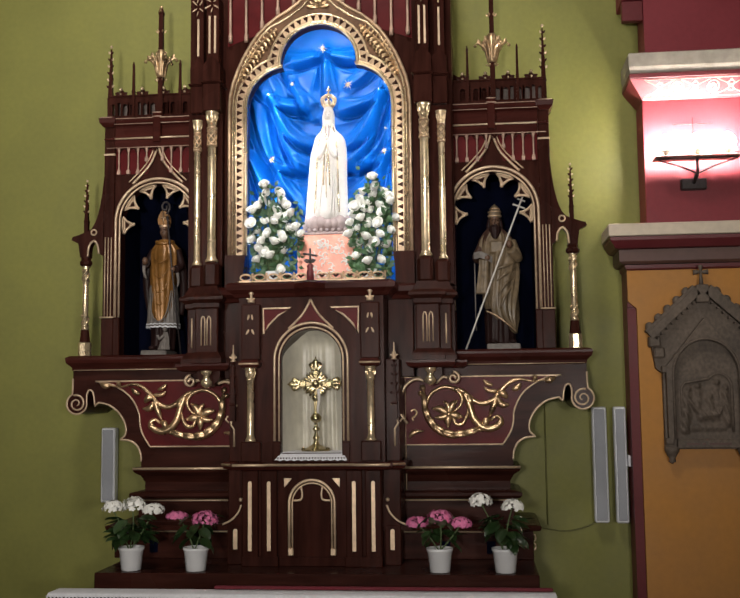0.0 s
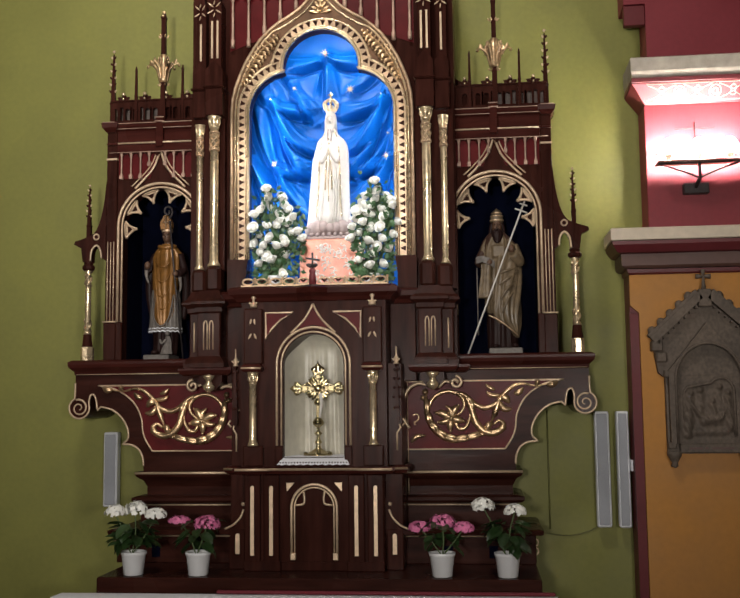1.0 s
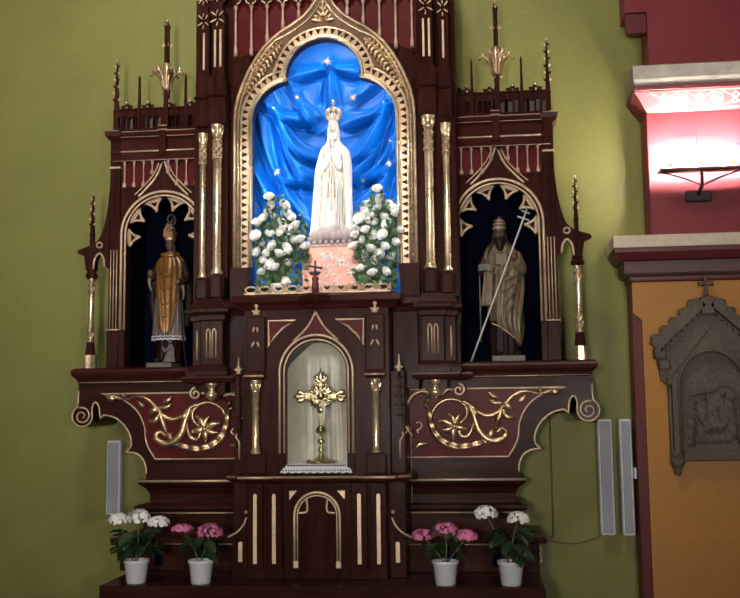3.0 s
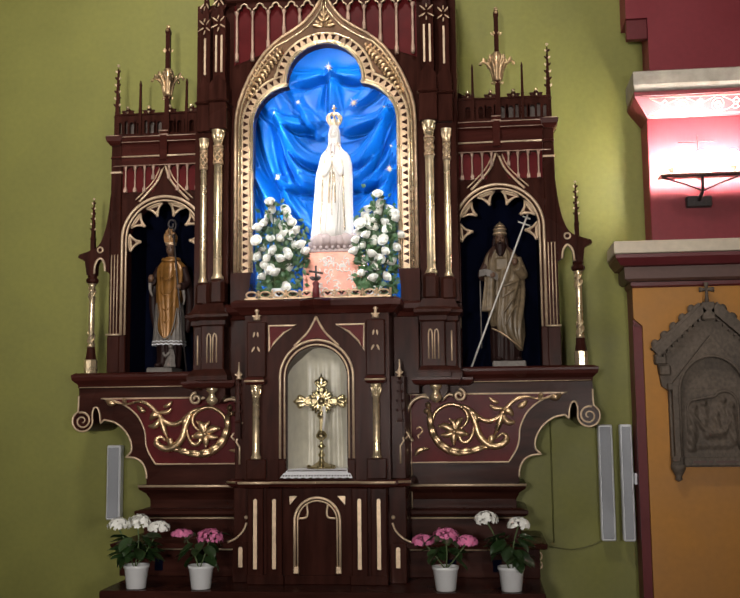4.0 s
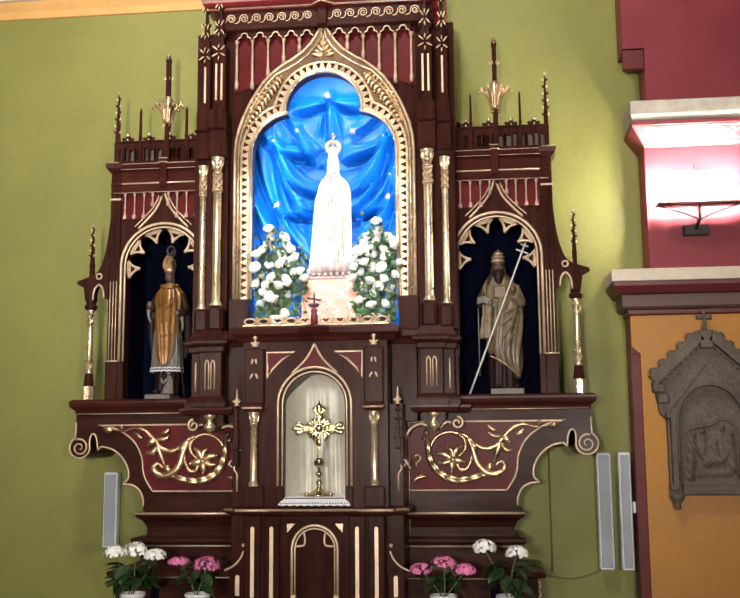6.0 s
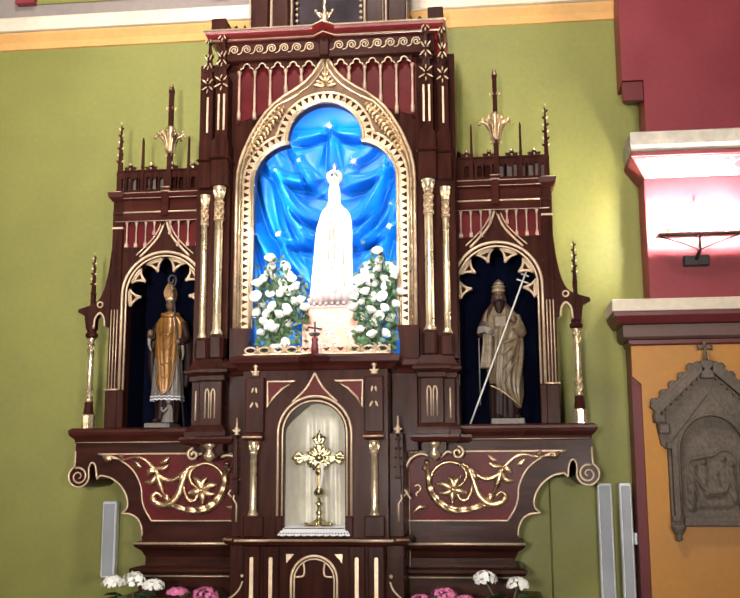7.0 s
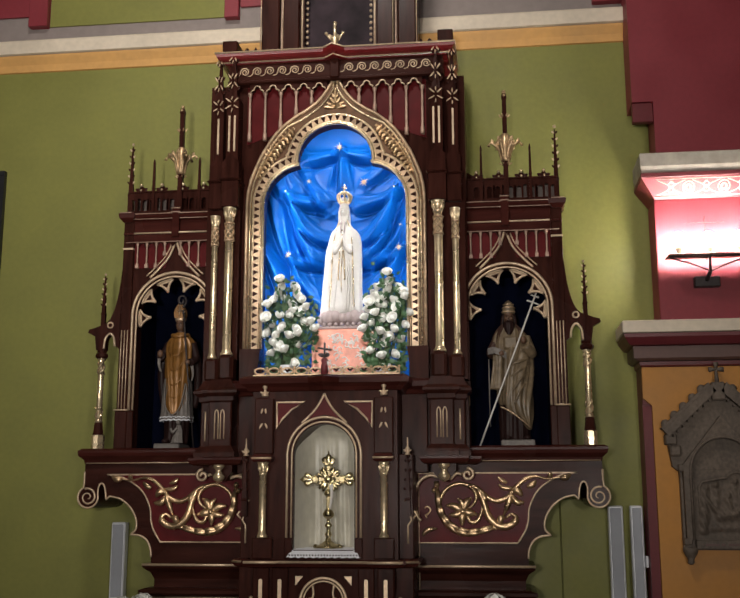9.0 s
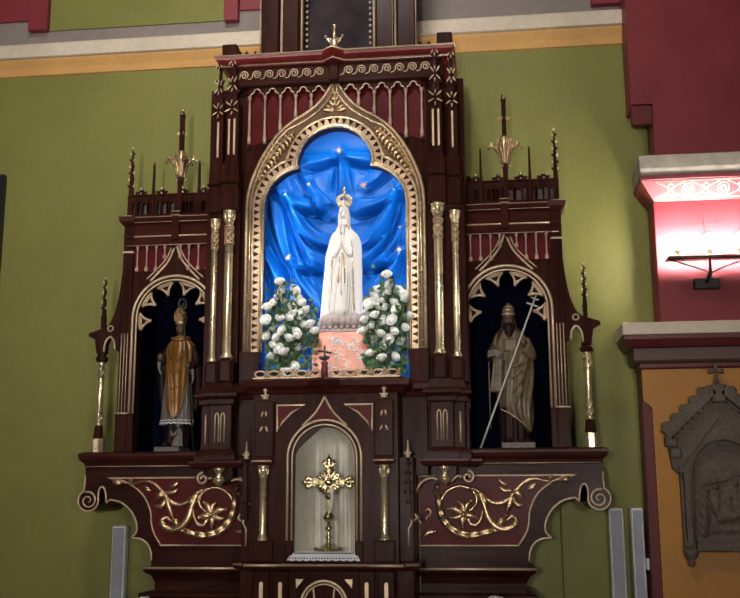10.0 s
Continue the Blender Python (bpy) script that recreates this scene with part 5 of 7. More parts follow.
    board = curve([(1.42, 3.42), (1.435, 3.28), (1.46, 3.16), (1.50, 3.08), (1.575, 3.045), (1.625, 3.03)], 5) + \
        [(1.632, 3.01), (1.585, 2.985), (1.572, 2.895)] + curve([(1.515, 2.895), (1.51, 2.965), (1.482, 3.0), (1.455, 2.97), (1.448, 2.92)], 4) + [(1.42, 2.90)]
    prism(bm, sx(s, board), 0.03, 0.09)
    put("flying_arch", bm, WOOD, altar, apart=True)
    bm = bmesh.new()
    spire(bm, s * X, 0.06, 3.03, 3.412, 0.019, 0, 1, rows=6)
    put("pinnacle", bm, [WOOD, GILT], altar)
    bm = bmesh.new()
    tube(bm, [(s * x, 0.026, z) for x, z in curve([(1.52, 2.90), (1.512, 2.965), (1.482, 3.0), (1.455, 2.97), (1.447, 2.915)], 5)], 0.007)
    tube(bm, [(s * (1.482 + 0.018 * math.cos(a)), 0.026, 3.055 + 0.018 * math.sin(a)) for a in np.linspace(0, 6.28, 12)], 0.005)
    put("gilt_line", bm, GILT, altar, apart=True)

# ---- things in the lit niche ----
PINS = [(-0.028, 4.295), (-0.245, 4.075), (0.13, 4.06), (-0.39, 3.985), (0.345, 3.99), (-0.365, 3.545), (0.375, 3.575), (0.378, 3.75), (-0.555, 3.62)]
# folds from a pin to where they end, with how far they hang below the straight line, depth and width
FOLDS = [(0, (-0.31, 4.235), 0.02, 0.8), (0, (0.21, 4.245), 0.02, 0.8), (0, (-0.025, 4.02), 0.0, 1.0), (1, (-0.10, 3.86), 0.01, 0.8), (2, (0.32, 4.22), 0.02, 0.6),
         (1, (-0.33, 4.24), 0.0, 0.5), (3, (-0.13, 3.93), 0.03, 1.1), (4, (0.06, 3.90), 0.03, 1.1), (3, (-0.09, 3.66), 0.10, 1.3), (4, (0.08, 3.64), 0.10, 1.3),
         (3, (-0.12, 3.50), 0.13, 1.2), (4, (0.10, 3.53), 0.13, 1.2), (3, (-0.50, 4.12), 0.03, 0.7), (4, (0.44, 4.13), 0.03, 0.7), (5, (-0.16, 3.53), 0.03, 1.2),
         (6, (0.08, 3.53), 0.04, 1.2), (5, (-0.11, 3.18), 0.06, 1.2), (6, (0.12, 3.28), 0.06, 1.2), (8, (-0.37, 3.20), 0.04, 1.1), (8, (-0.17, 3.05), 0.05, 1.0), (6, (0.22, 3.10), 0.02, 0.9),
         (5, (-0.52, 3.98), 0.10, 0.9), (6, (0.50, 3.95), 0.08, 0.8), (7, (0.14, 3.46), 0.05, 0.7), (5, (-0.30, 3.0), 0.0, 0.8)]


def near_line(X, Z, p, q, sag):
    """How far along a hanging line each point lies, and how far below it."""
    best = np.full(X.shape, 9.0)
    along, below = np.zeros(X.shape), np.full(X.shape, 9.0)
    pts = [(p[0] + (q[0] - p[0]) * t, p[1] + (q[1] - p[1]) * t - 4 * sag * t * (1 - t)) for t in np.linspace(0, 1, 13)]
    for i, (a, b) in enumerate(zip(pts, pts[1:])):
        dx, dz = b[0] - a[0], b[1] - a[1]
        L = math.hypot(dx, dz)
        t = np.clip(((X - a[0]) * dx + (Z - a[1]) * dz) / (L * L), 0, 1)
        d = np.hypot(X - a[0] - t * dx, Z - a[1] - t * dz)
        side = np.sign((X - a[0]) * dz - (Z - a[1]) * dx) * (1 if dx > 0 else -1)
        hit = d < best
        best = np.where(hit, d, best)
        along = np.where(hit, (i + t) / 12, along)
        below = np.where(hit, d * side, below)
    return along, below


def drape_y(X, Z):
    X, Z = np.asarray(X, float), np.asarray(Z, float)
    Y = np.full(X.shape, 0.41)
    for px, pz in PINS:
        Y -= 0.03 * np.exp(-((X - px) ** 2 + (Z - pz) ** 2) / 0.05 ** 2)
    for i, (k, q, sag, deep) in enumerate(FOLDS):
        along, below = near_line(X, Z, PINS[k], q, sag)
        swell = np.sin(np.pi * np.clip(0.06 + 0.9 * along, 0, 1)) ** 0.6
        wide = np.where(below > 0, 0.014 + 0.016 * along, 0.028 + 0.05 * along)
        Y -= 0.080 * deep * swell * np.exp(-np.abs(below / wide) ** 2)
        for off, amp in ((-0.052, 0.013), (0.066, 0.016)):
            Y -= amp * deep * swell * np.exp(-((below - off * (0.5 + along)) / 0.010) ** 2)
        Y += 0.045 * deep * swell * np.exp(-((below - 0.042) / 0.020) ** 2)
    k = np.clip((3.55 - Z) / 0.5, 0, 1)
    lean = X * 26 + 9 * Z * np.sign(-X)
    Y -= 0.05 * k * (2 * (1 - np.abs(np.sin(lean / 2))) ** 1.5 - 0.75)
    Y = np.where(Y < 0.31, 0.31 - 0.075 * np.tanh((0.31 - Y) / 0.075), Y)
    return np.minimum(Y, 0.485) + 0.003 * np.sin(31 * X + 17 * Z) * np.sin(11 * X - 23 * Z)


drape = thing("blue_backcloth", (0, 0.33, 2.66), "royal blue satin cloth draped and pinned with stars", "drapery")
bm = bmesh.new()
xs, zs = np.linspace(-0.58, 0.58, 230), np.linspace(2.66, 4.58, 330)
GX, GZ = np.meshgrid(xs, zs, indexing="ij")
GY = drape_y(GX, GZ)
loft(bm, [[(x, GY[i, j], z) for j, z in enumerate(zs)] for i, x in enumerate(xs)], 0, True, False)
put("cloth", bm, SATIN, drape)
star = bmesh.new()
pts = []
for k in range(16):
    r = (0.042 if k % 4 == 0 else 0.032) if k % 2 == 0 else 0.012
    pts.append((r * math.sin(math.pi * k / 8), r * math.cos(math.pi * k / 8)))
top = star.verts.new((0, -0.012, 0))
ring = [star.verts.new((x, 0, z)) for x, z in pts]
back = star.verts.new((0, 0.006, 0))
for k in range(16):
    star.faces.new((ring[k], ring[(k + 1) % 16], top))
    star.faces.new((ring[(k + 1) % 16], ring[k], back))
first = part("star", star, GILT, None)
for i, (px, pz) in enumerate(PINS):
    ob = first if i == 0 else new("star", first.data)
    under(ob, drape)
    ob.location = (px, float(drape_y(px, pz)) - 0.012, pz)
    ob.rotation_euler = (0.3 * math.sin(i * 3.0), 0.5 * i, 0.4 * math.cos(i * 2.0))
    ob.scale = ((0.85, 0.6, 1.0, 0.3, 0.3, 0.8, 0.75, 0.4, 0.4)[i],) * 3

stand = thing("statue_pedestal", (0.04, 0.1, 2.656), "salmon-pink box pedestal with pale embossed ornament and crested rim", "pedestal")
bm = bmesh.new()
box(bm, -0.145, 0.228, -0.06, 0.25, 2.657, 2.985, bevel=0.012)
put("box", bm, SALMON, stand)
# scrolls in ivory, painting in the glare on the raised ornament
bm = bmesh.new()
random.seed(5)
for k in range(60):
    x, z, r = random.uniform(-0.05, 0.20), random.uniform(2.69, 2.95), random.uniform(0.010, 0.024)
    a0 = random.uniform(0, 6)
    tube(bm, [(x + r * q * math.cos(a0 + 4.5 * q), -0.063, z + r * q * math.sin(a0 + 4.5 * q)) for q in np.linspace(0.25, 1.2, 10)], 0.0042, n=5)
put("embossing", bm, IVORY, stand, "embossed scroll ornament, its glare painted pale")
bm = bmesh.new()
box(bm, -0.12, 0.205, -0.055, 0.245, 2.986, 3.006, bevel=0.004)
for k in range(9):
    ball(bm, (-0.105 + 0.037 * k, -0.055, 3.012), 0.014, 0, 6)
put("crest", bm, CLOUD, stand)


def robe(bm, rings, n=40, mi=0, folds=7, depth=0.05, phase=0.0):
    """A body of draped cloth from rings (height, x, y, half width, half depth), with folds that run down it."""
    R = []
    zt, zb = rings[-1][0], rings[0][0]
    for z, cx, cy, rx, ry in curve(rings, 4):
        q = (zt - z) / (zt - zb)
        ring = []
        for k in range(n):
            a = 2 * math.pi * k / n
            f = 1 + depth * (0.25 + q) * (math.sin(folds * a + phase + 0.7 * math.sin(2 * z * 5)) + 0.5 * math.sin((2 * folds + 1) * a + 2 * phase))
            ring.append((cx + rx * f * math.cos(a), cy + ry * f * math.sin(a), z))
        R.append(ring)
    return loft(bm, R, mi, True)


bm = bmesh.new()
CX = 0.036
robe(bm, [(3.085, CX - 0.018, 0.09, 0.138, 0.12), (3.20, CX - 0.015, 0.10, 0.132, 0.11), (3.35, CX - 0.01, 0.10, 0.124, 0.10), (3.50, CX - 0.004, 0.10, 0.118, 0.09),
          (3.58, CX + 0.004, 0.10, 0.106, 0.08), (3.635, CX + 0.004, 0.10, 0.090, 0.07), (3.672, CX + 0.002, 0.10, 0.056, 0.055), (3.70, CX, 0.098, 0.041, 0.046), (3.75, CX, 0.095, 0.039, 0.045), (3.80, CX, 0.095, 0.034, 0.04), (3.835, CX, 0.095, 0.024, 0.03)],
     mi=0, folds=11, depth=0.026)
robe(bm, [(3.085, CX - 0.015, 0.03, 0.078, 0.075), (3.30, CX - 0.008, 0.035, 0.065, 0.06), (3.45, CX, 0.04, 0.055, 0.05), (3.53, CX, 0.045, 0.04, 0.04), (3.58, CX, 0.05, 0.025, 0.03)], mi=0, folds=9, depth=0.03, phase=1)
ball(bm, (CX, 0.068, 3.762), 0.027, 0, 12, sz=1.25)
for q in (-1, 1):
    tube(bm, curve([(CX + q * 0.05, 0.03, 3.54), (CX + q * 0.048, 0.012, 3.49), (CX + q * 0.018, -0.005, 3.53), (CX + q * 0.004, -0.006, 3.59)], 5), 0.018, 0, 8, taper=lambda t: 1 - 0.6 * t)
    tube(bm, [(CX + q * 0.012, -0.018, 3.50), (CX + q * 0.018, -0.026, 3.40), (CX + q * 0.020, -0.03, 3.3)], 0.004, 1)
    tube(bm, curve([(CX + q * 0.026, 0.055, 3.71), (CX + q * 0.045, 0.050, 3.645), (CX + q * 0.062, 0.020, 3.52), (CX + q * 0.07, 0.006, 3.30), (CX + q * 0.078, -0.012, 3.13)], 6), 0.0045, 1)
lathe(bm, (CX, 0.095, 3.826), [(0.026, 0), (0.034, 0.004), (0.035, 0.018), (0.03, 0.02)], 16, 1)
for q in range(8):
    a = q * math.pi / 4 + 0.2
    tube(bm, [(CX + r * math.cos(a), 0.095 + r * math.sin(a), 3.84 + h) for r, h in curve([(0.034, 0.0), (0.046, 0.03), (0.042, 0.055), (0.02, 0.07), (0.0, 0.072)], 4)], 0.006, 1)
ball(bm, (CX, 0.095, 3.915), 0.012, 1, 8)
ball(bm, (CX, 0.095, 3.85), 0.03, 0, 10)
for q in range(8):
    ball(bm, (CX + 0.046 * math.cos(q * 0.785), 0.095 + 0.046 * math.sin(q * 0.785), 3.885), 0.008, 1, 6)
tube(bm, [(CX, 0.095, 3.915), (CX, 0.095, 3.965)], 0.006, 1)
tube(bm, [(CX - 0.017, 0.095, 3.945), (CX + 0.017, 0.095, 3.945)], 0.005, 1)
# eye dots and neck lines in the rosy tone paint in facial shading
for q in (-1, 1):
    ball(bm, (CX + q * 0.010, 0.042, 3.772), 0.0045, 2, 6, sz=0.6)
    tube(bm, curve([(CX + q * 0.010, 0.050, 3.798), (CX + q * 0.026, 0.052, 3.775), (CX + q * 0.027, 0.052, 3.735), (CX + q * 0.016, 0.040, 3.69)], 5), 0.0055, 0, 6)
    tube(bm, curve([(CX + q * 0.007, 0.030, 3.70), (CX + q * 0.012, 0.018, 3.66), (CX + q * 0.010, 0.008, 3.62)], 4), 0.0035, 2, 5)
    for j in range(4):
        tube(bm, curve([(CX + q * (0.030 + 0.010 * j), 0.0 + 0.004 * j, 3.46 - 0.02 * j), (CX + q * (0.034 + 0.013 * j), -0.026 + 0.012 * j, 3.28), (CX + q * (0.036 + 0.016 * j) - 0.01, -0.040 + 0.014 * j, 3.10)], 5), 0.0045, 0, 6)
    for j in range(7):
        ball(bm, (CX + q * (0.062 + 0.0022 * j), 0.012 - 0.0035 * j, 3.48 - 0.052 * j), 0.005, 1, 6)
tube(bm, [(CX, 0.038, 3.768), (CX, 0.032, 3.752)], 0.0045, 0, 6)
for j in range(3):
    ball(bm, (CX, -0.012, 3.628 - 0.03 * j), 0.006, 1, 6)
tube(bm, curve([(CX, -0.014, 3.56), (CX + 0.004, -0.024, 3.46), (CX - 0.002, -0.030, 3.36), (CX, -0.034, 3.22)], 5), 0.003, 1, 5)
random.seed(2)
for k in range(18):
    a = 2 * math.pi * k / 18
    ball(bm, (CX - 0.015 + 0.118 * math.cos(a), 0.08 + 0.10 * math.sin(a), 3.066 + random.uniform(-0.01, 0.015)), random.uniform(0.035, 0.048), 2, 10)
ball(bm, (CX - 0.015, 0.08, 3.07), 0.11, 2, 12, sz=0.55)
statue = tagged(part("lady_statue", bm, [IVORY, GOLD, CLOUD]), "white robed standing figure with a gold crown on a cloud base", "statue")

# white roses beside it
rose = bmesh.new()
for j, (r, h, tilt, n) in enumerate(((0.030, 0.026, 0.9, 5), (0.023, 0.032, 0.6, 5), (0.015, 0.036, 0.35, 4), (0.008, 0.036, 0.15, 3))):
    for k in range(n):
        a = 2 * math.pi * k / n + j * 0.6
        rows = []
        for u in np.linspace(-0.75, 0.75, 5):
            col = []
            for v in (0.0, 0.45, 0.8, 1.0):
                rad = (0.006 + r * math.sin(min(1.0, v * 1.1) * 1.35) ** 0.8 + (0.005 * tilt if v == 1.0 else 0)) * (1 - 0.12 * u * u)
                aa = a + u * (1.3 if n > 4 else 1.6) * (0.6 + 0.4 * v)
                col.append((rad * math.cos(aa), rad * math.sin(aa), h * v * (1 - 0.25 * u * u)))
            rows.append(col)
        loft(rose, rows, 0, True, False)
ball(rose, (0, 0, 0.018), 0.021, 0, 10, sz=0.95)
rose_mesh = part("rose", rose, PETAL, None)


def bouquet(points, label):
    cx = sum(p[0] for p in points) / len(points)
    ob = thing("rose_bouquet", (cx, -0.12, 2.657), label, "flowers", "rose bouquets beside the statue")
    heads = []
    for i, (x, z) in enumerate(points):
        x = cx + 0.93 * (x - cx) + 0.008
        y = -0.17 + 0.10 * abs(math.sin(i * 2.7))
        h = new("rose", rose_mesh.data)
        h.rotation_mode = "XYZ"
        under(h, ob)
        h.location = (x, y, z)
        h.rotation_euler = (radians(52 + 24 * math.sin(i * 1.7)), radians(22 * math.sin(i * 2.3)), radians(40 * math.sin(i * 5.1) + 60 * (x - cx)))
        h.scale = (0.88 + 0.12 * math.sin(i * 3.3),) * 2 + (1.25,)
        heads.append((x, y, z))
    heads += [(cx + 0.11 * math.sin(k * 2.0), -0.12, 2.72 + 0.02 * k) for k in range(7)]
    bm = bmesh.new()
    foot = Vector((cx, -0.08, 2.70))
    for x, y, z in heads[:len(points)]:
        tube(bm, curve([tuple(foot), (cx + 0.5 * (x - cx), -0.07, 2.70 + 0.6 * (z - 2.70)), (x, y + 0.02, z)], 5), 0.0035, 0, 5)
    put("stem", bm, STEM, ob, apart=True)
    bm = bmesh.new()
    rnd = random.Random(len(points) + int(100 * cx))
    for k in range(700):
        x0, y0, z0 = rnd.choice(heads)
        p = Vector((x0 + rnd.gauss(0, 0.045), y0 + 0.03 + rnd.uniform(-0.03, 0.07), z0 + rnd.gauss(-0.03, 0.035)))
        p.z = max(p.z, 2.68)
        p.x = max(-0.41, min(-0.13, p.x)) if cx < 0 else max(0.21, min(0.42, p.x))
        a = rnd.uniform(0, 6.28)
        d = Vector((math.cos(a), rnd.uniform(-0.9, 0.1), 0.8 * math.sin(a))).normalized()
        side = d.cross(Vector((rnd.uniform(-0.3, 0.3), -1, rnd.uniform(-0.3, 0.3)))).normalized()
        L, w = rnd.uniform(0.035, 0.06), rnd.uniform(0.009, 0.015)
        nv = [bm.verts.new(q) for q in (p, p + d * L * 0.4 + side * w, p + d * L, p + d * L * 0.4 - side * w, p + d * L * 0.45 + side.cross(d) * 0.006)]
        for q in ((0, 1, 4), (1, 2, 4), (2, 3, 4), (3, 0, 4)):
            bm.faces.new([nv[i] for i in q]).smooth = True
    put("foliage", bm, ROSELEAF, ob)
    vb = bmesh.new()
    lathe(vb, (cx, -0.08, 2.657), [(0.04, 0), (0.045, 0.01), (0.05, 0.05), (0.042, 0.09), (0.05, 0.10)], 14)
    put("vase", vb, POT, ob)
    return ob


bouquet([(-0.335, 3.27), (-0.315, 3.235), (-0.345, 3.20), (-0.335, 3.165), (-0.255, 3.19), (-0.21, 3.16), (-0.425, 3.12), (-0.15, 3.09), (-0.43, 3.045), (-0.305, 3.06), (-0.255, 3.085), (-0.40, 3.0),
         (-0.42, 2.955), (-0.355, 2.93), (-0.285, 2.915), (-0.245, 2.965), (-0.345, 2.87), (-0.225, 2.87), (-0.40, 2.82), (-0.255, 2.76), (-0.20, 3.01), (-0.13, 3.0), (-0.10, 2.96), (-0.315, 2.985), (-0.39, 3.16), (-0.29, 3.13), (-0.36, 3.06), (-0.19, 3.08), (-0.21, 2.93), (-0.30, 2.83), (-0.40, 2.89), (-0.27, 3.24)],
        "round bouquet of white roses with green leaves on the shelf")
bouquet([(0.335, 3.295), (0.36, 3.255), (0.345, 3.205), (0.25, 3.22), (0.225, 3.18), (0.29, 3.165), (0.43, 3.18), (0.46, 3.14), (0.215, 3.13), (0.455, 3.06), (0.20, 3.08), (0.31, 3.11), (0.31, 3.03),
         (0.235, 2.99), (0.275, 2.93), (0.36, 2.95), (0.34, 2.91), (0.235, 2.90), (0.42, 2.89), (0.30, 2.875), (0.36, 2.80), (0.30, 2.78), (0.26, 3.05), (0.40, 3.10), (0.22, 2.83), (0.39, 3.22), (0.36, 3.14), (0.37, 3.03), (0.19, 3.02), (0.18, 2.95), (0.43, 2.98), (0.25, 3.13), (0.30, 3.24)],
        "taller bouquet of white roses with dark green leaves")
bpy.data.objects.remove(rose_mesh)

mini = thing("small_crucifix", (-0.004, -0.41, 2.655), "small dark bronze crucifix on the niche shelf", "crucifix")
bm = bmesh.new()
lathe(bm, (-0.004, -0.415, 2.655), [(0.022, 0), (0.02, 0.06), (0.016, 0.07), (0.022, 0.085), (0.012, 0.10)], 8)
put("foot", bm, DEEPRED, mini)
bm = bmesh.new()
tube(bm, [(-0.004, -0.415, 2.75), (-0.004, -0.415, 2.845)], 0.006)
tube(bm, [(-0.045, -0.415, 2.815), (0.038, -0.415, 2.80)], 0.006)
for q in (-1, 1):
    leaf(bm, (-0.004, -0.42, 2.765), (-0.004 + q * 0.035, -0.43, 2.775), 0.025)
put("cross", bm, IRON, mini)

# ---- tabernacle: standing cross and lace mat ----
mat = thing("lace_mat", (0, -0.36, 1.616), "white lace mat spread in the tabernacle recess", "lace mat")
bm = bmesh.new()
rows = [[(-0.165, -0.20, 1.672), (0.165, -0.20, 1.672)], [(-0.175, -0.40, 1.672), (0.178, -0.40, 1.672)], [(-0.183, -0.44, 1.664), (0.186, -0.44, 1.664)], [(-0.205, -0.475, 1.628), (0.21, -0.475, 1.628)]]
loft(bm, [[tuple(np.array(r[0]) + (np.array(r[1]) - np.array(r[0])) * k / 30 + (np.array((0, 0, 0.004 * math.sin(2.1 * k))) if i == 3 else 0)) for k in range(31)] for i, r in enumerate(rows)], 0, True, False)
put("linen", bm, LINEN, mat)
# dark blocks stand in for the shade seen through the lace holes
bm = bmesh.new()
for k in range(24):
    x = -0.19 + 0.0165 * k
    box(bm, x, x + 0.007, -0.472, -0.466, 1.637, 1.645)
put("eyelet", bm, IRON, mat, apart=True)
bm = bmesh.new()
box(bm, -0.17, 0.17, -0.44, -0.20, 1.616, 1.668)
put("plinth", bm, WOOD, altar)

cross = thing("standing_cross", (0.006, -0.30, 1.674), "ornate gilded standing cross with rays and a round foot", "cross")
bm = bmesh.new()
lathe(bm, (0.006, -0.30, 1.674), [(0.085, 0), (0.085, 0.006), (0.07, 0.012), (0.045, 0.022), (0.018, 0.04), (0.012, 0.06), (0.022, 0.075), (0.012, 0.09), (0.010, 0.11), (0.024, 0.125), (0.010, 0.14), (0.010, 0.16), (0.03, 0.175), (0.034, 0.19), (0.026, 0.205), (0.012, 0.22)], 14)
for q in range(5):
    ball(bm, (0.006 + 0.075 * math.cos(q * 1.26 + 4.7), -0.30 + 0.075 * math.sin(q * 1.26 + 4.7), 1.682), 0.014, 0, 6)
put("foot", bm, SILVER, cross)
bm = bmesh.new()
c = Vector((0.006, -0.30, 2.06))
box(bm, c.x - 0.012, c.x + 0.012, -0.308, -0.292, 1.89, 2.17, bevel=0.003)
box(bm, c.x - 0.125, c.x + 0.125, -0.308, -0.292, 2.044, 2.076, bevel=0.003)
for d in ((0, 1), (1, 0), (-1, 0)):
    e = (c.x + d[0] * 0.12, -0.30, c.z + d[1] * 0.105)
    for q in range(3):
        a = math.atan2(d[1], d[0]) + (q - 1) * 1.3
        ball(bm, (e[0] + 0.022 * math.cos(a), -0.303, e[2] + 0.022 * math.sin(a)), 0.019, 0, 8, sy=0.5)
        leaf(bm, (e[0] - 0.03 * d[0], -0.306, e[2] - 0.03 * d[1]), (e[0] + 0.042 * math.cos(a), -0.308, e[2] + 0.042 * math.sin(a)), 0.024)
for k in range(4):
    a = math.pi / 4 + k * math.pi / 2
    for da in (-0.3, 0, 0.3):
        leaf(bm, (c.x, -0.303, c.z), (c.x + 0.08 * math.cos(a + da), -0.306, c.z + 0.08 * math.sin(a + da)), 0.03)
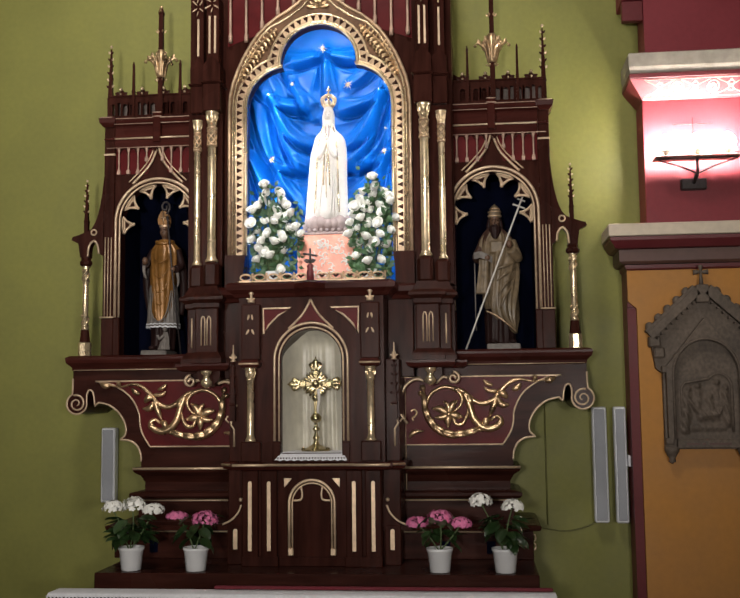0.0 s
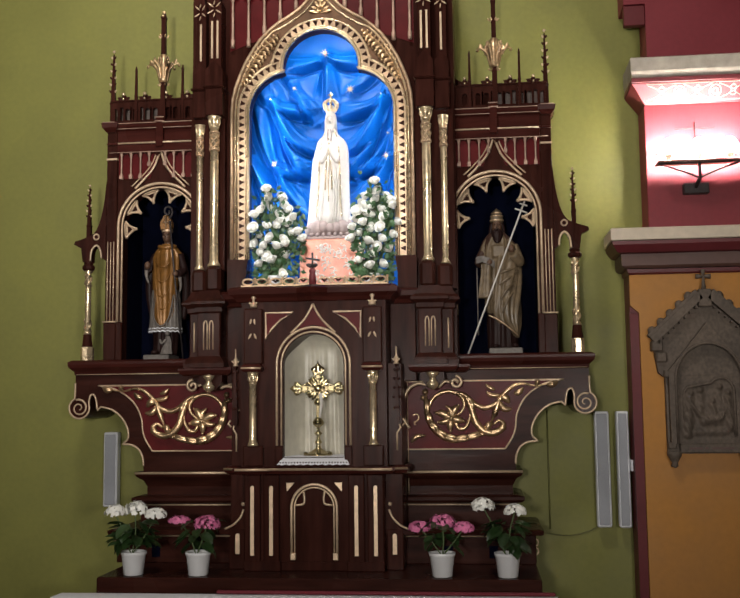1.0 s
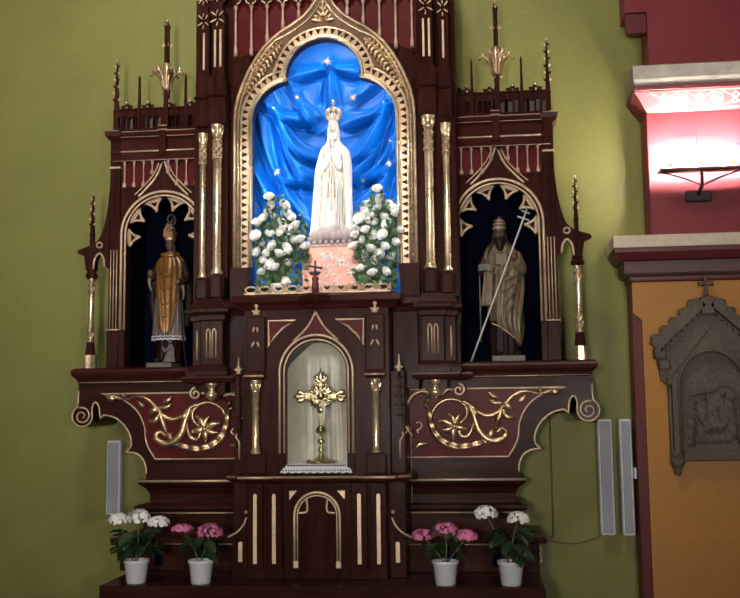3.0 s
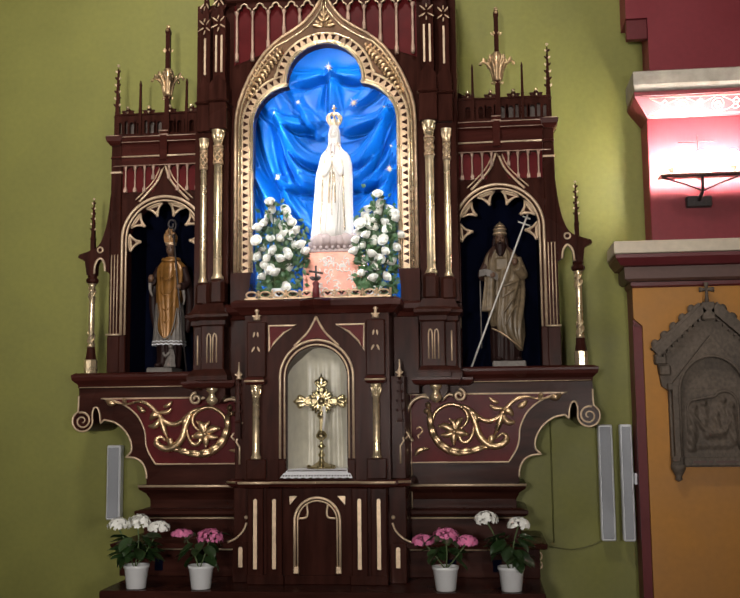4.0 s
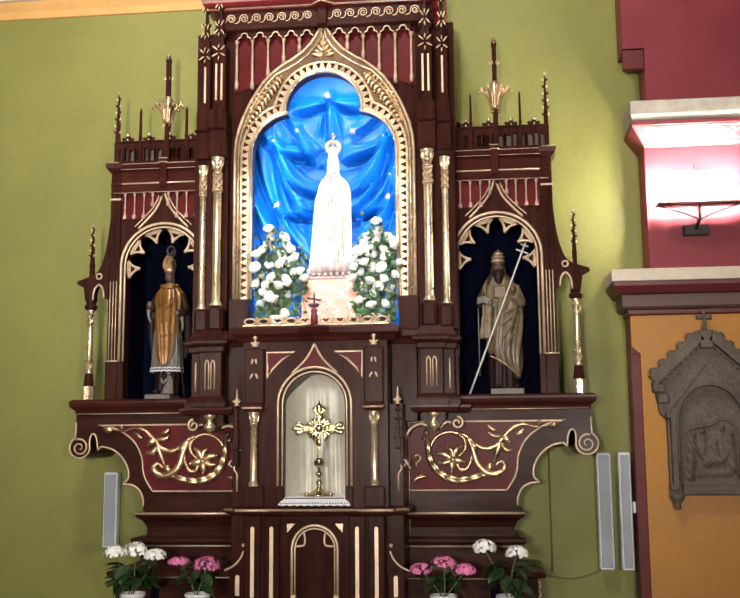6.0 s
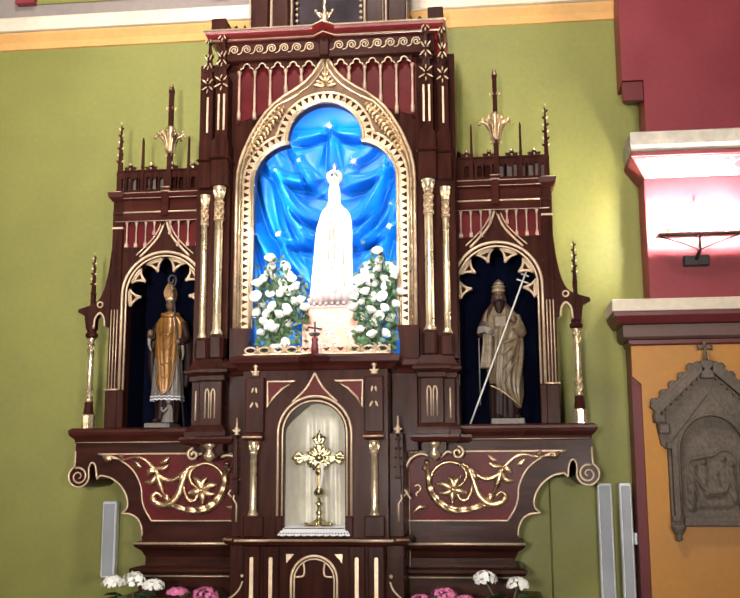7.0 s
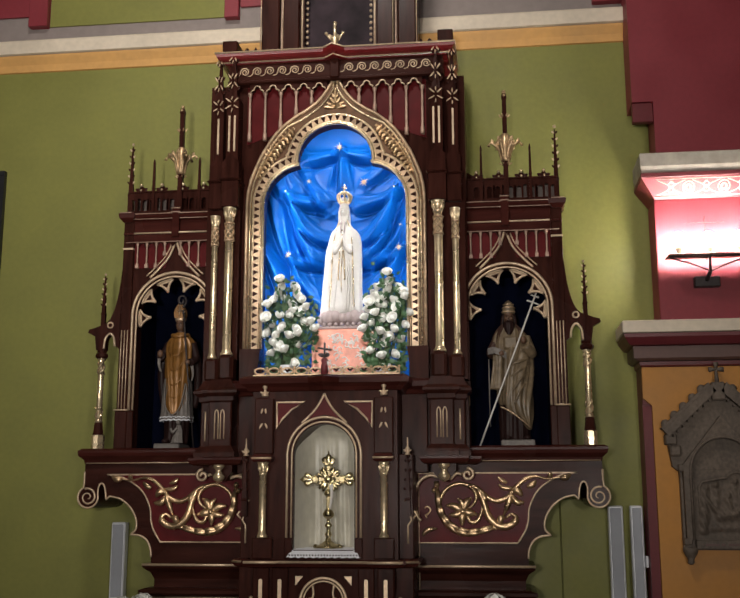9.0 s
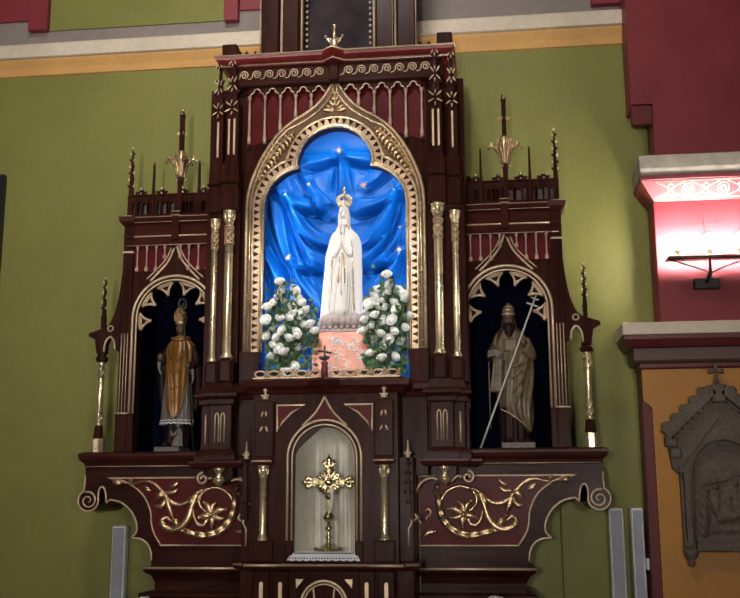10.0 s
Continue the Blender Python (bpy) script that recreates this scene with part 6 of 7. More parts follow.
for k in range(12):
    a = k * math.pi / 6 + 0.13
    tube(bm, [(c.x + r * math.cos(a), -0.301, c.z + r * math.sin(a)) for r in (0.02, 0.06, 0.088)], 0.006, taper=lambda t: 1 - 0.85 * t)
for d in ((0, 1), (1, 0), (-1, 0)):
    tube(bm, [(c.x + d[0] * (0.13 + q), -0.302, c.z + d[1] * (0.115 + q)) for q in (0.0, 0.03, 0.048)], 0.009, taper=lambda t: 1 - 0.8 * t)
    tube(bm, [(c.x + d[0] * 0.08 + 0.022 * math.cos(a), -0.306, c.z + d[1] * 0.075 + 0.022 * math.sin(a)) for a in np.linspace(0, 6.28, 14)], 0.005)
ball(bm, (c.x, -0.31, c.z), 0.024, 0, 10, sy=0.6)
for k in range(7):
    ball(bm, (c.x + 0.035 * math.cos(k * 0.9), -0.307, c.z + 0.035 * math.sin(k * 0.9)), 0.009, 0, 6)
lathe(bm, (c.x, -0.30, 1.955), [(0.006, 0), (0.026, 0.018), (0.024, 0.035), (0.008, 0.05)], 10)
put("cross", bm, SILVER, cross)
bm = bmesh.new()
tube(bm, curve([(c.x + 0.018, -0.318, 2.03), (c.x + 0.022, -0.322, 1.97), (c.x + 0.012, -0.318, 1.89)], 5), 0.011, taper=lambda q: 1 - 0.4 * q)
put("pendant_figure", bm, IVORY, cross, "pale ivory strip on the cross shaft")

# ---- carved figures of the side niches ----
def mantle(bm, rings, n=84, mi=0, folds=6, depth=0.1, shear=0.0, phase=0.0):
    """Draped cloth from rings (height, x, y, half width, half depth): narrow crests between hollows, slanting by shear."""
    R = []
    zt, zb = rings[-1][0], rings[0][0]
    for z, cx, cy, rx, ry in curve(rings, 6):
        q = (zt - z) / (zt - zb)
        ring = []
        for k in range(n):
            a = 2 * math.pi * k / n
            t = folds * (a + shear * (z - zb)) + phase + 0.5 * math.sin(3 * a + 9 * z)
            crest = (1 - abs(math.sin(t / 2))) ** 1.4 - 0.3
            f = 1 + depth * (0.2 + 0.8 * math.sin(math.pi * min(1, 0.15 + 0.75 * q))) * (crest + 0.25 * math.sin(2.3 * t))
            ring.append((cx + rx * f * math.cos(a), cy + ry * f * math.sin(a), z))
        R.append(ring)
    return loft(bm, R, mi, True)


def carved_head(bm, x, y, z, r, skin, dark):
    """A plain carved head: skull, nose, brow, and dark balls that paint in the shaded eye hollows."""
    ball(bm, (x, y, z), r, skin, 16, sx=0.86, sz=1.28)
    tube(bm, [(x, y - r * 0.86, z + r * 0.38), (x, y - r * 1.14, z - r * 0.12), (x, y - r * 0.9, z - r * 0.2)], r * 0.15, skin, 6)
    for q in (-1, 1):
        ball(bm, (x + q * r * 0.36, y - r * 0.80, z + r * 0.22), r * 0.17, dark, 6, sz=0.6)
        tube(bm, [(x + q * r * 0.12, y - r * 0.92, z + r * 0.42), (x + q * r * 0.58, y - r * 0.72, z + r * 0.40)], r * 0.10, skin, 5)
        ball(bm, (x + q * r * 0.42, y - r * 0.70, z - r * 0.18), r * 0.26, skin, 8)


bm = bmesh.new()
X, Y, Z = -1.082, 0.24, 2.263
box(bm, X - 0.115, X + 0.055, 0.12, 0.36, Z, Z + 0.035, 3, bevel=0.006)
# dark cassock and shoes under the lace alb
mantle(bm, [(Z + 0.035, X - 0.005, Y, 0.075, 0.075), (Z + 0.12, X, Y, 0.074, 0.075), (Z + 0.22, X, Y, 0.08, 0.08)], mi=2, folds=9, depth=0.16)
for q in (-1, 1):
    ball(bm, (X - 0.01 + q * 0.036, Y - 0.085, Z + 0.05), 0.026, 2, 8, sy=1.6, sz=0.7)
mantle(bm, [(Z + 0.185, X, Y - 0.01, 0.108, 0.094), (Z + 0.26, X, Y - 0.01, 0.100, 0.088), (Z + 0.36, X, Y - 0.01, 0.094, 0.082), (Z + 0.46, X, Y - 0.01, 0.085, 0.078)], n=120, mi=3, folds=20, depth=0.10)
for dz, w in ((0.186, 0.0045), (0.205, 0.003)):
    tube(bm, [(X + 0.109 * math.cos(a), Y - 0.01 + 0.095 * math.sin(a), Z + dz + 0.004 * math.sin(20 * a)) for a in np.linspace(0, 2 * math.pi, 80)], w, 5)
# dark cope falling behind the arms
for q in (-1, 1):
    tube(bm, curve([(X + q * 0.07, Y + 0.03, Z + 0.70), (X + q * 0.115, Y + 0.02, Z + 0.56), (X + q * 0.122, Y + 0.03, Z + 0.42), (X + q * 0.10, Y + 0.04, Z + 0.27)], 6), 0.036, 2, 12, taper=lambda t: 1 - 0.45 * t)
# ochre chasuble: broad shoulders, hollow folds, a rounded tongue in front
mantle(bm, [(Z + 0.215, X + 0.002, Y - 0.085, 0.020, 0.022), (Z + 0.24, X, Y - 0.075, 0.044, 0.036), (Z + 0.29, X, Y - 0.06, 0.062, 0.052), (Z + 0.38, X + 0.002, Y - 0.035, 0.072, 0.072), (Z + 0.50, X + 0.004, Y - 0.025, 0.080, 0.08), (Z + 0.60, X + 0.006, Y - 0.012, 0.090, 0.078), (Z + 0.66, X + 0.006, Y - 0.005, 0.096, 0.072),
            (Z + 0.70, X + 0.006, Y, 0.088, 0.062), (Z + 0.735, X + 0.006, Y, 0.062, 0.05), (Z + 0.765, X + 0.005, Y, 0.034, 0.036)], mi=0, folds=7, depth=0.17, shear=1.1, phase=0.9)
for h, w, sag in ((0.655, 0.060, 0.05), (0.585, 0.056, 0.075), (0.50, 0.050, 0.085), (0.415, 0.044, 0.08)):
    tube(bm, curve([(X - w, Y - 0.064, Z + h), (X - 0.018, Y - 0.104, Z + h - sag), (X + 0.03, Y - 0.104, Z + h - 0.9 * sag), (X + w + 0.008, Y - 0.062, Z + h + 0.02)], 5), 0.0055, 0, 8, taper=lambda t: 0.1 + 0.8 * math.sin(math.pi * t), flat=0.8)
tube(bm, curve([(X - 0.070, Y - 0.075, Z + 0.40), (X - 0.048, Y - 0.105, Z + 0.27), (X + 0.002, Y - 0.118, Z + 0.218), (X + 0.048, Y - 0.108, Z + 0.27), (X + 0.074, Y - 0.085, Z + 0.42)], 6), 0.0042, 3)
tube(bm, [(X + 0.005 + 0.050 * math.cos(a), Y - 0.008 + 0.042 * math.sin(a), Z + 0.748 - 0.012 * math.sin(a) ** 2) for a in np.linspace(0, 2 * math.pi, 28)], 0.015, 0, 8)
# arms, pale cuffs and dark hands
tube(bm, curve([(X - 0.075, Y, Z + 0.69), (X - 0.112, Y - 0.02, Z + 0.60), (X - 0.098, Y - 0.085, Z + 0.60)], 5), 0.026, 2, 10)
tube(bm, curve([(X + 0.085, Y, Z + 0.69), (X + 0.118, Y - 0.02, Z + 0.59), (X + 0.098, Y - 0.085, Z + 0.555)], 5), 0.026, 2, 10)
ball(bm, (X - 0.098, Y - 0.10, Z + 0.615), 0.020, 1, 8, sz=1.3)
ball(bm, (X + 0.088, Y - 0.105, Z + 0.555), 0.019, 1, 8)
tube(bm, curve([(X - 0.108, Y - 0.085, Z + 0.585), (X - 0.106, Y - 0.09, Z + 0.54), (X - 0.092, Y - 0.085, Z + 0.50)], 4), 0.013, 3, 8, taper=lambda t: 1 - 0.5 * t)
tube(bm, curve([(X + 0.112, Y - 0.08, Z + 0.535), (X + 0.118, Y - 0.075, Z + 0.48), (X + 0.110, Y - 0.07, Z + 0.44)], 4), 0.012, 3, 8, taper=lambda t: 1 - 0.6 * t)
# head and tall mitre with a cross
tube(bm, [(X + 0.005, Y, Z + 0.75), (X + 0.006, Y - 0.01, Z + 0.80)], 0.022, 1, 10)
carved_head(bm, X + 0.006, Y - 0.02, Z + 0.815, 0.034, 1, 2)
lathe(bm, (X + 0.006, Y - 0.016, Z + 0.842), [(0.034, 0), (0.037, 0.004), (0.037, 0.018), (0.034, 0.02)], 18, 6, sy=0.85)
for dy in (-0.026, 0.010):
    prism(bm, curve([(X - 0.028, Z + 0.86), (X - 0.033, Z + 0.895), (X - 0.020, Z + 0.932), (X + 0.006, Z + 0.962), (X + 0.032, Z + 0.932), (X + 0.045, Z + 0.895), (X + 0.040, Z + 0.86)], 4), Y - 0.02 + dy, Y - 0.009 + dy, 0)
tube(bm, [(X + 0.006, Y - 0.049, Z + 0.865), (X + 0.006, Y - 0.049, Z + 0.945)], 0.0042, 6)
tube(bm, [(X - 0.012, Y - 0.049, Z + 0.905), (X + 0.024, Y - 0.049, Z + 0.905)], 0.0042, 6)
# crozier
tube(bm, [(X + 0.046, Y - 0.09, Z + 0.90), (X + 0.09, Y - 0.118, Z + 0.53), (X + 0.145, Y - 0.10, Z + 0.0)], 0.0058, 4, 8)
tube(bm, [(X + 0.03 + 0.030 * math.cos(a) * (1 - 0.10 * a), Y - 0.085, Z + 0.968 + 0.038 * math.sin(a) * (1 - 0.10 * a)) for a in np.linspace(-1.1, 6.8, 30)], 0.0075, 4, 8)
for h in (0.885, 0.90, 0.925):
    ball(bm, (X + 0.046, Y - 0.09, Z + h), 0.011, 4, 8, sz=0.6)
# small grey kneeling shape at the foot
mantle(bm, [(Z + 0.036, X + 0.036, Y - 0.115, 0.040, 0.024), (Z + 0.07, X + 0.040, Y - 0.112, 0.030, 0.022), (Z + 0.11, X + 0.050, Y - 0.11, 0.020, 0.018), (Z + 0.15, X + 0.046, Y - 0.11, 0.014, 0.014)], n=40, mi=3, folds=5, depth=0.3, shear=3)
ball(bm, (X + 0.044, Y - 0.116, Z + 0.168), 0.017, 3, 8)
tube(bm, curve([(X + 0.040, Y - 0.125, Z + 0.13), (X + 0.014, Y - 0.135, Z + 0.105), (X + 0.0, Y - 0.13, Z + 0.13)], 4), 0.009, 3, 6)
tagged(part("bishop_statue", bm, [OCHREROBE, FLESH, DARKROBE, GREYROBE, IRON, LINEN, DULLGOLD]), "painted wooden standing figure in ochre robe holding a crozier", "statue", "figures in the side niches")

bm = bmesh.new()
X, Y = 1.095, 0.24
box(bm, X - 0.085, X + 0.12, 0.12, 0.36, Z, Z + 0.04, 2, bevel=0.006)
# dark skirt in straight folds, with toes
mantle(bm, [(Z + 0.04, X + 0.0, Y, 0.092, 0.085), (Z + 0.12, X, Y, 0.090, 0.082), (Z + 0.26, X, Y, 0.092, 0.08)], mi=3, folds=12, depth=0.16)
for q in (-0.045, 0.075):
    ball(bm, (X + q, Y - 0.09, Z + 0.052), 0.026, 3, 8, sy=1.5, sz=0.6)
tube(bm, curve([(X - 0.085, Y - 0.088, Z + 0.245), (X - 0.02, Y - 0.112, Z + 0.21), (X + 0.05, Y - 0.105, Z + 0.155), (X + 0.098, Y - 0.07, Z + 0.115)], 6), 0.0045, 6)
# tan mantle: slanting folds that gather at the hip and fall to a low corner
mantle(bm, [(Z + 0.105, X + 0.092, Y - 0.03, 0.012, 0.03), (Z + 0.16, X + 0.065, Y - 0.025, 0.045, 0.065), (Z + 0.21, X + 0.035, Y - 0.02, 0.078, 0.085), (Z + 0.28, X + 0.016, Y - 0.02, 0.096, 0.092), (Z + 0.40, X + 0.008, Y - 0.02, 0.102, 0.094), (Z + 0.50, X + 0.004, Y - 0.02, 0.108, 0.092),
            (Z + 0.60, X - 0.002, Y - 0.012, 0.112, 0.085), (Z + 0.67, X - 0.008, Y - 0.004, 0.108, 0.076), (Z + 0.72, X - 0.012, Y, 0.088, 0.066), (Z + 0.77, X - 0.016, Y, 0.046, 0.046)], mi=0, folds=8, depth=0.26, shear=-2.2, phase=2.1)
for h, dx, drop in ((0.53, 0.0, 0.03), (0.49, 0.006, 0.06), (0.44, 0.012, 0.10), (0.385, 0.02, 0.13)):
    tube(bm, curve([(X + 0.105 - dx, Y - 0.06, Z + h + 0.02), (X + 0.04, Y - 0.118, Z + h - 0.3 * drop), (X - 0.02 + dx, Y - 0.115, Z + h - drop)], 6), 0.010, 0, 8, taper=lambda t: 0.25 + 0.8 * math.sin(math.pi * (0.15 + 0.8 * t)), flat=0.8)
# dark red-brown cape round the shoulders and the chest band
mantle(bm, [(Z + 0.60, X - 0.01, Y + 0.012, 0.122, 0.072), (Z + 0.68, X - 0.012, Y + 0.010, 0.116, 0.074), (Z + 0.735, X - 0.016, Y + 0.006, 0.086, 0.062), (Z + 0.775, X - 0.018, Y + 0.004, 0.05, 0.046)], mi=5, folds=9, depth=0.08)
box(bm, X - 0.058, X + 0.034, Y - 0.102, Y - 0.07, Z + 0.60, Z + 0.69, 0, bevel=0.014)
# arms, hands and the opened book with cloth hanging from it
tube(bm, curve([(X - 0.095, Y, Z + 0.68), (X - 0.135, Y - 0.03, Z + 0.585), (X - 0.085, Y - 0.115, Z + 0.575)], 5), 0.030, 5, 10)
tube(bm, curve([(X + 0.085, Y, Z + 0.69), (X + 0.122, Y - 0.04, Z + 0.575), (X + 0.075, Y - 0.115, Z + 0.625)], 5), 0.030, 0, 10)
ball(bm, (X - 0.072, Y - 0.135, Z + 0.572), 0.021, 1, 8)
ball(bm, (X + 0.066, Y - 0.125, Z + 0.655), 0.020, 1, 8, sz=1.3)
loft(bm, [[(X - 0.165 + u, Y - 0.135 - v, Z + 0.565 + w), (X - 0.165 + u, Y - 0.135 - v, Z + 0.605 + w), (X - 0.165 + u, Y - 0.115 - v, Z + 0.61 + w), (X - 0.165 + u, Y - 0.115 - v, Z + 0.57 + w)] for u, v, w in ((0.01, 0, 0.0), (0.05, 0.014, 0.006), (0.09, 0.014, -0.008), (0.125, 0.0, -0.03))], 2, False)
mantle(bm, [(Z + 0.35, X - 0.105, Y - 0.105, 0.040, 0.022), (Z + 0.42, X - 0.100, Y - 0.11, 0.036, 0.024), (Z + 0.50, X - 0.094, Y - 0.115, 0.030, 0.024), (Z + 0.565, X - 0.09, Y - 0.12, 0.034, 0.022)], n=60, mi=0, folds=7, depth=0.3)
tube(bm, [(X - 0.15, Y - 0.12, Z + 0.54), (X - 0.15, Y - 0.11, Z + 0.12)], 0.004, 2)
# head with dark hair, long beard and a banded dome cap
carved_head(bm, X - 0.018, Y - 0.022, Z + 0.812, 0.038, 1, 3)
for q in (-1, 1):
    tube(bm, curve([(X - 0.018 + q * 0.026, Y - 0.005, Z + 0.845), (X - 0.018 + q * 0.038, Y, Z + 0.80), (X - 0.018 + q * 0.040, Y + 0.004, Z + 0.755)], 4), 0.014, 3, 8)
    tube(bm, curve([(X - 0.018, Y - 0.062, Z + 0.790), (X - 0.018 + q * 0.018, Y - 0.056, Z + 0.783), (X - 0.018 + q * 0.026, Y - 0.048, Z + 0.765)], 4), 0.007, 3, 6)
mantle(bm, [(Z + 0.700, X - 0.018, Y - 0.072, 0.010, 0.010), (Z + 0.725, X - 0.018, Y - 0.066, 0.024, 0.018), (Z + 0.755, X - 0.018, Y - 0.052, 0.032, 0.024), (Z + 0.785, X - 0.018, Y - 0.035, 0.033, 0.026)], n=48, mi=3, folds=9, depth=0.22)
lathe(bm, (X - 0.018, Y - 0.014, Z + 0.84), [(0.038, 0), (0.042, 0.006), (0.042, 0.020), (0.038, 0.024), (0.041, 0.032), (0.039, 0.045), (0.033, 0.050), (0.031, 0.062), (0.022, 0.076), (0.008, 0.084), (0.006, 0.088), (0.002, 0.092)], 18, 0, sy=0.85)
for h, r in ((0.853, 0.042), (0.880, 0.040), (0.900, 0.032)):
    tube(bm, [(X - 0.018 + r * math.cos(a), Y - 0.014 + 0.85 * r * math.sin(a), Z + h) for a in np.linspace(0, 2 * math.pi, 24)], 0.004, 6)
a, b = Vector((X - 0.215, 0.10, Z + 0.003)), Vector((X + 0.168, 0.115, Z + 0.985))
tube(bm, [tuple(a.lerp(b, q)) for q in np.linspace(0, 1, 6)], 0.0058, 4, 8)
d = (b - a).normalized()
nrm = Vector((-d.z, 0, d.x))
for q, w in ((0.945, 0.026), (0.905, 0.040)):
    m = a.lerp(b, q)
    tube(bm, [tuple(m - nrm * w), tuple(m + nrm * w)], 0.0055, 4)
tagged(part("bishop_statue", bm, [DRAB, FLESH, GREYROBE, DARKROBE, IVORY, CAPE, DULLGOLD]), "grey-brown wooden bearded figure in draped robe with a white cross staff", "statue", "figures in the side niches")


# ---- potted plants on the altar step ----
pot_bm = bmesh.new()
lathe(pot_bm, (0, 0, 0), [(0.05, 0), (0.054, 0.004), (0.066, 0.108), (0.071, 0.112), (0.073, 0.128), (0.068, 0.128), (0.064, 0.112)], 28)
POTM = part("pot", pot_bm, POT)
soil_bm = bmesh.new()
lathe(soil_bm, (0, 0, 0.104), [(0.062, 0), (0.06, 0.006), (0.03, 0.01)], 16)
SOILM = part("soil", soil_bm, SOIL)
lb = bmesh.new()
rows = []
for i in range(8):
    t = i / 7
    w = 0.030 * math.sin(math.pi * min(1, 0.06 + 0.94 * t)) ** 0.75 * (1 if t < 0.98 else 0.2)
    rows.append([(u * w, 0.10 * t, -0.022 * t * t + 0.25 * abs(u) * w + 0.002 * math.sin(9 * t)) for u in (-1, -0.5, 0, 0.5, 1)])
loft(lb, rows, 0, True, False)
LEAFM = part("leaf", lb, LEAF)


def petals(rnd, r, flatness, count):
    bm = bmesh.new()
    for k in range(count):
        z = rnd.uniform(-0.25, 1)
        a = rnd.uniform(0, 6.28)
        q = math.sqrt(max(0.0, 1 - z * z))
        n = Vector((q * math.cos(a), q * math.sin(a), z))
        c = Vector((n.x * r, n.y * r, n.z * r * flatness)) * rnd.uniform(0.88, 1.05)
        u = n.orthogonal().normalized()
        u.rotate(Matrix.Rotation(rnd.uniform(0, 6.28), 3, n))
        v = n.cross(u)
        s = rnd.uniform(0.009, 0.013)
        mid = bm.verts.new(c)
        for p in range(4):
            d = (u, v, -u, -v)[p]
            e = (v, -u, -v, u)[p]
            q1, q2, q3 = (bm.verts.new(c + s * (0.55 * d - 0.5 * e) + n * 0.003), bm.verts.new(c + s * 1.15 * d + n * rnd.uniform(0.001, 0.006)), bm.verts.new(c + s * (0.55 * d + 0.5 * e) + n * 0.003))
            bm.faces.new((mid, q1, q2, q3)).smooth = True
    return bm


def plant(x, label, heads, mat, leaves, seed):
    rnd = random.Random(seed)
    ob = thing("potted_plant", (x - 0.012, -0.60, 1.037), label, "potted plant", "potted plants on the altar step")
    for src, nm in ((POTM, "pot"), (SOILM, "soil")):
        o = new(nm, src.data)
        o.parent = ob
    for hx, hz, r, flat in heads:
        h = part("flower_head", petals(rnd, 1.15 * r, flat, 110), mat, ob)
        h.location = (hx, rnd.uniform(-0.02, 0.02), hz)
        bm = bmesh.new()
        tube(bm, curve([(rnd.uniform(-0.02, 0.02), 0, 0.10), (0.5 * hx + rnd.uniform(-0.01, 0.01), 0, 0.11 + 0.5 * (hz - 0.1)), (hx, 0, hz)], 5), 0.004, 0, 6)
        part("stem", bm, STEM, ob)
    for k in range(leaves):
        o = new("leaf", LEAFM.data)
        o.parent = ob
        a = 2.4 * k + rnd.uniform(-0.3, 0.3)
        h = rnd.uniform(0.17, 0.30)
        o.location = (0.045 * math.cos(a), 0.045 * math.sin(a), h)
        o.rotation_euler = (rnd.uniform(-0.75, 0.35), rnd.uniform(-0.4, 0.4), a - math.pi / 2)
        o.scale = (rnd.uniform(0.85, 1.25),) * 3
    return ob


plant(-0.979, "white hydrangea in a white plastic pot with broad dark leaves", [(-0.112, 0.335, 0.05, 0.75), (0.005, 0.348, 0.055, 0.8), (0.125, 0.325, 0.05, 0.65)], PETAL, 48, 3)
plant(-0.610, "pink hydrangea in a white plastic pot with few leaves", [(-0.105, 0.295, 0.05, 0.4), (0.05, 0.275, 0.062, 0.65)], PINK, 18, 8)
plant(0.737, "pink hydrangea with three flower heads in a white pot", [(-0.12, 0.255, 0.05, 0.6), (0.002, 0.282, 0.06, 0.65), (0.115, 0.25, 0.05, 0.6)], PINK, 18, 12)
plant(1.087, "white hydrangea in a white pot with thin stems", [(-0.125, 0.368, 0.052, 0.8), (0.045, 0.345, 0.05, 0.65)], PETAL, 34, 21)
for o in (POTM, SOILM, LEAFM):
    bpy.data.objects.remove(o)


# ---- column loudspeakers ----
def speaker(x0, x1, z0, z1, y0, turn, label):
    ob = thing("column_loudspeaker", ((x0 + x1) / 2, y0, z0), label, "loudspeaker", "column loudspeakers on the wall")
    w, h = (x1 - x0) / 2, z1 - z0
    bm = bmesh.new()
    box(bm, -w, w, -0.07, 0.0, 0, h, bevel=0.008)
    part("housing", bm, ALU, ob)
    bm = bmesh.new()
    box(bm, -w + 0.011, w - 0.011, -0.074, -0.068, 0.014, h - 0.014, bevel=0.003)
    part("grille", bm, GRILLE, ob, "grey perforated metal grille")
    bm = bmesh.new()
    box(bm, -0.02, 0.02, -0.01, 0.5 - y0 if turn else 0.03, h * 0.5 - 0.03, h * 0.5 + 0.03, bevel=0.003)
    part("bracket", bm, ALU, ob)
    ob.rotation_euler = (0, 0, radians(turn))
    return ob


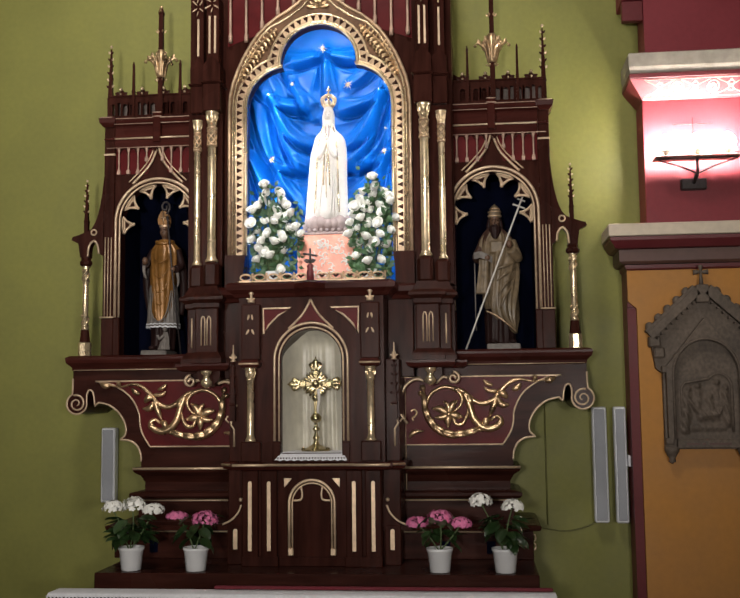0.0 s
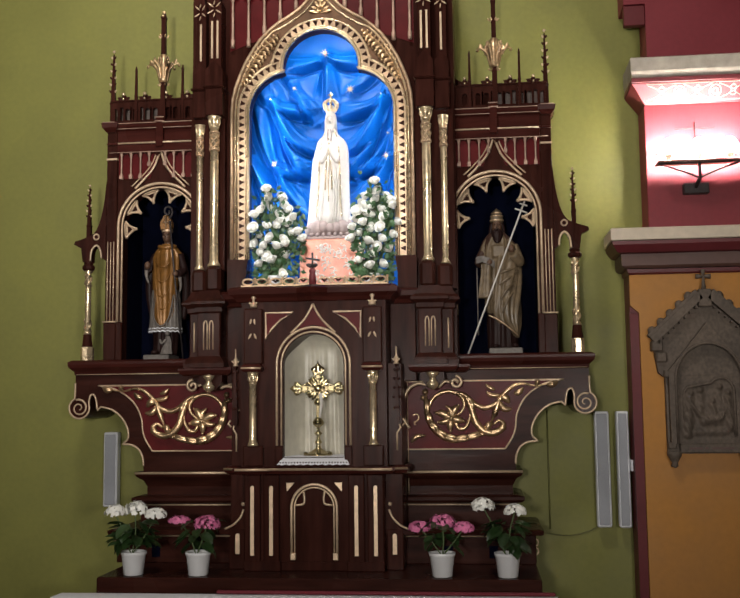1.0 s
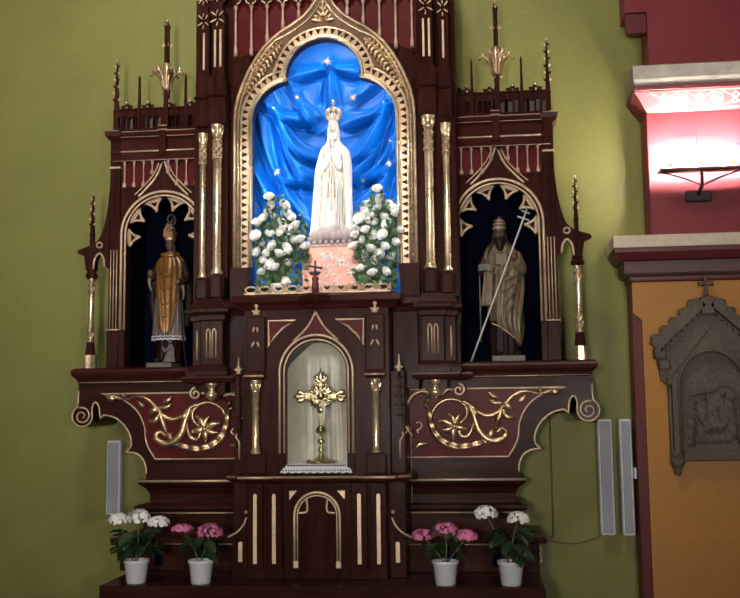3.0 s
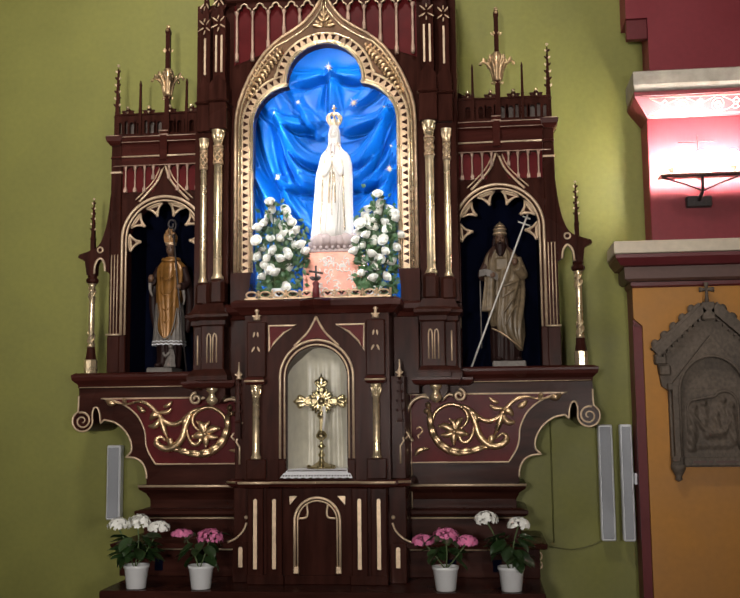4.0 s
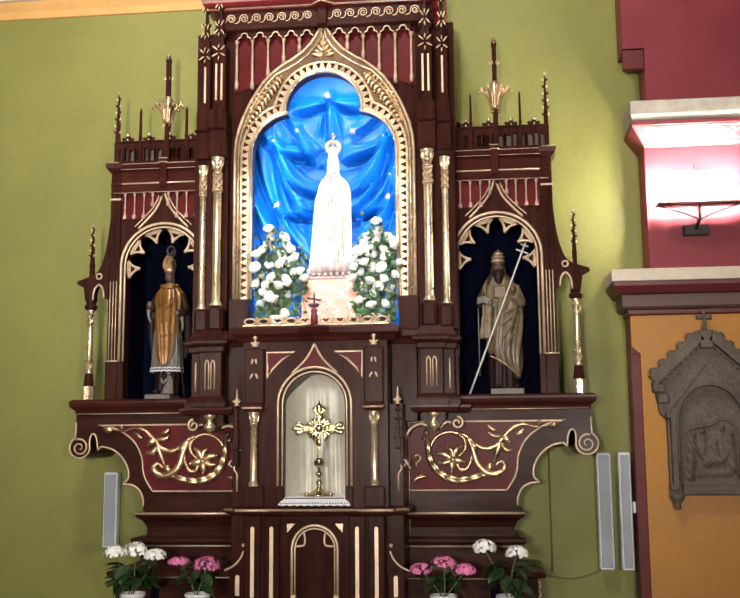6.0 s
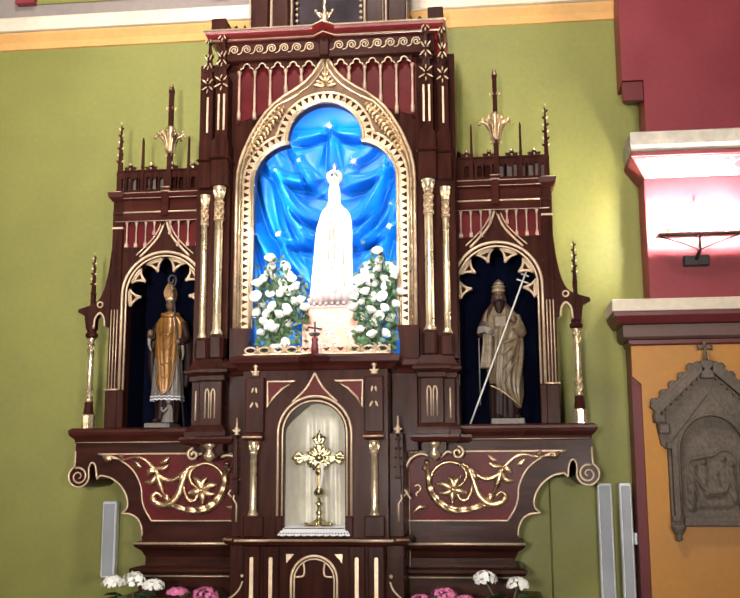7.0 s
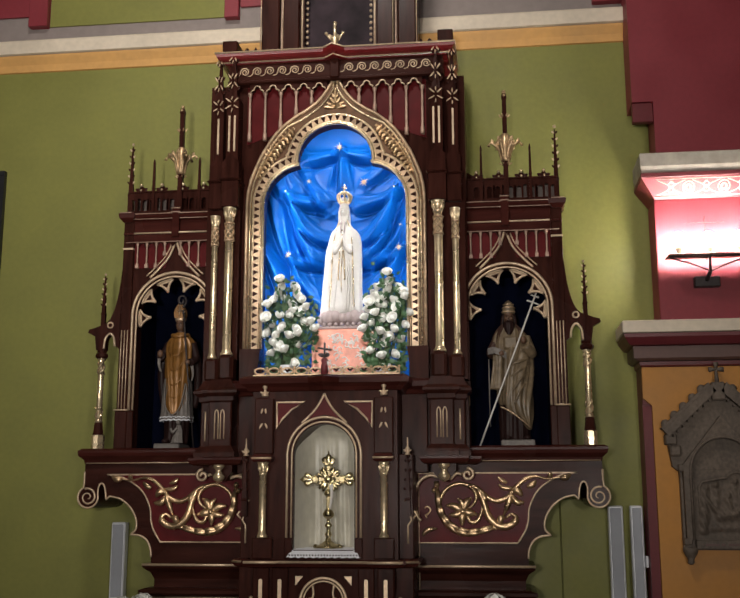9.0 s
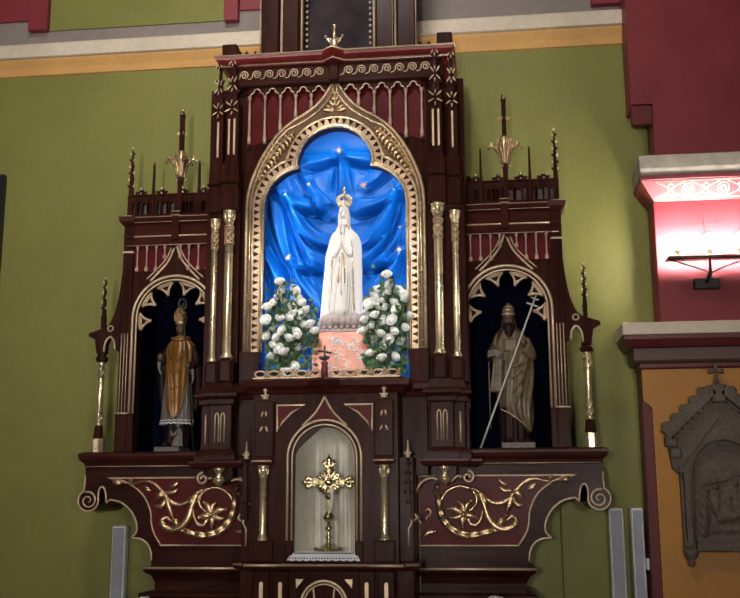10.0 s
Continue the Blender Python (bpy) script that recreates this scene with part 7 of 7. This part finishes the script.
speaker(-1.555, -1.46, 1.31, 1.80, 0.47, 0, "slim grey column loudspeaker on the green wall")
speaker(1.662, 1.752, 1.18, 1.904, 0.47, 0, "slim grey column loudspeaker on the green wall")
speaker(1.795, 1.870, 1.18, 1.904, 0.45, 0, "slim grey column loudspeaker on the green wall beside the pier")
bm = bmesh.new()
box(bm, 1.874, 1.889, 0.36, 0.47, 1.53, 1.60, bevel=0.004)
tagged(part("junction_box", bm, LINEN), "small white junction box on the pier side", "junction box")
cable = bmesh.new()
tube(cable, [(1.372, 0.494, 1.95), (1.372, 0.494, 1.16)], 0.005)
tube(cable, curve([(1.20, 0.494, 1.16), (1.372, 0.494, 1.13), (1.5, 0.494, 1.12), (1.62, 0.494, 1.15), (1.70, 0.494, 1.19)], 6), 0.004)
tagged(part("wall_cable", cable, CABLE), "thin olive painted cable clipped to the wall", "cable")

# ---- wall lamp ----
lamp = thing("wall_lamp", (2.265, -0.0, 3.19), "wrought iron wall lamp with three glowing glass bowls", "wall lamp")
bm = bmesh.new()
box(bm, 2.19, 2.34, -0.05, -0.001, 3.195, 3.262, bevel=0.006)
put("wall_plate", bm, IRON, lamp)
bm = bmesh.new()
LY, LX = -0.15, 2.266
tube(bm, [(2.262, -0.05, 3.235), (LX, LY, 3.272)], 0.012)
for q in (-1, 1):
    tube(bm, [(LX, LY, 3.268), (LX + q * 0.10, LY, 3.312), (LX + q * 0.235, LY, 3.358)], 0.0055)
tube(bm, [(LX - 0.235, LY, 3.362), (LX + 0.235, LY, 3.362)], 0.006)
tube(bm, [(LX, LY, 3.262), (LX, LY, 3.39)], 0.009)
put("arm", bm, IRON, lamp)
bm = bmesh.new()
box(bm, LX - 0.245, LX + 0.245, LY - 0.05, LY + 0.09, 3.364, 3.370, bevel=0.002)
put("tray", bm, AGED, lamp, "dull reddish tray under the glass bowls")
for x in (LX - 0.175, LX, LX + 0.178):
    bm = bmesh.new()
    lathe(bm, (x, LY, 3.371), [(0.014, 0), (0.016, 0.03), (0.026, 0.036), (0.030, 0.042), (0.026, 0.044)], 12)
    pan = put("candle_holder", bm, CREAM, lamp)
    rings = bmesh.new()
    for q in range(2):
        c = x - 0.058 + 0.116 * q
        tube(rings, [(c + 0.026 * math.cos(b), LY - 0.01, 3.402 + 0.015 * math.sin(b)) for b in np.linspace(0, 5.2, 14)], 0.0035)
    put("scroll", rings, IRON, lamp, apart=True)
    bm = bmesh.new()
    lathe(bm, (x, LY, 3.405), [(0.016, 0), (0.034, 0.012), (0.046, 0.034), (0.048, 0.055), (0.038, 0.08), (0.016, 0.10), (0.003, 0.105)], 24)
    put("glass_bowl", bm, BULB, pan, "glowing white glass bowl")
bm = bmesh.new()
tube(bm, [(2.275, -0.02, 3.36), (2.275, -0.02, 3.64)], 0.003)
tube(bm, [(2.16, -0.02, 3.60), (2.39, -0.02, 3.60)], 0.0025)
put("rod", bm, IRON, lamp)
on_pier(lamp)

# ---- station relief on the pier ----
rel = thing("relief_plaque", (2.33, 0, 1.56), "grey-brown cast relief plaque with a gabled frame and cross", "relief")
RX = 2.325
bm = bmesh.new()
body = [(RX + x, z) for x, z in ((-0.285, 1.66), (0.285, 1.66), (0.285, 2.12), (0.33, 2.15), (0.36, 2.33), (0.05, 2.60), (-0.05, 2.60), (-0.36, 2.33), (-0.33, 2.15), (-0.285, 2.12))]
prism(bm, body, -0.05, -0.001)
put("slab", bm, STONE, rel)
bm = bmesh.new()
half = [(RX, 2.325)] + [(RX + u, v) for u, v in arc(0, 2.10, 0.225, 88, 0, 14)] + [(RX + 0.225, 1.72)]
arch = both(half, RX)
prism(bm, [(RX - 0.27, 1.72), (RX - 0.27, 2.16), (RX, 2.45), (RX + 0.27, 2.16), (RX + 0.27, 1.72)] + arch[::-1], -0.098, -0.05)
tube(bm, at_y(arch, -0.098), 0.010)
for q in (-1, 1):
    tube(bm, [(RX + q * 0.255, -0.075, 1.72), (RX + q * 0.255, -0.075, 2.12)], 0.016, n=8)
    box(bm, RX + q * 0.225, RX + q * 0.30, -0.095, -0.05, 2.12, 2.165, bevel=0.006)
    box(bm, RX + q * 0.235, RX + q * 0.29, -0.095, -0.05, 1.69, 1.73, bevel=0.006)
put("arched_frame", bm, STONE, rel)
bm = bmesh.new()
for q in (-1, 1):
    a, b = np.array((RX + q * 0.36, 2.335)), np.array((RX + q * 0.03, 2.615))
    d = (b - a) / np.linalg.norm(b - a)
    nrm = np.array((-d[1], d[0])) * q
    a, b = a - 0.04 * nrm, b - 0.03 * nrm
    prism(bm, [tuple(a), tuple(b), tuple(b + 0.05 * nrm * -1 * -1), tuple(a + 0.05 * nrm)], -0.10, -0.05)
    prism(bm, [tuple(a - nrm * 0.0), tuple(b), tuple(b - 0.02 * nrm), tuple(a - 0.02 * nrm)], -0.085, -0.02)
    for k in range(5):
        p = a + (b - a) * (k + 0.5) / 5.2
        ball(bm, (p[0] - nrm[0] * 0.016, -0.05, p[1] - nrm[1] * 0.016), 0.032, 0, 8, sy=0.7)
    for k in range(9):
        p = a + (b - a) * (k + 0.5) / 9 + nrm * 0.066
        box(bm, p[0] - 0.006, p[0] + 0.006, -0.09, -0.05, p[1] - 0.006, p[1] + 0.006)
    box(bm, RX + q * 0.30, RX + q * 0.375, -0.09, -0.001, 2.28, 2.345, bevel=0.008)
    box(bm, RX + q * 0.27, RX + q * 0.345, -0.08, -0.001, 2.21, 2.28, bevel=0.012)
box(bm, RX - 0.045, RX + 0.045, -0.10, -0.02, 2.545, 2.655, bevel=0.008)
for q in (-1, 1):
    ball(bm, (RX + q * 0.07, -0.06, 2.60), 0.034, 0, 10, sy=0.7)
tube(bm, [(RX + 0.03 * math.cos(a), -0.08, 2.40 + 0.03 * math.sin(a)) for a in np.linspace(0, 6.28, 16)], 0.007)
put("gable", bm, STONE, rel)
bm = bmesh.new()
for q in (0, 1, 2, 3):
    a = q * math.pi / 2
    c = (RX, 2.735)
    e = (c[0] + 0.05 * math.cos(a), c[1] + (0.042 if q != 3 else 0.08) * math.sin(a))
    tube(bm, [(c[0], -0.06, c[1]), (e[0], -0.06, e[1])], 0.012, taper=lambda t: 0.7 + 0.7 * t)
put("cross", bm, STONE, rel)
bm = bmesh.new()
rows = []
STROKES = [(-0.13, 1.99, -0.15, 1.78, 0.030, 0.030), (-0.125, 1.96, -0.03, 1.86, 0.016, 0.034), (-0.03, 1.86, 0.06, 1.87, 0.030, 0.036), (0.02, 1.95, 0.03, 1.90, 0.030, 0.030),
           (0.125, 1.99, 0.14, 1.82, 0.026, 0.032), (0.12, 1.95, 0.08, 1.87, 0.012, 0.036), (-0.05, 2.01, -0.06, 1.92, 0.026, 0.018), (0.07, 2.03, 0.08, 1.93, 0.024, 0.016), (-0.10, 1.79, 0.11, 1.79, 0.022, 0.014)]
HEADS = [(-0.12, 2.02), (-0.055, 2.04), (0.025, 1.975), (0.075, 2.06), (0.13, 2.025)]


def relief_height(x, z):
    h = 0.0
    for x0, z0, x1, z1, r, top in STROKES:
        t = max(0.0, min(1.0, ((x - x0) * (x1 - x0) + (z - z0) * (z1 - z0)) / ((x1 - x0) ** 2 + (z1 - z0) ** 2)))
        d = math.hypot(x - x0 - t * (x1 - x0), z - z0 - t * (z1 - z0))
        h = max(h, top * math.exp(-(d / r) ** 2) * (1 + 0.25 * math.sin(150 * x + 90 * z)))
    for hx, hz in HEADS:
        h = max(h, 0.036 * math.exp(-(math.hypot(x - hx, z - hz) / 0.019) ** 2))
    return h


for x in np.linspace(-0.226, 0.226, 70):
    col = []
    for z in np.linspace(1.72, 2.33, 90):
        y = -0.052
        if abs(x) < 0.19 and 1.75 < z < 2.13:
            y += 0.004
            y -= relief_height(x, z)
        col.append((RX + x, max(y, -0.105), z))
    rows.append(col)
loft(bm, rows, 0, True, False)
tube(bm, at_y([(RX + x, z) for x, z in [(-0.165, 1.76), (-0.165, 2.03), (-0.14, 2.06)] + arc(0.09, 2.03, 0.085, 140, 0, 8) + [(0.175, 1.76)]], -0.056), 0.010)
put("carved_scene", bm, STONE, rel)
bm = bmesh.new()
box(bm, RX - 0.21, RX + 0.21, -0.085, -0.05, 1.665, 1.72, bevel=0.006)
put("inscription_panel", bm, STONE, rel)
bm = bmesh.new()
for k, (a, b) in enumerate(((-0.15, -0.06), (-0.045, -0.02), (0.0, 0.15))):
    box(bm, RX + a, RX + b, -0.0875, -0.084, 1.686, 1.699)
put("inscription_bar", bm, UMBER, rel, apart=True)
for q in (-1, 1):
    bm = bmesh.new()
    lathe(bm, (RX + q * 0.245, -0.05, 1.575), [(0.006, 0), (0.026, 0.012), (0.02, 0.03), (0.035, 0.05), (0.05, 0.075), (0.052, 0.10)], 10)
    put("corner_drop", bm, STONE, rel)
rel.location.x -= 0.05
rel.scale = (0.84, 1.0, 0.965)
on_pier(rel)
